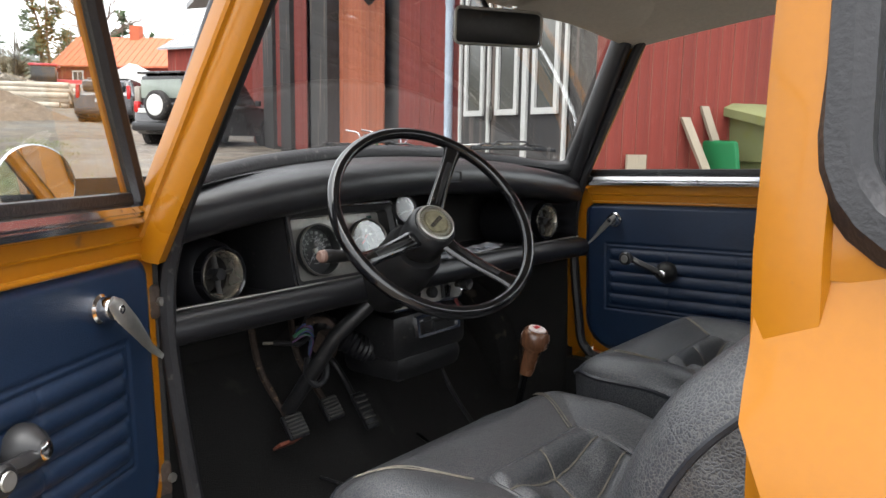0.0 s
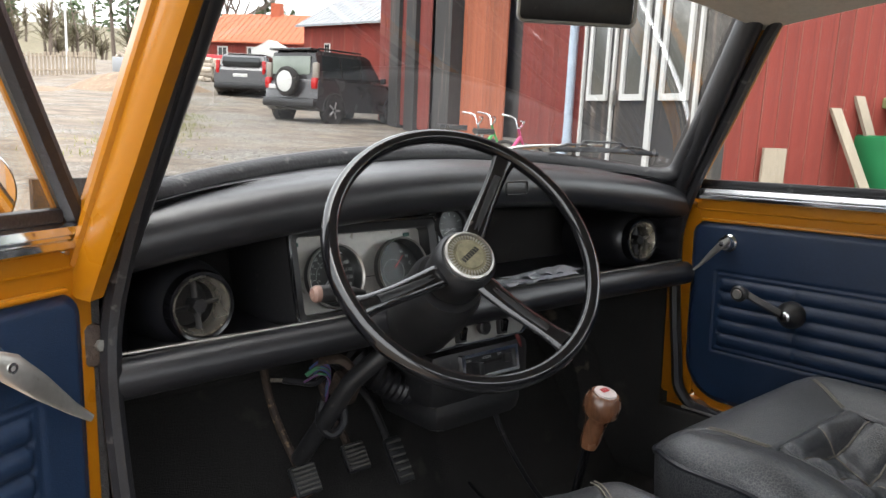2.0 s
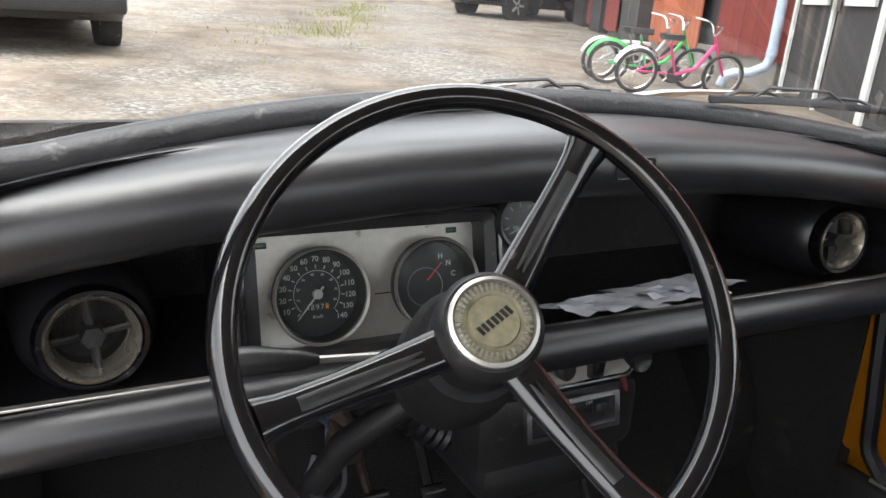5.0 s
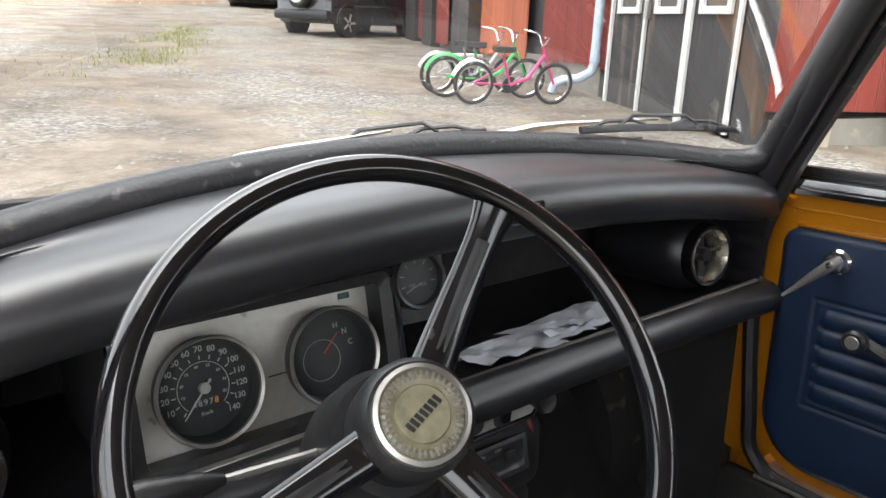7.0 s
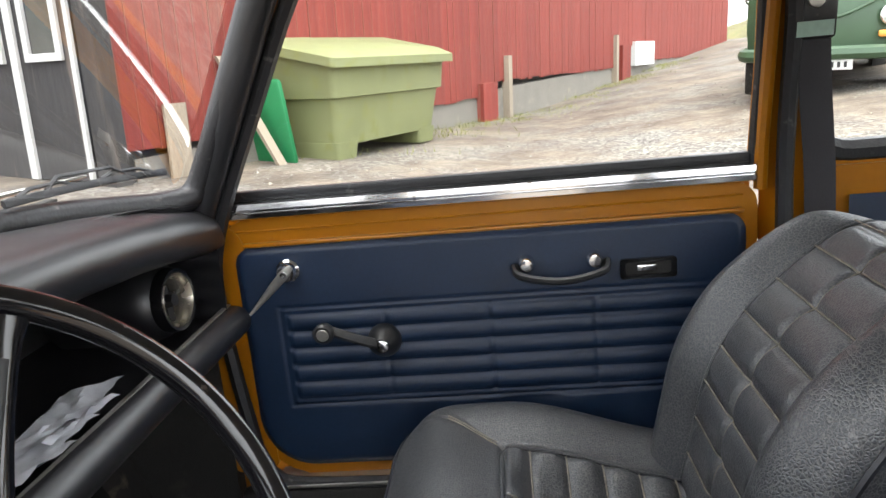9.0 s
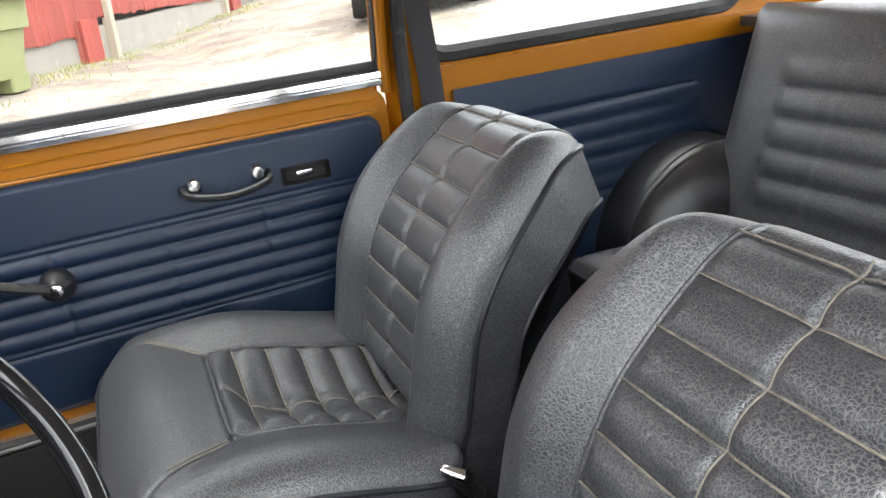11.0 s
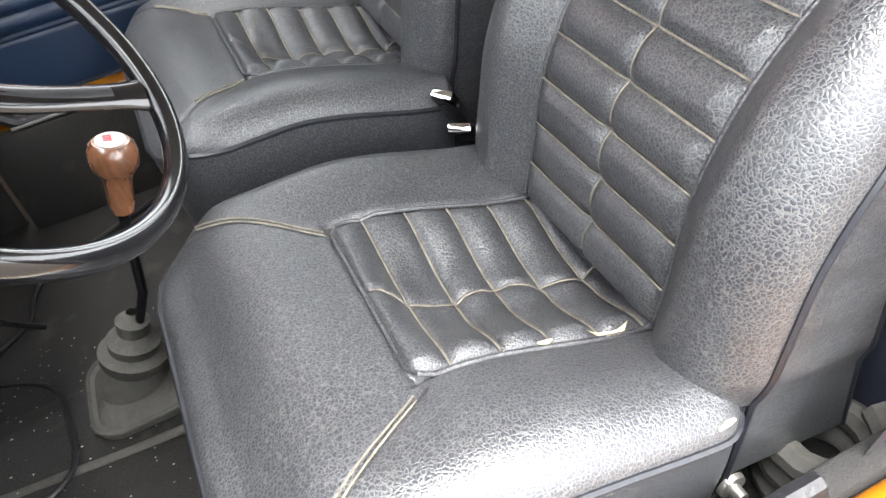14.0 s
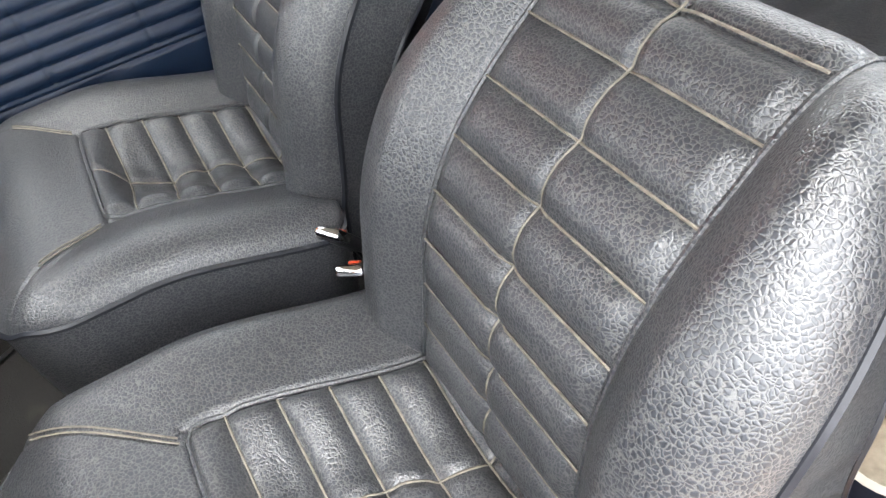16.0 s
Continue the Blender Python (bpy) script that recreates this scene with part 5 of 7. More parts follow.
    part("piping", Geo().tube(edge_, 0.0042, 6), PIPING, back)
    n_at = [on_back(0)[1]] + [on_back(min(1, k / 40))[1] for k in range(41)] + [on_back(1)[1]] * 29 + [on_back(1 - k / 40)[1] for k in range(41)] + [on_back(0)[1]]
    rings = [[p - n * (((0.066 + 0.24 * max(0.0, 0.76 - p.z)) if worn else 0.062 + 0.022 * step(0.5, 0.95, p.z)) * t) + Vector((-p.x * 0.03 * t + 0.002 * math.sin(i * 1.1) * math.sin(math.pi * t), 0, -0.012 * t)) for i, (p, n) in enumerate(zip(edge_, n_at))] for t in (0, 0.33, 0.66, 1.0)]
    part("backrest_side", Geo().loft(rings, False), VINYL, back)
    part("rear_piping", Geo().tube(rings[-1], 0.003, 6), PIPING, back)
    part("backrest_rear", Geo().grid(lambda u, v: on_back(v)[0] - on_back(v)[1] * (0.125 - 0.02 * v) + Vector(((2 * u - 1) * bw(v) * 0.965, 0, -0.008 * v)), 14, 24), BLACK, back)
    on = lambda x, s, o=0.001: on_back(s)[0] + Vector((x, 0, 0)) + on_back(s)[1] * (face(x, s) + o)
    g = Geo()
    for r in range(1, 9):
        s = r / 9
        g.tube([on((-0.122 + 0.244 * k / 16) * full, s, 0.0024) for k in range(17)], 0.0012, 5)
    g.tube([on(0.0, 0.02 + 0.90 * k / 40, 0.0008) for k in range(41)], 0.0012, 5)
    part("stitching", g, STITCH, back, "pale worn seams")
    for e in (1, -1):
        run = [Vector(front((1 + e * 0.124 * full / bw(q)) / 2, q)) + on_back(q)[1] * 0.002 for q in (0.01 + 0.97 * k / 60 for k in range(61))]
        part("field_piping", Geo().tube(run, 0.0026, 6), VINYL, back)
    return seat, cushion, lay


ds, dcush, lay = front_seat(-0.283, 0.0, "navy grained vinyl seat with a torn pleat seam", True, 0.016)
part("tear", Geo().grid(lambda u, v: lay([(-0.110 - 0.008 * v * math.sin(math.pi * u) - 0.004 * math.sin(4 * u), 0.036 + 0.046 * u)], 0.0025 + 0.004 * v * math.sin(math.pi * u))[0], 10, 4), FOAM, dcush, "torn seam showing yellow foam")
part("tear", Geo().tube(lay([(0.118 - 0.224, 0.118), (-0.108, 0.126), (-0.107, 0.134)], 0.003), [0.001, 0.003, 0.001], 6), FOAM, dcush, "small torn spot")
part("tear", Geo().tube([(-0.244, 0.345, 0.440), (-0.247, 0.356, 0.446), (-0.248, 0.366, 0.444)], [0.0015, 0.0032, 0.0015], 6), FOAM, dcush, "torn corner showing yellow foam")
front_seat(0.302, 0.032, "navy grained vinyl seat beside the closed door", False)
part("recliner_bolt", Geo().lathe([(0.016, 0.0), (0.015, 0.006), (0.007, 0.007), (0.007, 0.020), (0.0, 0.021)], (-0.236, 0.325, 0.300), (-1, 0, 0), 18), STEEL, ds, "worn steel pivot bolt")

# belt buckles between the seats
for k, (p, d) in enumerate((((0.028, 0.352, 0.478), (-0.25, 0.30, 0.55)), ((-0.012, 0.352, 0.455), (-0.35, 0.25, 0.40)))):
    d = Vector(d).normalized()
    bk = thing("belt_buckle", "black belt buckle with bright steel head between front seats", "belt buckle", CAR, "belt buckles")
    q = Matrix.Translation(p) @ d.to_track_quat("Y", "Z").to_matrix().to_4x4()
    part("buckle_head", Geo().box((0, 0.012, 0), (0.034, 0.034, 0.014), 0.005).moved(lambda v: q @ v), CHROME, bk)
    part("buckle_body", Geo().box((0, -0.03, 0), (0.030, 0.060, 0.016), 0.005).moved(lambda v: q @ v), PLASTIC, bk)
    part("release_button", Geo().box((0.004, -0.008, 0.009), (0.014, 0.012, 0.004), 0.002).moved(lambda v: q @ v), material("red_orange_button", (0.7, 0.08, 0.02), 0.4), bk)
    part("buckle_stem", Geo().tube([q @ Vector((0, -0.05, 0)), q @ Vector((0.0, -0.16, -0.03)), (p[0], p[1] - 0.05, 0.20)], 0.008, 8), PLASTIC, bk)

# shoulder belt on the passenger's post
belt = thing("seat_belt", "black seat belt hanging from the orange door post", "seat belt", CAR)
def strap(pts, w, name="webbing"):
    return part(name, Geo().tube(smooth(pts, 6), w, 10, False, 0.06, (1, 0.15, 0)), WEB, belt)
anchor = part("anchor_plate", Geo().box((0.565, 0.125, 1.075), (0.014, 0.062, 0.075), 0.006, Matrix.Rotation(-0.12, 4, "Y")), PLASTIC, belt, "black anchor plate with a bolt")
part("anchor_bolt", Geo().lathe([(0.012, 0.0), (0.011, 0.005), (0.0, 0.007)], (0.557, 0.125, 1.09), (-1, 0, 0), 20), STEEL, anchor)
part("anchor_label", Geo().box((0.5565, 0.125, 1.052), (0.002, 0.048, 0.020), 0.0, Matrix.Rotation(-0.12, 4, "Y")), material("label_green_white", (0.35, 0.5, 0.42), 0.5), anchor)
strap([(0.568, 0.122, 1.045), (0.575, 0.115, 0.97), (0.590, 0.10, 0.86), (0.592, 0.09, 0.70), (0.59, 0.05, 0.42)], 0.024)
strap([(-0.56, 0.11, 1.08), (-0.585, 0.10, 0.90), (-0.59, 0.12, 0.70), (-0.585, 0.22, 0.40), (-0.57, 0.27, 0.25)], 0.022)

# ---- rear seat ----
rear = thing("rear_bench", "navy vinyl rear bench with pleated cushion", "bench seat", CAR)
def rear_top(u, v):
    x, y = -0.46 + 0.92 * u, -0.08 - 0.44 * v
    e = min(v * 0.44, (0.46 - abs(x)))
    k = x / 0.10
    z = 0.505 - 0.035 * (1 - math.sqrt(max(0, 1 - (1 - min(1, e / 0.04)) ** 2))) - 0.03 * v
    if 0.10 < v:
        z += 0.006 * abs(math.sin(math.pi * k * 0.9))
    return (x, y, z)
rc = part("cushion", Geo().grid(rear_top, 90, 50), VINYL, rear, "", 80)
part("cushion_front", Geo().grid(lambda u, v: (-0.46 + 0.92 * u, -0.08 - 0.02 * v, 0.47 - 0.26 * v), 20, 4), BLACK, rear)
part("piping", Geo().tube([(-0.46 + 0.92 * k / 20, -0.08, 0.471) for k in range(21)], 0.004, 6), PIPING, rc)
def rear_back(u, v):
    x, z = -0.52 + 1.04 * u, 0.46 + 0.42 * v
    y = -0.47 - 0.13 * v + 0.04 * (2 * u - 1) ** 2
    d = min(0.40 - abs(x), (z - 0.52), 0.80 - z)
    o = 0.0
    if d > 0:
        o += 0.008 * abs(math.sin(math.pi * (z - 0.52) / 0.055)) - 0.005 * crease(x % 0.2, 0.1, 0.01)
    e = min(0.52 - abs(x), (0.88 - z))
    o -= 0.05 * (1 - math.sqrt(max(0, 1 - (1 - min(1, e / 0.05)) ** 2)))
    return (x, y + o, z)
part("backrest", Geo().grid(rear_back, 90, 60), VINYL, rear, "", 80)
for s in (1, -1):
    part("wheel_arch_cover", Geo().grid(lambda u, v, s=s: (s * (0.604 - 0.17 * v), -0.47 + 0.23 * math.cos(math.pi * u) * math.sqrt(1 - 0.9 * v ** 4), 0.40 + 0.23 * math.sin(math.pi * u) * math.sqrt(max(0.0, 1 - v ** 4))), 28, 16), BLACK, rear, "black vinyl wheel arch cover")
    part("arch_seam", Geo().tube([(s * 0.510, -0.47 + 0.226 * math.cos(math.pi * k / 24), 0.405 + 0.226 * math.sin(math.pi * k / 24)) for k in range(25)], 0.0025, 5), PIPING, rear)
lap = thing("rear_lap_belt", "loose black lap belt lying on the rear seat", "seat belt", CAR)
part("webbing", Geo().tube(smooth([(-0.40, -0.10, 0.50), (-0.30, -0.16, 0.515), (-0.22, -0.12, 0.512), (-0.12, -0.2, 0.515), (-0.05, -0.25, 0.51)], 6), 0.02, 8, False, 0.08, (0, 0, 1)), WEB, lap)

# tin and rubber coil on the floor behind the driver's seat
cup = thing("tin_can", "open slate-blue tin with a cream rim on the floor", "tin", CAR)
TIN = (-0.485, 0.055, 0.185)
part("can_wall", Geo().lathe([(0.048, 0.0), (0.053, 0.245), (0.054, 0.25), (0.051, 0.25), (0.046, 0.01), (0.0, 0.01)], TIN, (0, 0, 1), 32), material("slate_blue_tin", (0.05, 0.055, 0.085), 0.4, vary=0.2), cup)
part("can_rim", Geo().lathe([(0.053, 0.244), (0.0565, 0.250), (0.050, 0.253)], TIN, (0, 0, 1), 32, False), LINING, cup)
part("can_content", Geo().lathe([(0.0, 0.225), (0.051, 0.225)], TIN, (0, 0, 1), 24, False), PLANK, cup)
coil = thing("rubber_coil", "dusty grey coil of rubber tube on the carpet", "tube", CAR)
part("tube_coil", Geo().tube([(-0.525 + (0.05 + 0.004 * (k % 3)) * math.cos(k * 0.35), 0.20 + 0.05 * math.sin(k * 0.35), 0.205 + 0.0022 * k) for k in range(50)], 0.017, 8), GREYRUB, coil)


# ---- the yard ----
def gz(x, y):
    """Height of the ground: it rises gently ahead of the car."""
    z = 0.035 * min(max(0.0, y), 17) + 0.07 * min(max(0.0, y - 17), 45) * (0.6 + 0.4 * step(2, 12, x))
    z += 0.14 * min(9, max(0.0, -y)) * step(2, 7, x)
    return z + 0.012 * noise.noise((x * 0.6, y * 0.6, 5))


def spread(t, near, far):
    return math.copysign(near * abs(t) + (far - near) * abs(t) ** 5, t)


g = Geo().grid(lambda u, v: (lambda x, y: (x, y, gz(x, y)))(8 + spread(2 * u - 1, 22, 900), 8 + spread(2 * v - 1, 22, 900)), 150, 150)
whole("ground", g, GROUND, "pale brown gravel and dirt farmyard with tufts of grass", "ground", kind="structure", sharp=180)
rng = random.Random(7)
# loose stones
g = Geo()
for k in range(2600):
    x, y = rng.uniform(0.5, 16), rng.uniform(-9, 16)
    r = rng.uniform(0.008, 0.03)
    z = gz(x, y)
    a = rng.random() * 6
    g.add([(x + r * math.cos(a), y + r * math.sin(a), z), (x + r * math.cos(a + 2.1), y + r * math.sin(a + 2.1), z), (x + r * math.cos(a + 4.2), y + r * math.sin(a + 4.2), z), (x, y, z + r * 0.7)], [(0, 1, 3), (1, 2, 3), (2, 0, 3)])
whole("loose_gravel", g, CONCRETE, "loose pale gravel stones scattered on the yard", "gravel", kind="stuff")
g = Geo()
for k in range(9000):
    if k > 5200:
        x, y = rng.uniform(2.5, 15), -5.4 - abs(rng.gauss(0, 2.0))
        y -= 0.35 * max(0.0, x - 8)
    elif k % 2:
        x = rng.uniform(7, 22)
        y = 3.78 - 0.487 * (x - 5.42) - abs(rng.gauss(0.25, 0.5))
    else:
        t = rng.random()
        x, y = 1.5 + 4.5 * t + rng.gauss(0, 0.35), 8 + 10 * t + rng.gauss(0, 0.5)
    if noise.noise((x * 0.8, y * 0.8, 9)) < -0.05:
        continue
    z, h, a = gz(x, y), rng.uniform(0.03, 0.09), rng.random() * 6
    dx, dy = 0.006 * math.cos(a), 0.006 * math.sin(a)
    g.add([(x - dx, y - dy, z), (x + dx, y + dy, z), (x + rng.gauss(0, 0.03), y + rng.gauss(0, 0.03), z + h)], [(0, 1, 2)])
whole("grass_tufts", g, material("dry_grass", (0.20, 0.21, 0.06), 0.9, vary=0.4, scale=3), "thin dry grass on the yard", "grass", kind="stuff")

# ---- the barn: a corner towards the car, one wall with doors, one long boarded wall ----
CORNER = Vector((5.42, 3.78, 0))
D1 = Vector((0.41, 0.912, 0)).normalized()      # along the wall with the doors
D2 = Vector((0.899, -0.438, 0)).normalized()    # along the long side wall
N1, N2 = Vector((-D1.y, D1.x, 0)), Vector((D2.y, -D2.x, 0))


def wall1(s, out, z):
    p = CORNER + D1 * s + N1 * out
    return Vector((p.x, p.y, z))


def wall2(s, out, z):
    p = CORNER + D2 * s + N2 * out
    return Vector((p.x, p.y, z))


barn = thing("barn", "old red-painted wooden barn with dark double doors and stone footing", "barn")
# where boards leave it bare, the core's tar colour stands in for shaded depth
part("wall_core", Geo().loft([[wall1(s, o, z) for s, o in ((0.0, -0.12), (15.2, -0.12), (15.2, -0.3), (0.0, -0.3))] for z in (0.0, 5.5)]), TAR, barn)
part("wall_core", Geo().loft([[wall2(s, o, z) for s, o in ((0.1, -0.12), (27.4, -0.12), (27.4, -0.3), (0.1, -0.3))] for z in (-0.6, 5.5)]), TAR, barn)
part("barn_roof", Geo().loft([[CORNER + D1 * s + D2 * t + Vector((0, 0, z)) for s, t, z in ((-0.6, -0.6, 5.4), (24, -0.6, 5.4), (24, 20, 8.5), (-0.6, 20, 8.5))], [CORNER + D1 * s + D2 * t + Vector((0, 0, z + 0.2)) for s, t, z in ((-0.6, -0.6, 5.4), (24, -0.6, 5.4), (24, 20, 8.5), (-0.6, 20, 8.5))]]), ROOFGREY, barn)
part("footing", Geo().box((0, 0, 0), (1, 1, 1)).moved(lambda p: wall1(9.5 + p.x * 13.4, -0.10 + p.y * 0.2, 0.22 + p.z * 0.75)), CONCRETE, barn, "rough pale footing")
part("footing", Geo().box((0, 0, 0), (1, 1, 1)).moved(lambda p: wall2(13.8 + p.x * 27.2, -0.10 + p.y * 0.22, 0.22 + p.z * 0.90 + 0.70 * p.x)), CONCRETE, barn, "rough pale footing")


def boards(at, s0, s1, w, z0, z1, mat, seed, out=0.0):
    """Upright boards, each slightly uneven, with narrow gaps."""
    r = random.Random(seed)
    s = s0
    kinds = []
    for k in range(4):
        kinds.append(shape("board", Geo().box((0, 0, 0.5), (0.97, 0.026, 1.0), 0.0), mat))
    ex, ey, o = at(1, 0, 0) - at(0, 0, 0), at(0, 1, 0) - at(0, 0, 0), at(0, 0, 0)
    while s < s1 - 0.01:
        ww = min(w * r.uniform(0.85, 1.15), s1 - s)
        ob = new("board", r.choice(kinds))
        ob.parent = barn
        zb = z0 + r.uniform(-0.02, 0.02)
        m = Matrix(((ex.x * ww, ey.x, 0, 0), (ex.y * ww, ey.y, 0, 0), (0, 0, z1 - zb, 0), (0, 0, 0, 1)))
        m.translation = at(s + ww / 2, out + r.uniform(-0.004, 0.006), zb)
        ob.matrix_local = m
        s += ww


# doors: dark leaves with white stiles and tall panes
DOOR_S0, DOOR_S1 = 0.16, 2.50
zd = 0.17
leaf_w = (DOOR_S1 - DOOR_S0) / 3
dd = thing("barn_door", "dark weathered barn doors with white trim and tall white-framed panes", "door")
for k in range(3):
    s0 = DOOR_S0 + leaf_w * k
    leaf = part("leaf", Geo().box((0, 0, 0), (1, 1, 1)).moved(lambda p: wall1(s0 + leaf_w * (0.5 + p.x * 0.97), 0.03 + p.y * 0.05, zd + 1.35 + p.z * 2.7)), TAR, dd, "dark boarded door leaf")
    for e in ((0.03,) if k else (0.03, 0.97)) + ((0.97,) if k == 2 else ()):
        part("white_stile", Geo().box((0, 0, 0), (1, 1, 1)).moved(lambda p: wall1(s0 + leaf_w * e + p.x * 0.045, 0.075 + p.y * 0.03, zd + 1.35 + p.z * 2.7)), WHITE, leaf)
    win = part("pane", Geo().box((0, 0, 0), (1, 1, 1)).moved(lambda p: wall1(s0 + leaf_w * (0.5 + p.x * 0.38), 0.06 + p.y * 0.01, zd + 1.80 + p.z * 1.50)), material("old_pane", (0.10, 0.10, 0.09), 0.08, vary=0.2, scale=2, spec=0.8), leaf)
    o_, i_ = rounded(-0.24, -0.81, 0.24, 0.81, 0.005, 1), rounded(-0.175, -0.745, 0.175, 0.745, 0.005, 1)
    part("pane_frame", Geo().plate([(u * leaf_w / 0.78, v) for u, v in o_], lambda u, v, w: wall1(s0 + leaf_w * 0.5 + u, w, zd + 1.80 + v), 0.06, 0.09, [(u * leaf_w / 0.78, v) for u, v in i_]), WHITE, win)
part("door_lock", Geo().box((0, 0, 0), (1, 1, 1)).moved(lambda p: wall1(DOOR_S1 - leaf_w - 0.05 + p.x * 0.05, 0.10 + p.y * 0.04, zd + 1.02 + p.z * 0.16)), STEEL, dd, "brass lock plate")
# corner posts and pipe
part("corner_post", Geo().box((0, 0, 0), (1, 1, 1)).moved(lambda p: wall1(0.03 + p.x * 0.2, -0.02 + p.y * 0.16, 2.6 + p.z * 5.6)), TAR, barn)
pipe = thing("downpipe", "pale blue downpipe with an elbow on the red wall", "pipe")
pl = [wall1(2.72, 0.12, 4.5), wall1(2.72, 0.12, 0.62), wall1(2.74, 0.15, 0.50), wall1(2.80, 0.28, 0.42), wall1(2.88, 0.42, 0.40), wall1(2.93, 0.50, 0.36), wall1(2.95, 0.53, 0.25)]
part("pipe_run", Geo().tube(pl, 0.055, 14), PIPE, pipe)
for z in (0.66, 2.6):
    part("pipe_collar", Geo().lathe([(0.062, -0.04), (0.062, 0.04)], wall1(2.72, 0.12, z), (0, 0, 1), 16), PIPE, pipe)
part("wall_box", Geo().box(wall1(0.05, 0.10, 2.25), (0.16, 0.16, 0.22), 0.02), WHITE, barn, "white electric box")
# open bay: heavy posts; the dark core between them stands in for shade inside
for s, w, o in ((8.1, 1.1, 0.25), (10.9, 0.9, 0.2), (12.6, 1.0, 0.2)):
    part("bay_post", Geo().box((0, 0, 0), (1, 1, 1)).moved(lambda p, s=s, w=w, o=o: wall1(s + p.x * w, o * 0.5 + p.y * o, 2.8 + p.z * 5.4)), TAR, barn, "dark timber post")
for s in (5.6, 4.9):
    part("brace", Geo().tube([wall1(s, 0.1, 3.0), wall1(s + 0.2, 0.9, 3.9)], 0.07, 4), TAR, barn)
part("canopy_beam", Geo().tube([wall1(4.4, 0.8, 3.75), wall1(9.5, 0.8, 3.75)], 0.10, 4), TAR, barn)
ins = Geo()
for k in range(9):
    a = wall1(5.2 + 0.17 * (k % 5), 0.95, 3.55 - 0.22 * (k // 5) - 0.05 * (k % 3))
    ins.lathe([(0.0, -0.07), (0.05, -0.05), (0.06, 0.0), (0.045, 0.05), (0.0, 0.07)], a, (0, 0, 1), 10)
part("insulators", ins, WHITE, barn, "white porcelain insulators")
# planks against the side wall, stub board
for s, lean, h, w in ((1.55, 0.40, 1.10, 0.11), (1.80, 0.34, 1.22, 0.10)):
    pk = thing("plank", "bare weathered plank leaning on the red wall", "plank", None, "leaning planks")
    part("timber", Geo().loft([[wall2(s + dx * w / 2 - 0.30 * (z / h), lean * (1 - z / h) + 0.05 + dy * 0.02, z + 0.05) for dx, dy in ((-1, -1), (1, -1), (1, 1), (-1, 1))] for z in (0, h)]), PLANK, pk)
pk = thing("short_board", "short upright grey board standing against the wall", "board")
part("timber", Geo().box((0, 0, 0), (1, 1, 1)).moved(lambda p: wall2(0.62 + p.x * 0.24, 0.09 + p.y * 0.03, 0.40 + p.z * 0.72)), PLANK, pk)
for s, w, z0, z1, mat in ((6.75, 0.50, -0.1, 0.62, FALU), (7.50, 0.13, -0.1, 1.02, PLANK), (13.3, 0.16, 0.1, 1.35, PLANK), (14.0, 0.65, 0.1, 1.12, FALU), (15.6, 1.75, 0.62, 1.20, WHITE)):
    part("buttress", Geo().box((0, 0, 0), (1, 1, 1)).moved(lambda p, s=s, w=w, z0=z0, z1=z1: wall2(s + p.x * w, 0.06 + p.y * 0.14, (z0 + z1) / 2 + p.z * (z1 - z0))), mat, barn)

# ---- grit bin and green lid ----
BINM = Matrix.Translation((6.72, 2.17, gz(6.7, 2.1))) @ Matrix(((D2.x, -D2.y, 0, 0), (D2.y, D2.x, 0, 0), (0, 0, 1, 0), (0, 0, 0, 1))) @ Matrix.Scale(1.46, 4)
bin_ = thing("grit_bin", "weathered yellow-green plastic grit bin with sloping lid, on the gravel", "grit bin", BINM)
def ring(u0, u1, v0, v1, z, r=0.05):
    return [(u, v, z) for u, v in rounded(u0, v0, u1, v1, r, 4)]
part("tub", Geo().loft([ring(0.10, 1.38, 0.08, 0.82, 0.10), ring(0.05, 1.43, 0.04, 0.86, 0.42), ring(0.02, 1.46, 0.01, 0.88, 0.43), [(u, v, z + 0.18 * (v / 0.9)) for u, v, z in ring(0.0, 1.48, 0.0, 0.90, 0.65)]]), BIN, bin_)
for u in (0.10, 1.16):
    part("foot", Geo().loft([ring(u, u + 0.22, 0.08, 0.82, 0.0, 0.03), ring(u - 0.01, u + 0.24, 0.07, 0.82, 0.12, 0.03)]), BIN, bin_)
lid = [[(u, v, z + 0.18 * (v / 0.9)) for u, v, z in ring(a, b, c, d, z_, 0.04)] for a, b, c, d, z_ in ((-0.06, 1.54, -0.06, 0.96, 0.64), (-0.06, 1.54, -0.06, 0.96, 0.70), (0.02, 1.46, 0.02, 0.9, 0.735))]
part("lid", Geo().loft(lid), BIN, bin_, "mossy pale lid")
gb = thing("green_tray", "bright green plastic tray standing on edge beside the bin", "tray", BINM)
part("tray", Geo().box((-0.17, 0.46, 0.29), (0.05, 0.40, 0.58), 0.03, Matrix.Rotation(-0.18, 4, "Y")), GREENP, gb)

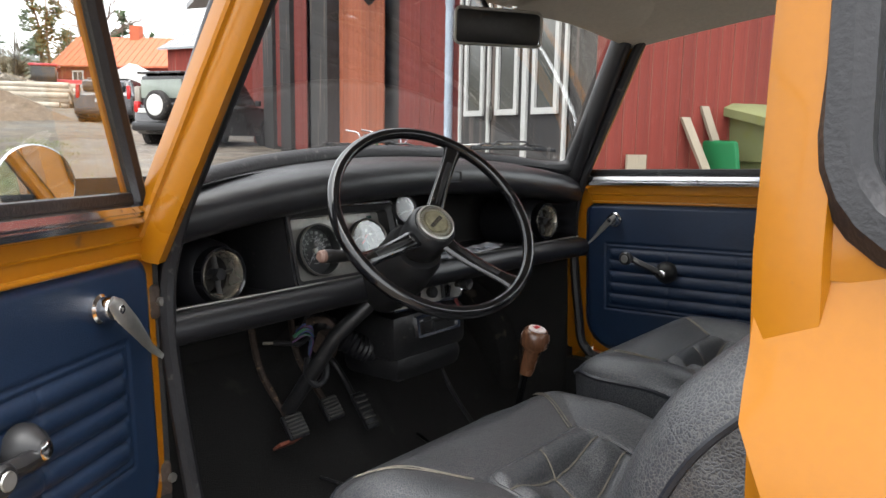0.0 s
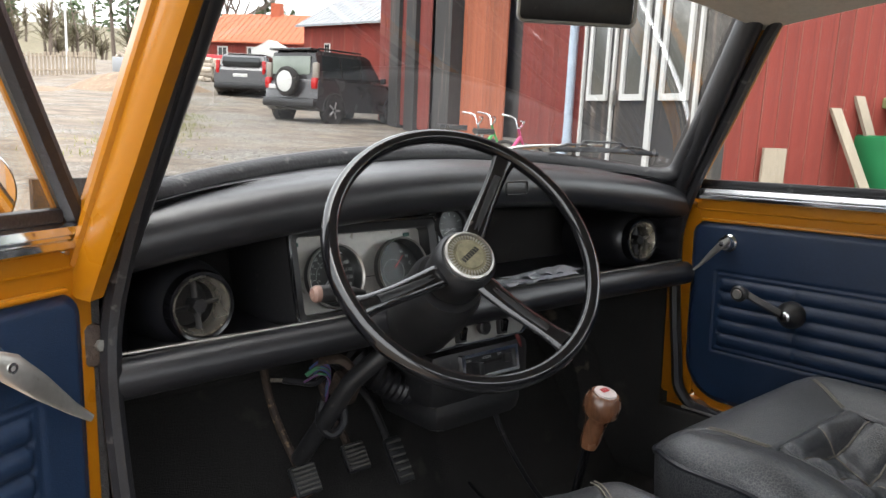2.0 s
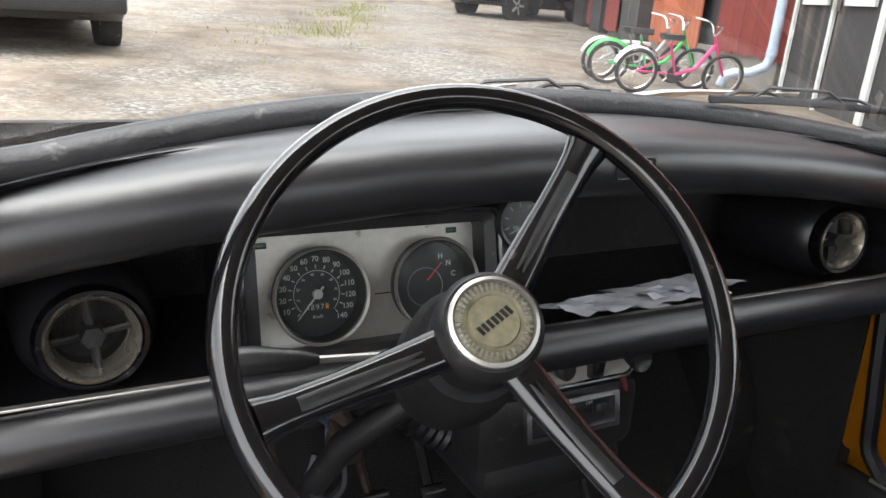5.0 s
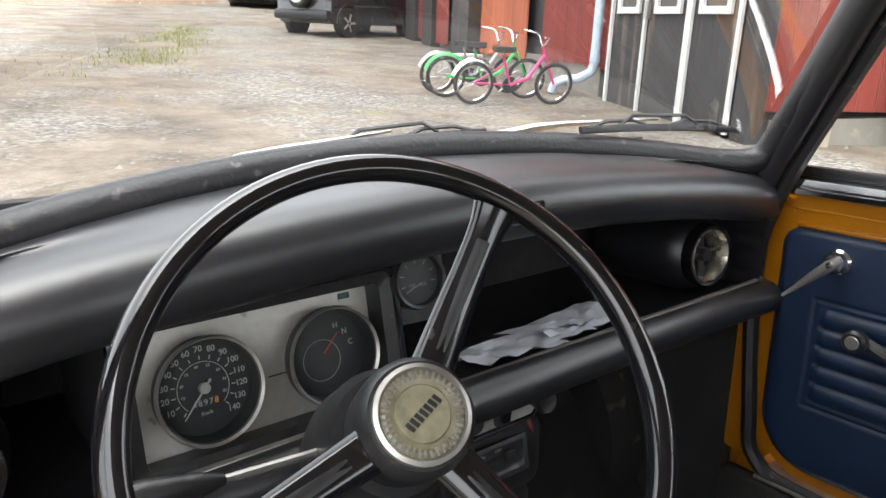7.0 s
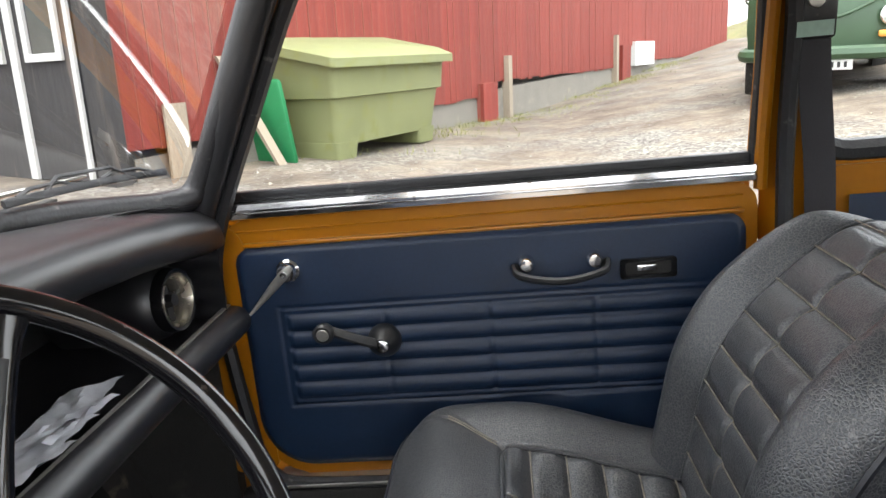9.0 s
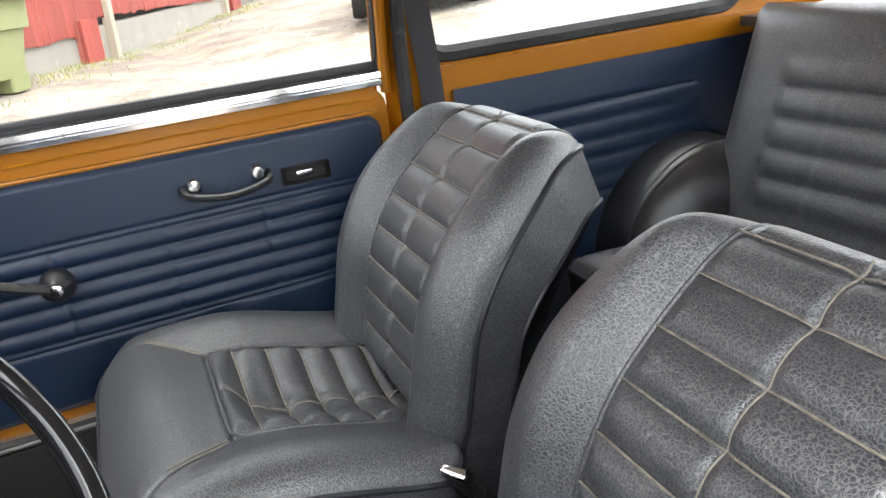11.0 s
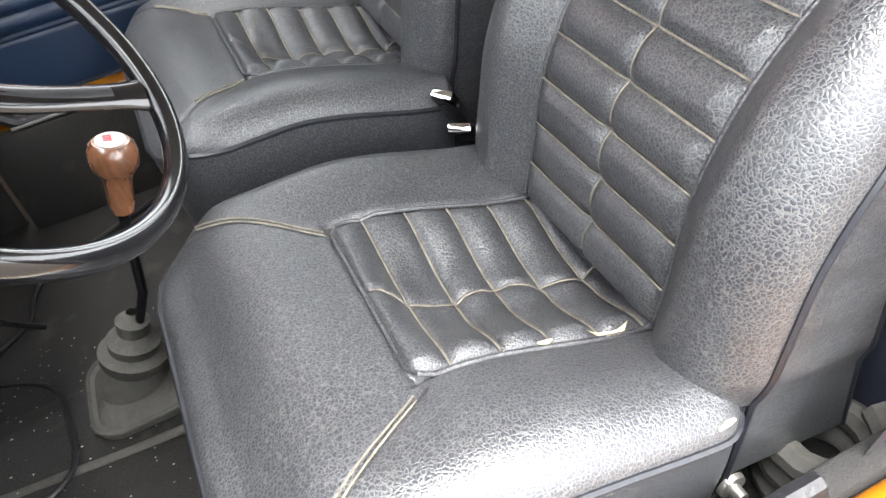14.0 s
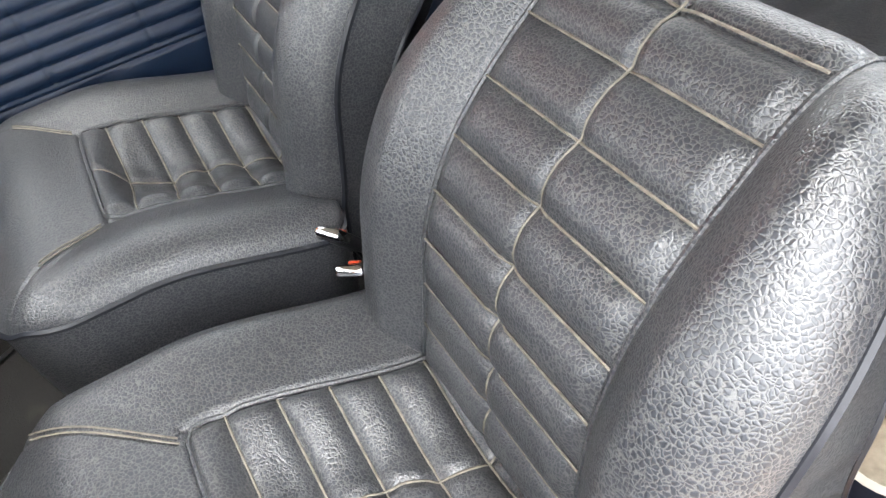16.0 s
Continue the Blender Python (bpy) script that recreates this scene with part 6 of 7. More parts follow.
# ---- children's bicycles ----
def bicycle(at, heading, r, paint, lean, label):
    b = thing("bicycle", label, "bicycle", Matrix.Translation(at) @ Matrix.Rotation(heading, 4, "Z") @ Matrix.Rotation(lean, 4, "X"), "bicycles by the wall")
    base = r * 4.1
    tub = lambda *p, t=0.014: Geo().tube([Vector(q) for q in p], t, 8)
    for x in (0, base):
        w = part("wheel", Geo().tube([(x + (r - 0.02) * math.cos(a), 0, r + (r - 0.02) * math.sin(a)) for a in (2 * math.pi * k / 32 for k in range(32))], 0.02, 8, True), TYRE, b)
        g = Geo()
        for k in range(14):
            a = 2 * math.pi * k / 14
            g.tube([(x, 0.01 * (-1) ** k, r), (x + (r - 0.03) * math.cos(a), 0, r + (r - 0.03) * math.sin(a))], 0.0016, 3)
        part("spokes", g, CHROME, w)
        part("rim", Geo().tube([(x + (r - 0.04) * math.cos(a), 0, r + (r - 0.04) * math.sin(a)) for a in (2 * math.pi * k / 32 for k in range(32))], 0.010, 6, True), CHROME, w)
    bb, st_, hd = (base * 0.44, 0, r * 0.95), (base * 0.33, 0, r * 2.3), (base * 0.84, 0, r * 2.35)
    part("main_tube", tub(bb, (base * 0.66, 0, r * 1.25), hd, t=0.020), paint, b)
    part("seat_tube", tub(bb, st_), paint, b)
    part("stay", tub((0, 0, r), (base * 0.36, 0, r * 1.9), t=0.010), paint, b)
    part("stay", tub((0, 0, r), bb, t=0.011), paint, b)
    part("fork", tub((base, 0, r), hd, (base * 0.80, 0, r * 2.75)), paint, b)
    part("handlebar", Geo().tube(smooth([(base * 0.68, -0.25, r * 3.3), (base * 0.80, -0.12, r * 3.2), (base * 0.80, 0, r * 2.75), (base * 0.80, 0.12, r * 3.2), (base * 0.68, 0.25, r * 3.3)], 4), 0.010, 6), CHROME, b)
    part("saddle", Geo().loft([[(base * 0.33 - 0.10 + 0.22 * t, wy * (1 - 0.65 * t) , r * 2.5 + wz) for wy, wz in ((-0.08, 0), (-0.05, 0.04), (0.05, 0.04), (0.08, 0), (0, -0.02))] for t in (0, 0.5, 1)]), PLASTIC, b)
    part("seat_post", tub(st_, (base * 0.33, 0, r * 2.5), t=0.012), CHROME, b)
    part("mudguard", Geo().tube([((r + 0.02) * math.cos(a), 0, r + (r + 0.02) * math.sin(a)) for a in (math.pi * (0.15 + 0.75 * k / 12) for k in range(13))], 0.022, 6, False, 0.3), paint if paint is not PINK else CHROME, b)
    part("chainwheel", Geo().lathe([(0.08, -0.01), (0.08, 0.01)], bb, (0, 1, 0), 20), PLASTIC, b)
    part("crank", tub((bb[0] - 0.09, 0.04, bb[2] - 0.08), (bb[0], 0.03, bb[2]), (bb[0] + 0.09, -0.04, bb[2] + 0.08), t=0.009), STEEL, b)
    return b


bicycle((4.50, 6.22, 0.22), radians(-20), 0.215, PINK, 0.12, "small pink bicycle with chrome mudguards")
bicycle((4.55, 6.72, 0.24), radians(-26), 0.215, LIME, 0.10, "small bright green bicycle beside a pink one")
bicycle((4.70, 7.05, 0.25), radians(-18), 0.21, ALLOY, 0.10, "small grey bicycle with a pale frame")
slab = whole("concrete_slab", Geo().box((0, 0, 0), (1, 1, 1)).moved(lambda p: wall1(11.2 + p.x * 9, 1.6 + p.y * 3.4, 0.37 + p.z * 0.16 + 0.032 * p.x * 9)), CONCRETE, "pale concrete slab in front of the barn", "slab", kind="structure")
whole("pavement", Geo().box((0, 0, 0), (1, 1, 1)).moved(lambda p: wall1(2.3 + p.x * 4.6, 0.9 + p.y * 1.9, 0.12 + p.z * 0.10 + 0.032 * p.x * 4.6)), CONCRETE, "worn concrete apron before the doors", "pavement", kind="structure")
bx = thing("plastic_crate", "small pale grey crate beside the bicycles", "crate", Matrix.Translation((6.2, 8.4, 0.30)))
part("crate_body", Geo().box((0, 0, 0.12), (0.45, 0.3, 0.24), 0.02), ALLOY, bx)
part("crate_lid", Geo().box((0, 0, 0.27), (0.47, 0.32, 0.05), 0.015), WHITE, bx)


# ---- vehicles in the yard ----
def vehicle(name, label, at, heading, L, W, H, waist, profile, roof_, paint, wheel_r, axles, glass_, extras):
    """A parked car: a lofted body with tucked-in sides, a narrower cabin, panes, wheels and lamps. x is forward from the rear bumper."""
    c = thing(name, label, "car", Matrix.Translation(at) @ Matrix.Rotation(heading, 4, "Z"), "parked vehicles")
    rings = []
    for y, k in ((-W / 2, 0.93), (-W / 2 + 0.03, 0.985), (-W / 2 + 0.10, 1.0), (0, 1.01), (W / 2 - 0.10, 1.0), (W / 2 - 0.03, 0.985), (W / 2, 0.93)):
        rings.append([(L / 2 + (x - L / 2) * k, y, 0.22 + (z - 0.22) * (0.97 + 0.03 * (k - 0.93) / 0.08)) for x, z in profile])
    part("body", Geo().loft(rings), paint, c)
    cab = []
    for y, k in ((-W / 2 + 0.05, 0.0), (-W / 2 + 0.20, 0.97), (0, 1.0), (W / 2 - 0.20, 0.97), (W / 2 - 0.05, 0.0)):
        cab.append([(x, y, waist - 0.02 + (z - waist + 0.02) * k) for x, z in roof_])
    part("cabin", Geo().loft(cab), paint, c)
    for pts, sides in glass_:
        for s in sides:
            y0, y1 = W / 2 - 0.045, W / 2 - 0.185
            part("side_window", Geo().loft([[(x, s * (y0 + (y1 - y0) * (z - waist) / (H - waist) + o), z) for x, z in pts] for o in (0.0, 0.012)]), DARKGLASS_P, c, "dark tinted window")
    for x in axles:
        for s in (1, -1):
            w = part("wheel", Geo().lathe([(wheel_r * 0.6, -0.09), (wheel_r * 0.94, -0.10), (wheel_r, -0.06), (wheel_r, 0.06), (wheel_r * 0.94, 0.10), (wheel_r * 0.6, 0.09)], (x, s * (W / 2 - 0.09), wheel_r), (0, s, 0), 28), TYRE, c)
            part("rim", Geo().lathe([(wheel_r * 0.62, 0.08), (wheel_r * 0.55, 0.06), (wheel_r * 0.2, 0.075), (0.0, 0.08)], (x, s * (W / 2 - 0.09), wheel_r), (0, s, 0), 24), ALLOY, w)
            g = Geo()
            for k in range(5):
                a = 2 * math.pi * k / 5
                g.tube([(x + r * math.cos(a), s * (W / 2 - 0.005), wheel_r + r * math.sin(a)) for r in (0.04, wheel_r * 0.58)], 0.03, 6)
            part("wheel_spider", g, ALLOY, w)
            part("wheel_arch", Geo().tube([(x + (wheel_r + 0.05) * math.cos(a), s * (W / 2 - 0.015), wheel_r + (wheel_r + 0.05) * math.sin(a)) for a in (math.pi * k / 14 for k in range(15))], 0.03, 6), PLASTIC, c)
    for n, (pos, size, mat) in extras:
        part(n, Geo().box(pos, size, min(size) * 0.3), mat, c)
    return c


DARKGLASS_P = material("tinted_pane", (0.02, 0.024, 0.026), 0.06, vary=0.2, scale=2, spec=0.7)
PALEGLASS_P = material("pale_rear_pane", (0.30, 0.34, 0.30), 0.12, vary=0.2, scale=3)
PLATE = material("number_plate", (0.6, 0.6, 0.58), 0.5)
# boxy off-roader with a spare wheel
Ls, Ws, Hs = 3.75, 1.72, 1.72
fwd = radians(17)
rw = Vector((8.85, 15.55))
f2, l2 = Vector((math.cos(fwd), math.sin(fwd))), Vector((-math.sin(fwd), math.cos(fwd)))
base = rw - f2 * 0.62 + l2 * (Ws / 2)
suv = vehicle("off_roader", "muddy dark grey off-roader with a white-capped spare wheel", (base.x, base.y, gz(base.x, base.y) - 0.05), fwd, Ls, Ws, Hs, 1.02,
              [(0.02, 0.45), (0.05, 0.98), (0.12, 1.05), (2.45, 1.05), (2.75, 1.02), (3.60, 0.92), (3.74, 0.80), (3.75, 0.45), (3.55, 0.30), (0.15, 0.32)],
              [(0.10, 1.02), (0.16, 1.66), (0.28, 1.72), (1.95, 1.72), (2.15, 1.66), (2.75, 1.02)], DARKCAR, 0.345, (0.62, 2.92),
              [([(0.28, 1.10), (0.92, 1.10), (0.92, 1.60), (0.34, 1.60)], (1, -1)), ([(1.0, 1.10), (1.66, 1.10), (1.66, 1.60), (1.0, 1.60)], (1, -1)), ([(1.74, 1.10), (2.48, 1.10), (2.10, 1.58), (1.74, 1.60)], (1, -1))],
              [("rear_bumper", ((0.02, 0, 0.50), (0.22, 1.66, 0.22), PLASTIC)), ("rear_window", ((0.115, 0.05, 1.36), (0.03, 1.20, 0.42), PALEGLASS_P)), ("tail_lamp", ((0.06, 0.74, 0.95), (0.10, 0.16, 0.26), TAILRED)), ("tail_lamp", ((0.06, -0.74, 0.95), (0.10, 0.16, 0.26), TAILRED)),
               ("tail_pillar", ((0.10, -0.74, 1.24), (0.10, 0.16, 0.36), BEIGECAR)), ("tail_pillar", ((0.10, 0.74, 1.24), (0.10, 0.16, 0.36), BEIGECAR)), ("number_plate", ((0.03, 0.52, 0.86), (0.03, 0.40, 0.11), PLATE)), ("roof_rail", ((1.1, 0.62, 1.75), (1.6, 0.04, 0.04), PLASTIC)), ("roof_rail", ((1.1, -0.62, 1.75), (1.6, 0.04, 0.04), PLASTIC)),
               ("roof_spoiler", ((0.16, 0, 1.72), (0.34, 1.30, 0.05), DARKCAR)), ("side_mirror", ((2.42, -0.92, 1.12), (0.10, 0.14, 0.14), PLASTIC))])
sp = part("spare_wheel", Geo().lathe([(0.0, -0.10), (0.31, -0.10), (0.34, -0.05), (0.34, 0.05), (0.30, 0.09)], (-0.10, -0.02, 0.98), (-1, 0, 0), 32), TYRE, suv)
part("spare_cover", Geo().lathe([(0.245, 0.085), (0.235, 0.10), (0.05, 0.115), (0.0, 0.115)], (-0.10, -0.02, 0.98), (-1, 0, 0), 32), WHITE, sp)
# estate car behind it
vehicle("estate_car", "dark estate car with tall red tail lamps parked on the drive", (10.9, 24.9, gz(10.9, 24.9) - 0.12), radians(50), 4.7, 1.88, 1.62, 1.05,
        [(0.03, 0.42), (0.02, 0.80), (0.10, 1.04), (3.0, 1.04), (4.4, 0.90), (4.68, 0.70), (4.68, 0.40), (4.4, 0.25), (0.3, 0.28)],
        [(0.08, 1.03), (0.50, 1.55), (0.85, 1.62), (2.3, 1.60), (3.35, 1.03)], DARKCAR, 0.36, (0.9, 3.75),
        [([(0.60, 1.12), (1.35, 1.10), (1.35, 1.50), (0.85, 1.52)], (1, -1)), ([(1.42, 1.10), (2.2, 1.10), (2.15, 1.52), (1.42, 1.52)], (1, -1))],
        [("rear_window", ((0.30, 0, 1.33), (0.32, 1.35, 0.36), DARKGLASS_P)), ("tail_lamp", ((0.16, 0.80, 1.10), (0.20, 0.12, 0.55), TAILRED)), ("tail_lamp", ((0.16, -0.80, 1.10), (0.20, 0.12, 0.55), TAILRED)), ("number_plate", ((0.02, 0, 0.86), (0.05, 0.50, 0.12), PLATE)), ("rear_bumper", ((0.02, 0, 0.50), (0.15, 1.8, 0.2), PLASTIC)), ("roof_skin", ((1.5, 0, 1.635), (1.5, 1.3, 0.02), ALLOY))])
# grey car close ahead on the drive
vehicle("grey_car", "grey car standing on the drive", (-0.79, 7.66, gz(-0.79, 7.7)), radians(95), 4.4, 1.80, 1.60, 1.0,
        [(0.03, 0.42), (0.02, 0.80), (0.10, 1.0), (3.0, 1.0), (4.2, 0.88), (4.38, 0.70), (4.38, 0.40), (4.2, 0.25), (0.3, 0.28)],
        [(0.08, 0.99), (0.40, 1.52), (0.75, 1.60), (2.3, 1.58), (3.2, 0.99)], material("grey_metallic", (0.10, 0.105, 0.11), 0.3, vary=0.1, coat=0.5), 0.34, (0.85, 3.5),
        [([(0.60, 1.08), (1.35, 1.06), (1.35, 1.48), (0.80, 1.48)], (1, -1))],
        [("rear_bumper", ((0.0, 0, 0.48), (0.16, 1.74, 0.26), PLASTIC)), ("tail_lamp", ((0.06, -0.72, 0.86), (0.1, 0.3, 0.14), TAILRED)), ("tail_lamp", ((0.06, 0.72, 0.86), (0.1, 0.3, 0.14), TAILRED)), ("rear_window", ((0.26, 0, 1.28), (0.26, 1.3, 0.34), DARKGLASS_P))])
# old green van, front towards the car
VANX, VANY = 8.08, -2.98
van = thing("old_van", "dark green rounded van with white bumper and round headlamps", "van", Matrix.Translation((VANX, VANY, gz(VANX, VANY) - 0.02)) @ Matrix.Rotation(radians(160), 4, "Z"), "parked vehicles")
def van_ring(z, front, half, rear=-4.2):
    n = 20
    pts = [(front - 0.25 * abs(math.sin(a)) ** 3 if abs(a) < math.pi / 2 else rear, half * math.sin(a)) for a in [(-math.pi / 2 + math.pi * k / n) for k in range(n + 1)]]
    return [(x, y, z) for x, y in pts] + [(rear, half, z), (rear, -half, z)]
part("body", Geo().loft([van_ring(z, fr, hf) for z, fr, hf in ((0.42, -0.12, 0.76), (0.50, -0.03, 0.83), (0.75, 0.0, 0.86), (1.05, -0.03, 0.86), (1.20, -0.08, 0.845), (1.65, -0.30, 0.78), (1.90, -0.48, 0.66), (1.96, -0.75, 0.45))]), BUSGREEN, van)
part("windscreen", Geo().loft([[(-0.06 - 0.22 * (z - 1.22) / 0.45 + o, y, z) for y, z in ((-0.66, 1.24), (0.66, 1.24), (0.60, 1.66), (-0.60, 1.66))] for o in (0.0, 0.03)]), DARKGLASS_P, van)
part("bumper", Geo().tube(smooth([(-0.45, -0.86, 0.50), (-0.02, -0.78, 0.48), (0.10, 0, 0.48), (-0.02, 0.78, 0.48), (-0.45, 0.86, 0.50)], 6), 0.075, 8), BUSGREEN, van)
part("number_plate", Geo().box((0.09, 0.0, 0.36), (0.02, 0.46, 0.11), 0.004), PLATE, van)
for k in range(6):
    part("plate_bar", Geo().box((0.103, -0.16 + 0.064 * k, 0.36), (0.004, 0.03, 0.06)), PLASTIC, van)
for s in (1, -1):
    lamp = part("headlamp", Geo().lathe([(0.0, 0.05), (0.06, 0.04), (0.092, 0.015), (0.098, 0.0), (0.098, -0.05)], (-0.02, s * 0.56, 0.85), (1, 0, 0), 28), material("lamp_glass", (0.55, 0.57, 0.56), 0.12), van, "round headlamp")
    part("lamp_ring", Geo().tube([(-0.005, s * 0.56 + 0.10 * math.cos(a), 0.85 + 0.10 * math.sin(a)) for a in (2 * math.pi * k / 28 for k in range(28))], 0.014, 6, True), CHROME, lamp)
    part("turn_lamp", Geo().box((0.0, s * 0.56, 0.66), (0.06, 0.22, 0.07), 0.02), AMBER, van)
    for x in (-0.75, -3.1):
        w = part("wheel", Geo().lathe([(0.18, -0.08), (0.31, -0.09), (0.325, 0.0), (0.31, 0.09), (0.18, 0.08)], (x, s * 0.76, 0.33), (0, s, 0), 28), TYRE, van)
        part("hub_cap", Geo().lathe([(0.19, 0.07), (0.12, 0.10), (0.0, 0.115)], (x, s * 0.76, 0.33), (0, s, 0), 20), WHITE, w)
part("waist_moulding", Geo().tube(smooth([(-4.0, -0.875, 1.1), (-0.28, -0.872, 1.1), (-0.02, -0.5, 1.04), (0.01, 0, 0.85), (-0.02, 0.5, 1.04), (-0.28, 0.872, 1.1), (-4.0, 0.875, 1.1)], 6), 0.014, 6), BUSGREEN, van)

# ---- far buildings ----
def house(name, label, at, heading, L, W, wall_h, roof_h, wall_mat, roof_mat, wins):
    h = thing(name, label, "house", Matrix.Translation(at) @ Matrix.Rotation(heading, 4, "Z"))
    part("wall", Geo().loft([[(x, y, z) for x, y in ((0, 0), (L, 0), (L, W), (0, W))] for z in (-1.5, wall_h)]), wall_mat, h)
    part("gable", Geo().loft([[(x, y, z) for y, z in ((0, wall_h), (W, wall_h), (W / 2, wall_h + roof_h))] for x in (0, L)]), wall_mat, h)
    for s in (0, 1):
        e0, e1 = ((-0.4, wall_h - 0.2) if not s else (W + 0.4, wall_h - 0.2)), (W / 2, wall_h + roof_h + 0.05)
        r = part("roof", Geo().loft([[(x, e0[0], e0[1]), (x, e1[0], e1[1]), (x, e1[0], e1[1] + 0.12), (x, e0[0], e0[1] + 0.12)] for x in (-0.4, L + 0.4)]), roof_mat, h)
        g = Geo()
        for k in range(int(L / 0.5)):
            x = -0.2 + k * 0.5
            g.tube([(x, e0[0], e0[1] + 0.13), (x, e1[0], e1[1] + 0.13)], 0.035, 4)
        part("roof_ribs", g, roof_mat, r)
    for x, z, w, t in wins:
        wd = part("window", Geo().box((x, -0.03, z), (w, 0.06, t)), WHITE, h)
        for k in (-1, 1):
            part("pane", Geo().box((x + k * w * 0.21, -0.065, z), (w * 0.34, 0.02, t * 0.78)), DARKGLASS_P, wd)
    return h


hh = house("farmhouse", "red farmhouse with a bright orange tiled roof", (25.2, 61.5, 3.7), radians(-52), 15, 8, 2.2, 2.4, FALU, ROOFTILE, [(1.6, 1.2, 0.9, 1.1), (4.2, 1.2, 0.9, 1.1), (8, 1.2, 0.9, 1.1)])
part("chimney", Geo().box((4.6, 4.0, 4.9), (0.8, 0.8, 1.6)), ROOFTILE, hh)
part("porch", Geo().loft([[(x, -1.8, z) for x, z in ((5.0, -1.0), (8.0, -1.0), (8.0, 1.4), (6.5, 2.2), (5.0, 1.4))], [(x, 0, z) for x, z in ((5.0, -1.0), (8.0, -1.0), (8.0, 1.4), (6.5, 2.2), (5.0, 1.4))]]), WHITE, hh)
gb_ = house("outbuilding", "dark red outbuilding with a grey sheet-metal roof", (23.6, 42.6, 2.4), radians(-80), 11, 7, 3.5, 1.9, FALU, ROOFGREY, [(2.2, 2.0, 0.5, 0.6)])
ksk = house("kiosk", "little red playhouse with white trim", (5.6, 44.4, 1.7), radians(-10), 1.6, 1.3, 0.75, 0.5, FALU, ROOFTILE, [(0.5, 0.4, 0.3, 0.3)])
# flagpole
fp = thing("flagpole", "white flagpole on the grass", "flagpole")
part("pole", Geo().tube([(9.1, 39.6, 1.2), (9.1, 39.6, 9.5)], [0.06, 0.03], 10), WHITE, fp)
# tipped trailer with firewood, tractor, log pile, spoil heap
tr = thing("trailer", "grey metal trailer heaped with split firewood", "trailer", Matrix.Translation((13.0, 39.6, 1.9)) @ Matrix.Rotation(radians(-40), 4, "Z"))
part("bed", Geo().box((0, 0, 0.65), (3.2, 1.6, 0.75), 0.04), ROOFGREY, tr)
for x in (-0.5, 0.5):
    part("wheel", Geo().lathe([(0.2, -0.1), (0.38, -0.1), (0.38, 0.1), (0.2, 0.1)], (x, -0.8, 0.36), (0, 1, 0), 20), TYRE, tr)
rng = random.Random(12)
g = Geo()
for k in range(160):
    a, x, y = rng.uniform(0, 3.1), rng.uniform(-1.4, 1.4), rng.uniform(-0.7, 0.7)
    z = 1.05 + 0.55 * (1 - (x / 1.5) ** 2) * rng.random()
    g.box((x, y, z), (0.42, 0.12, 0.12), 0, Matrix.Rotation(a, 4, "Z") @ Matrix.Rotation(rng.uniform(-0.5, 0.5), 4, "Y"))
tagged(part("firewood", g, LOGWOOD, tr, "split firewood"), kind="stuff")
tc_ = thing("tractor", "small red tractor with a glazed cab", "tractor", Matrix.Translation((16.8, 43.0, 2.35)) @ Matrix.Rotation(radians(-30), 4, "Z"))
part("bonnet", Geo().box((1.0, 0, 0.95), (1.3, 0.6, 0.55), 0.06), RED, tc_)
part("cab", Geo().box((-0.2, 0, 1.35), (1.2, 1.2, 1.1), 0.05), DARKGLASS_P, tc_)
part("cab_roof", Geo().box((-0.2, 0, 1.95), (1.4, 1.35, 0.14), 0.05), RED, tc_)
for x, r in ((-0.5, 0.65), (1.3, 0.40)):
    for s in (1, -1):
        part("wheel", Geo().lathe([(r * 0.5, -0.18), (r, -0.18), (r, 0.18), (r * 0.5, 0.18)], (x, s * 0.7, r), (0, s, 0), 22), TYRE, tc_)
logs = thing("log_pile", "pile of pale birch logs beside the drive", "log pile")
lg = shape("log", Geo().lathe([(0.15, -1.6), (0.16, 0.0), (0.14, 1.6)], (0, 0, 0), (1, 0, 0), 10), LOGWOOD)
for row in range(5):
    for k in range(9 - row):
        ob = new("log", lg)
        ob.parent = logs
        off = (k - (9 - row) / 2) * 0.30
        ob.matrix_local = Matrix.Translation((13.7 + off * 0.8 + rng.uniform(-0.2, 0.2), 36.2 + off * 0.35 + rng.uniform(-0.2, 0.2), 1.95 + row * 0.22)) @ Matrix.Rotation(radians(-38) + rng.uniform(-0.12, 0.12), 4, "Z")
def heap(cx, cy, rx, ry, h, seed):
    def at(u, v):
        a, r = 2 * math.pi * u, v
        x, y = cx + rx * r * math.cos(a), cy + ry * r * math.sin(a)
        z = gz(x, y) - 0.05 + h * max(0, 1 - r) ** 0.9 * (0.8 + 0.5 * noise.noise((x * 0.9, y * 0.9, seed))) + 0.08 * noise.noise((x * 4, y * 4, seed)) * (1 - r)
        return (x, y, z)
    return Geo().grid(at, 60, 24, close_u=True)
SOIL = material("turned_soil", (0.17, 0.12, 0.08), 0.95, vary=0.4, scale=3, second=(0.3, 0.23, 0.16), spots=0.02, bump=0.8, bump_scale=20)
whole("soil_heap", heap(8.6, 28.0, 2.6, 2.0, 1.1, 1), SOIL, "heap of turned brown soil by the drive", "soil heap", "soil heaps", sharp=180)
whole("soil_heap", heap(2.8, 27.5, 3.6, 2.2, 0.5, 3), SOIL, "low heap of turned brown soil by the drive", "soil heap", "soil heaps", sharp=180)
BANK = material("dry_bank_grass", (0.12, 0.105, 0.045), 0.95, vary=0.5, scale=1.2, fine=14, second=(0.07, 0.09, 0.03), spots=0.06, bump=0.9, bump_scale=14)
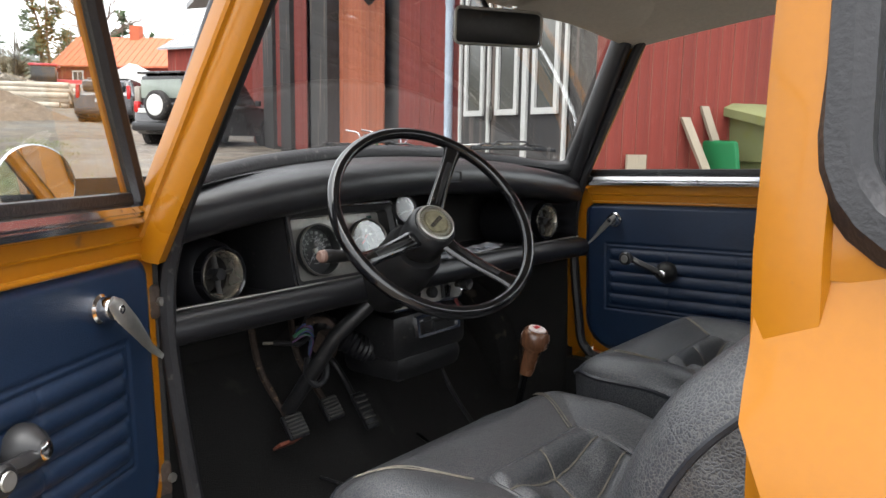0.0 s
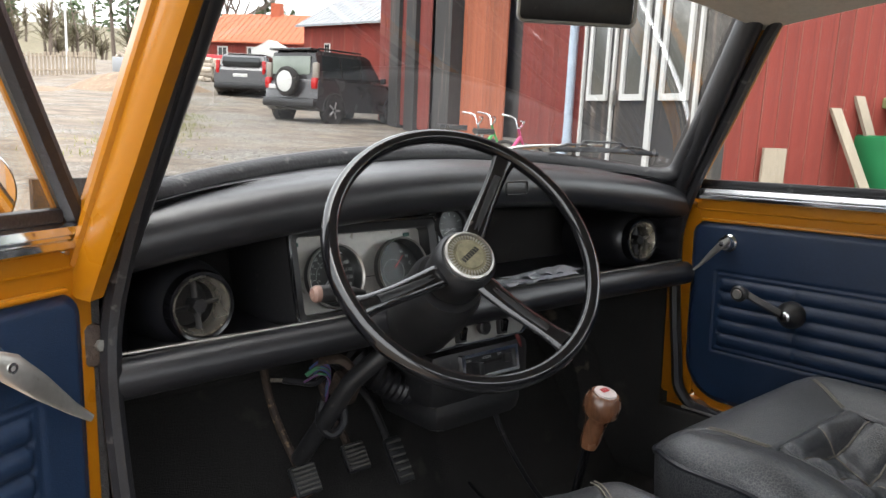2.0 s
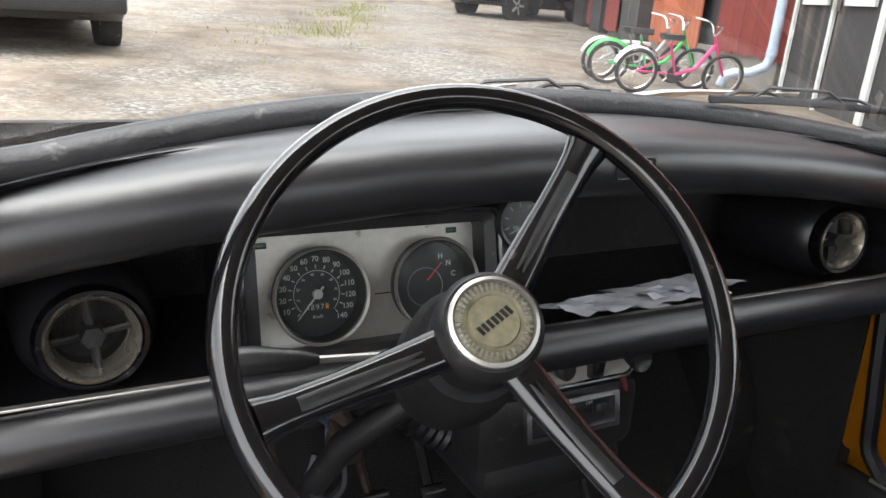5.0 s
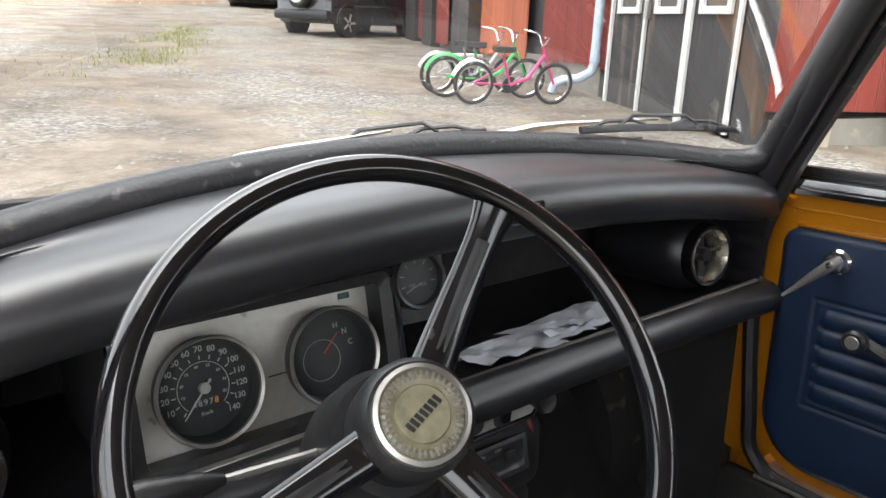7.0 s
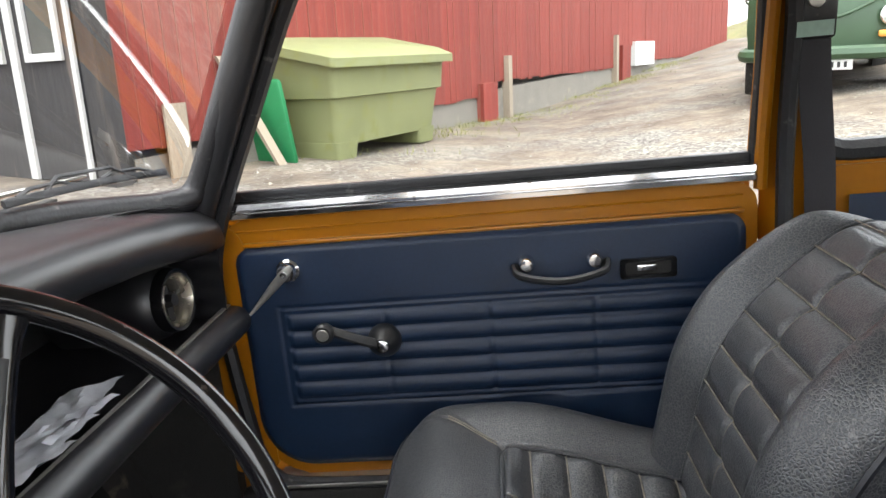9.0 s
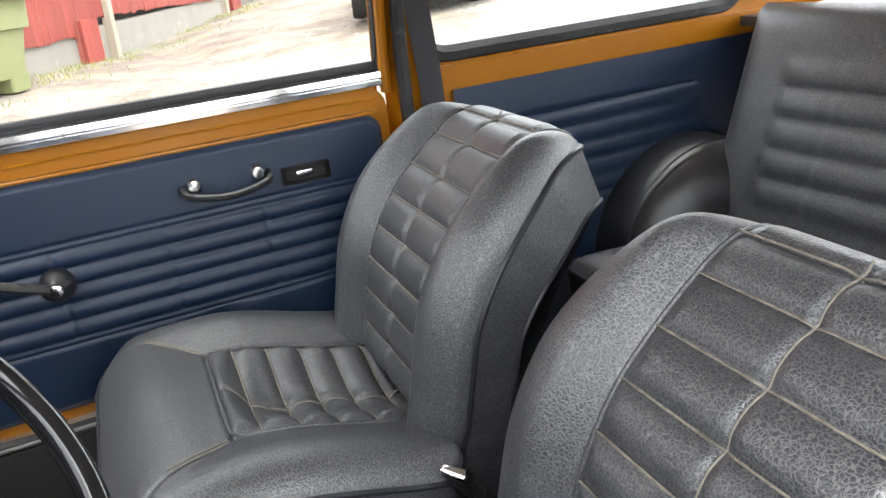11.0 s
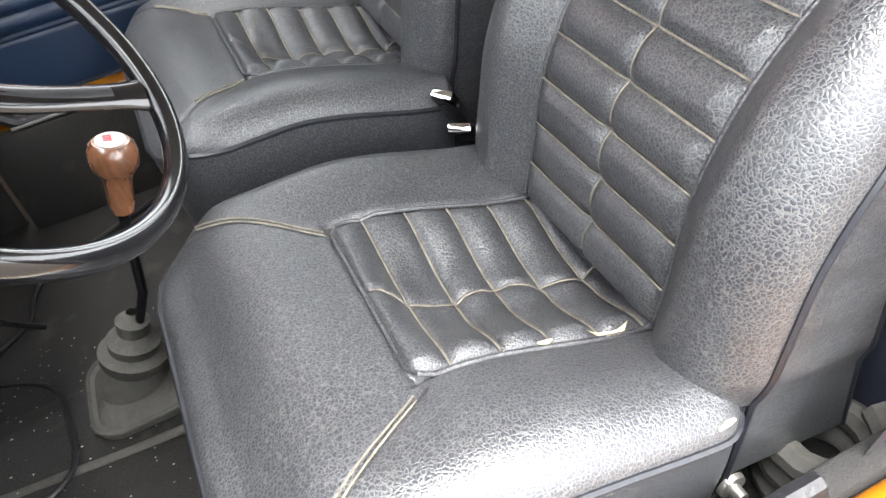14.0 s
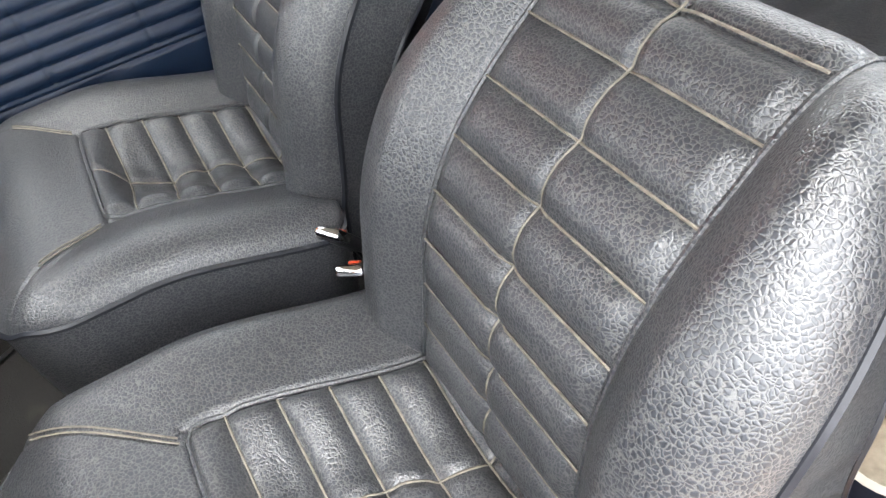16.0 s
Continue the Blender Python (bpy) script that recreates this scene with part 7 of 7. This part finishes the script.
whole("grass_bank", heap(36.0, -17.0, 8.0, 8.5, 3.0, 5), BANK, "bank of dry rough grass behind the van", "grass bank", kind="stuff", sharp=180)
whole("grass_bank", heap(8.6, -10.8, 7.5, 5.8, 1.6, 7), BANK, "low bank of dry rough grass beside the yard", "grass bank", kind="stuff", sharp=180)
pal = shape("pallet_slat", Geo().box((0, 0, 0), (0.10, 0.02, 1.0)), PLANK)
fence = thing("pallet_fence", "row of grey pallets and wire standing as a fence", "fence")
for k in range(46):
    ob = new("slat", pal)
    ob.parent = fence
    x = 2.0 + 0.17 * k
    y = 34.6 + 0.06 * k
    ob.matrix_local = Matrix.Translation((x, y, gz(x, y) + 0.5 + rng.uniform(-0.05, 0.05))) @ Matrix.Rotation(rng.uniform(-0.05, 0.05), 4, "Y")
for z in (0.2, 0.8):
    part("rail", Geo().tube([(2.0, 34.62, gz(2, 34.6) + z), (9.7, 37.3, gz(9.7, 37.3) + z)], 0.04, 4), PLANK, fence)

# ---- hill and woods ----
def hill(u, v):
    a = radians(15 + 130 * u)
    r = 75 + 130 * v
    x, y = 5 + r * math.cos(a), r * math.sin(a)
    return (x, y, 3.0 + 17 * step(0, 1, v) * (0.55 + 0.5 * u) + 2.0 * noise.noise((x * 0.03, y * 0.03, 2)))
whole("backdrop", Geo().grid(hill, 60, 24), TWIG, "brushy hillside beyond the farm", "hill", kind="structure", sharp=180)


def clump(g, c, r, n, size, rg):
    for k in range(n):
        d = Vector((rg.gauss(0, 1), rg.gauss(0, 1), rg.gauss(0, 1))).normalized() * r * rg.random() ** 0.4
        p = Vector(c) + d
        a = Vector((rg.gauss(0, 1), rg.gauss(0, 1), rg.gauss(0, 0.5))).normalized() * size * rg.uniform(0.6, 1.4)
        b = a.orthogonal().normalized() * size * 0.5
        g.add([p - a, p + b, p + a, p - b], [(0, 1, 2, 3)])


rng = random.Random(21)
for kind_, mat, lab in (("pine_wood", PINE, "distant dark green pines on the hillside"), ("bare_brush", TWIG, "distant leafless brush and birches")):
    crown, trunks = Geo(), Geo()
    for k in range(110 if kind_ == "pine_wood" else 420):
        u, v = rng.random(), rng.random() ** 1.6 * 0.75
        if kind_ == "pine_wood" and rng.random() < 0.35:
            u = 0.55 + 0.4 * rng.random()
        x, y, z = hill(u, v)
        h = rng.uniform(7, 12) if kind_ == "pine_wood" else rng.uniform(4, 8)
        trunks.tube([(x, y, z - 0.5), (x + rng.gauss(0, 0.3), y, z + h * 0.5), (x + rng.gauss(0, 0.5), y, z + h)], [0.22, 0.15, 0.04], 5)
        for j in range(9 if kind_ == "pine_wood" else 6):
            t = 0.40 + 0.6 * j / 9
            clump(crown, (x + rng.gauss(0, 0.9) * (1.3 - t), y + rng.gauss(0, 0.9) * (1.3 - t), z + h * t), 1.5 * (1.25 - t), 26 if kind_ == "pine_wood" else 16, 0.42 if kind_ == "pine_wood" else 0.5, rng) if kind_ == "pine_wood" else [
                crown.tube([(x, y, z + h * t * 0.8), (x + rng.gauss(0, 1.2), y + rng.gauss(0, 1.2), z + h * (t * 0.8 + 0.25))], [0.06, 0.015], 3) for q in range(7)]
    w = whole(kind_, crown, mat, lab, "trees", kind="stuff", sharp=180)
    part("trunks", trunks, BARK, w)
# one bare tree above the farmhouse
bt = thing("bare_tree", "leafless round-crowned tree behind the red farmhouse", "tree")
limbs = Geo()
def branch(p, d, l, r, depth):
    q = p + d * l
    limbs.tube([p, p + d * l * 0.5 + Vector((rng.gauss(0, 0.05), rng.gauss(0, 0.05), 0)) * l, q], [r, r * 0.8, r * 0.6], 5)
    if depth:
        for k in range(3 if depth > 1 else 4):
            nd = (d + Vector((rng.gauss(0, 0.55), rng.gauss(0, 0.55), rng.gauss(0.1, 0.35)))).normalized()
            branch(q, nd, l * rng.uniform(0.6, 0.82), r * 0.58, depth - 1)
branch(Vector((30.8, 68.0, 3.5)), Vector((0, 0, 1)), 3.2, 0.30, 5)
part("branchwork", limbs, BARK, bt)
# a few rocks on the bank behind the van
for k, (x, y, r) in enumerate(((11.5, -8.5, 0.35), (13.2, -9.0, 0.5), (9.5, -9.2, 0.25))):
    whole("rock", Geo().grid(lambda u, v: (lambda n: (x + n.x, y + n.y, gz(x, y) + 0.1 + n.z * 0.6))(Vector((math.cos(6.2832 * u) * math.sin(math.pi * v), math.sin(6.2832 * u) * math.sin(math.pi * v), math.cos(math.pi * v))) * r * (1 + 0.3 * noise.noise((u * 4 + k, v * 4, k)))), 14, 8), CONCRETE, "pale lichen-covered rock on the bank", "rock", "rocks")

# ---- barn boards, the nearest pieces last ----
WEATHERED = material("weathered_ochre_boards", (0.40, 0.115, 0.055), 0.85, vary=0.4, scale=1.5, fine=30, second=(0.42, 0.25, 0.12), spots=0.03, bump=0.4, bump_scale=60, stretch=(1, 1, 0.08), random_piece=0.2)
boards(wall1, 2.56, 4.60, 0.17, 0.55, 5.5, FALU, 1, 0.02)
boards(wall1, 5.26, 7.50, 0.17, 0.50, 5.5, WEATHERED, 2, 0.02)
boards(wall1, 9.45, 10.40, 0.2, 0.55, 5.5, FALU, 3, 0.10)
boards(wall1, 11.4, 12.1, 0.2, 0.6, 5.5, FALU, 4, 0.10)
boards(wall1, 13.1, 15.2, 0.2, 0.6, 5.5, FALU, 5, 0.02)
boards(wall1, 0.0, 0.16, 0.16, 0.2, 5.5, TAR, 6, 0.02)
boards(wall1, DOOR_S0, DOOR_S1, 0.2, 2.95, 5.5, FALU, 8, 0.02)
boards(wall2, 0.12, 6.9, 0.17, 0.40, 5.5, FALU, 7, 0.03)
boards(wall2, 6.9, 14.2, 0.17, 0.62, 5.5, FALU, 9, 0.03)
boards(wall2, 14.2, 16.5, 0.17, 1.12, 5.5, FALU, 10, 0.03)
boards(wall2, 16.5, 27.4, 0.17, 0.72, 5.5, FALU, 11, 0.03)
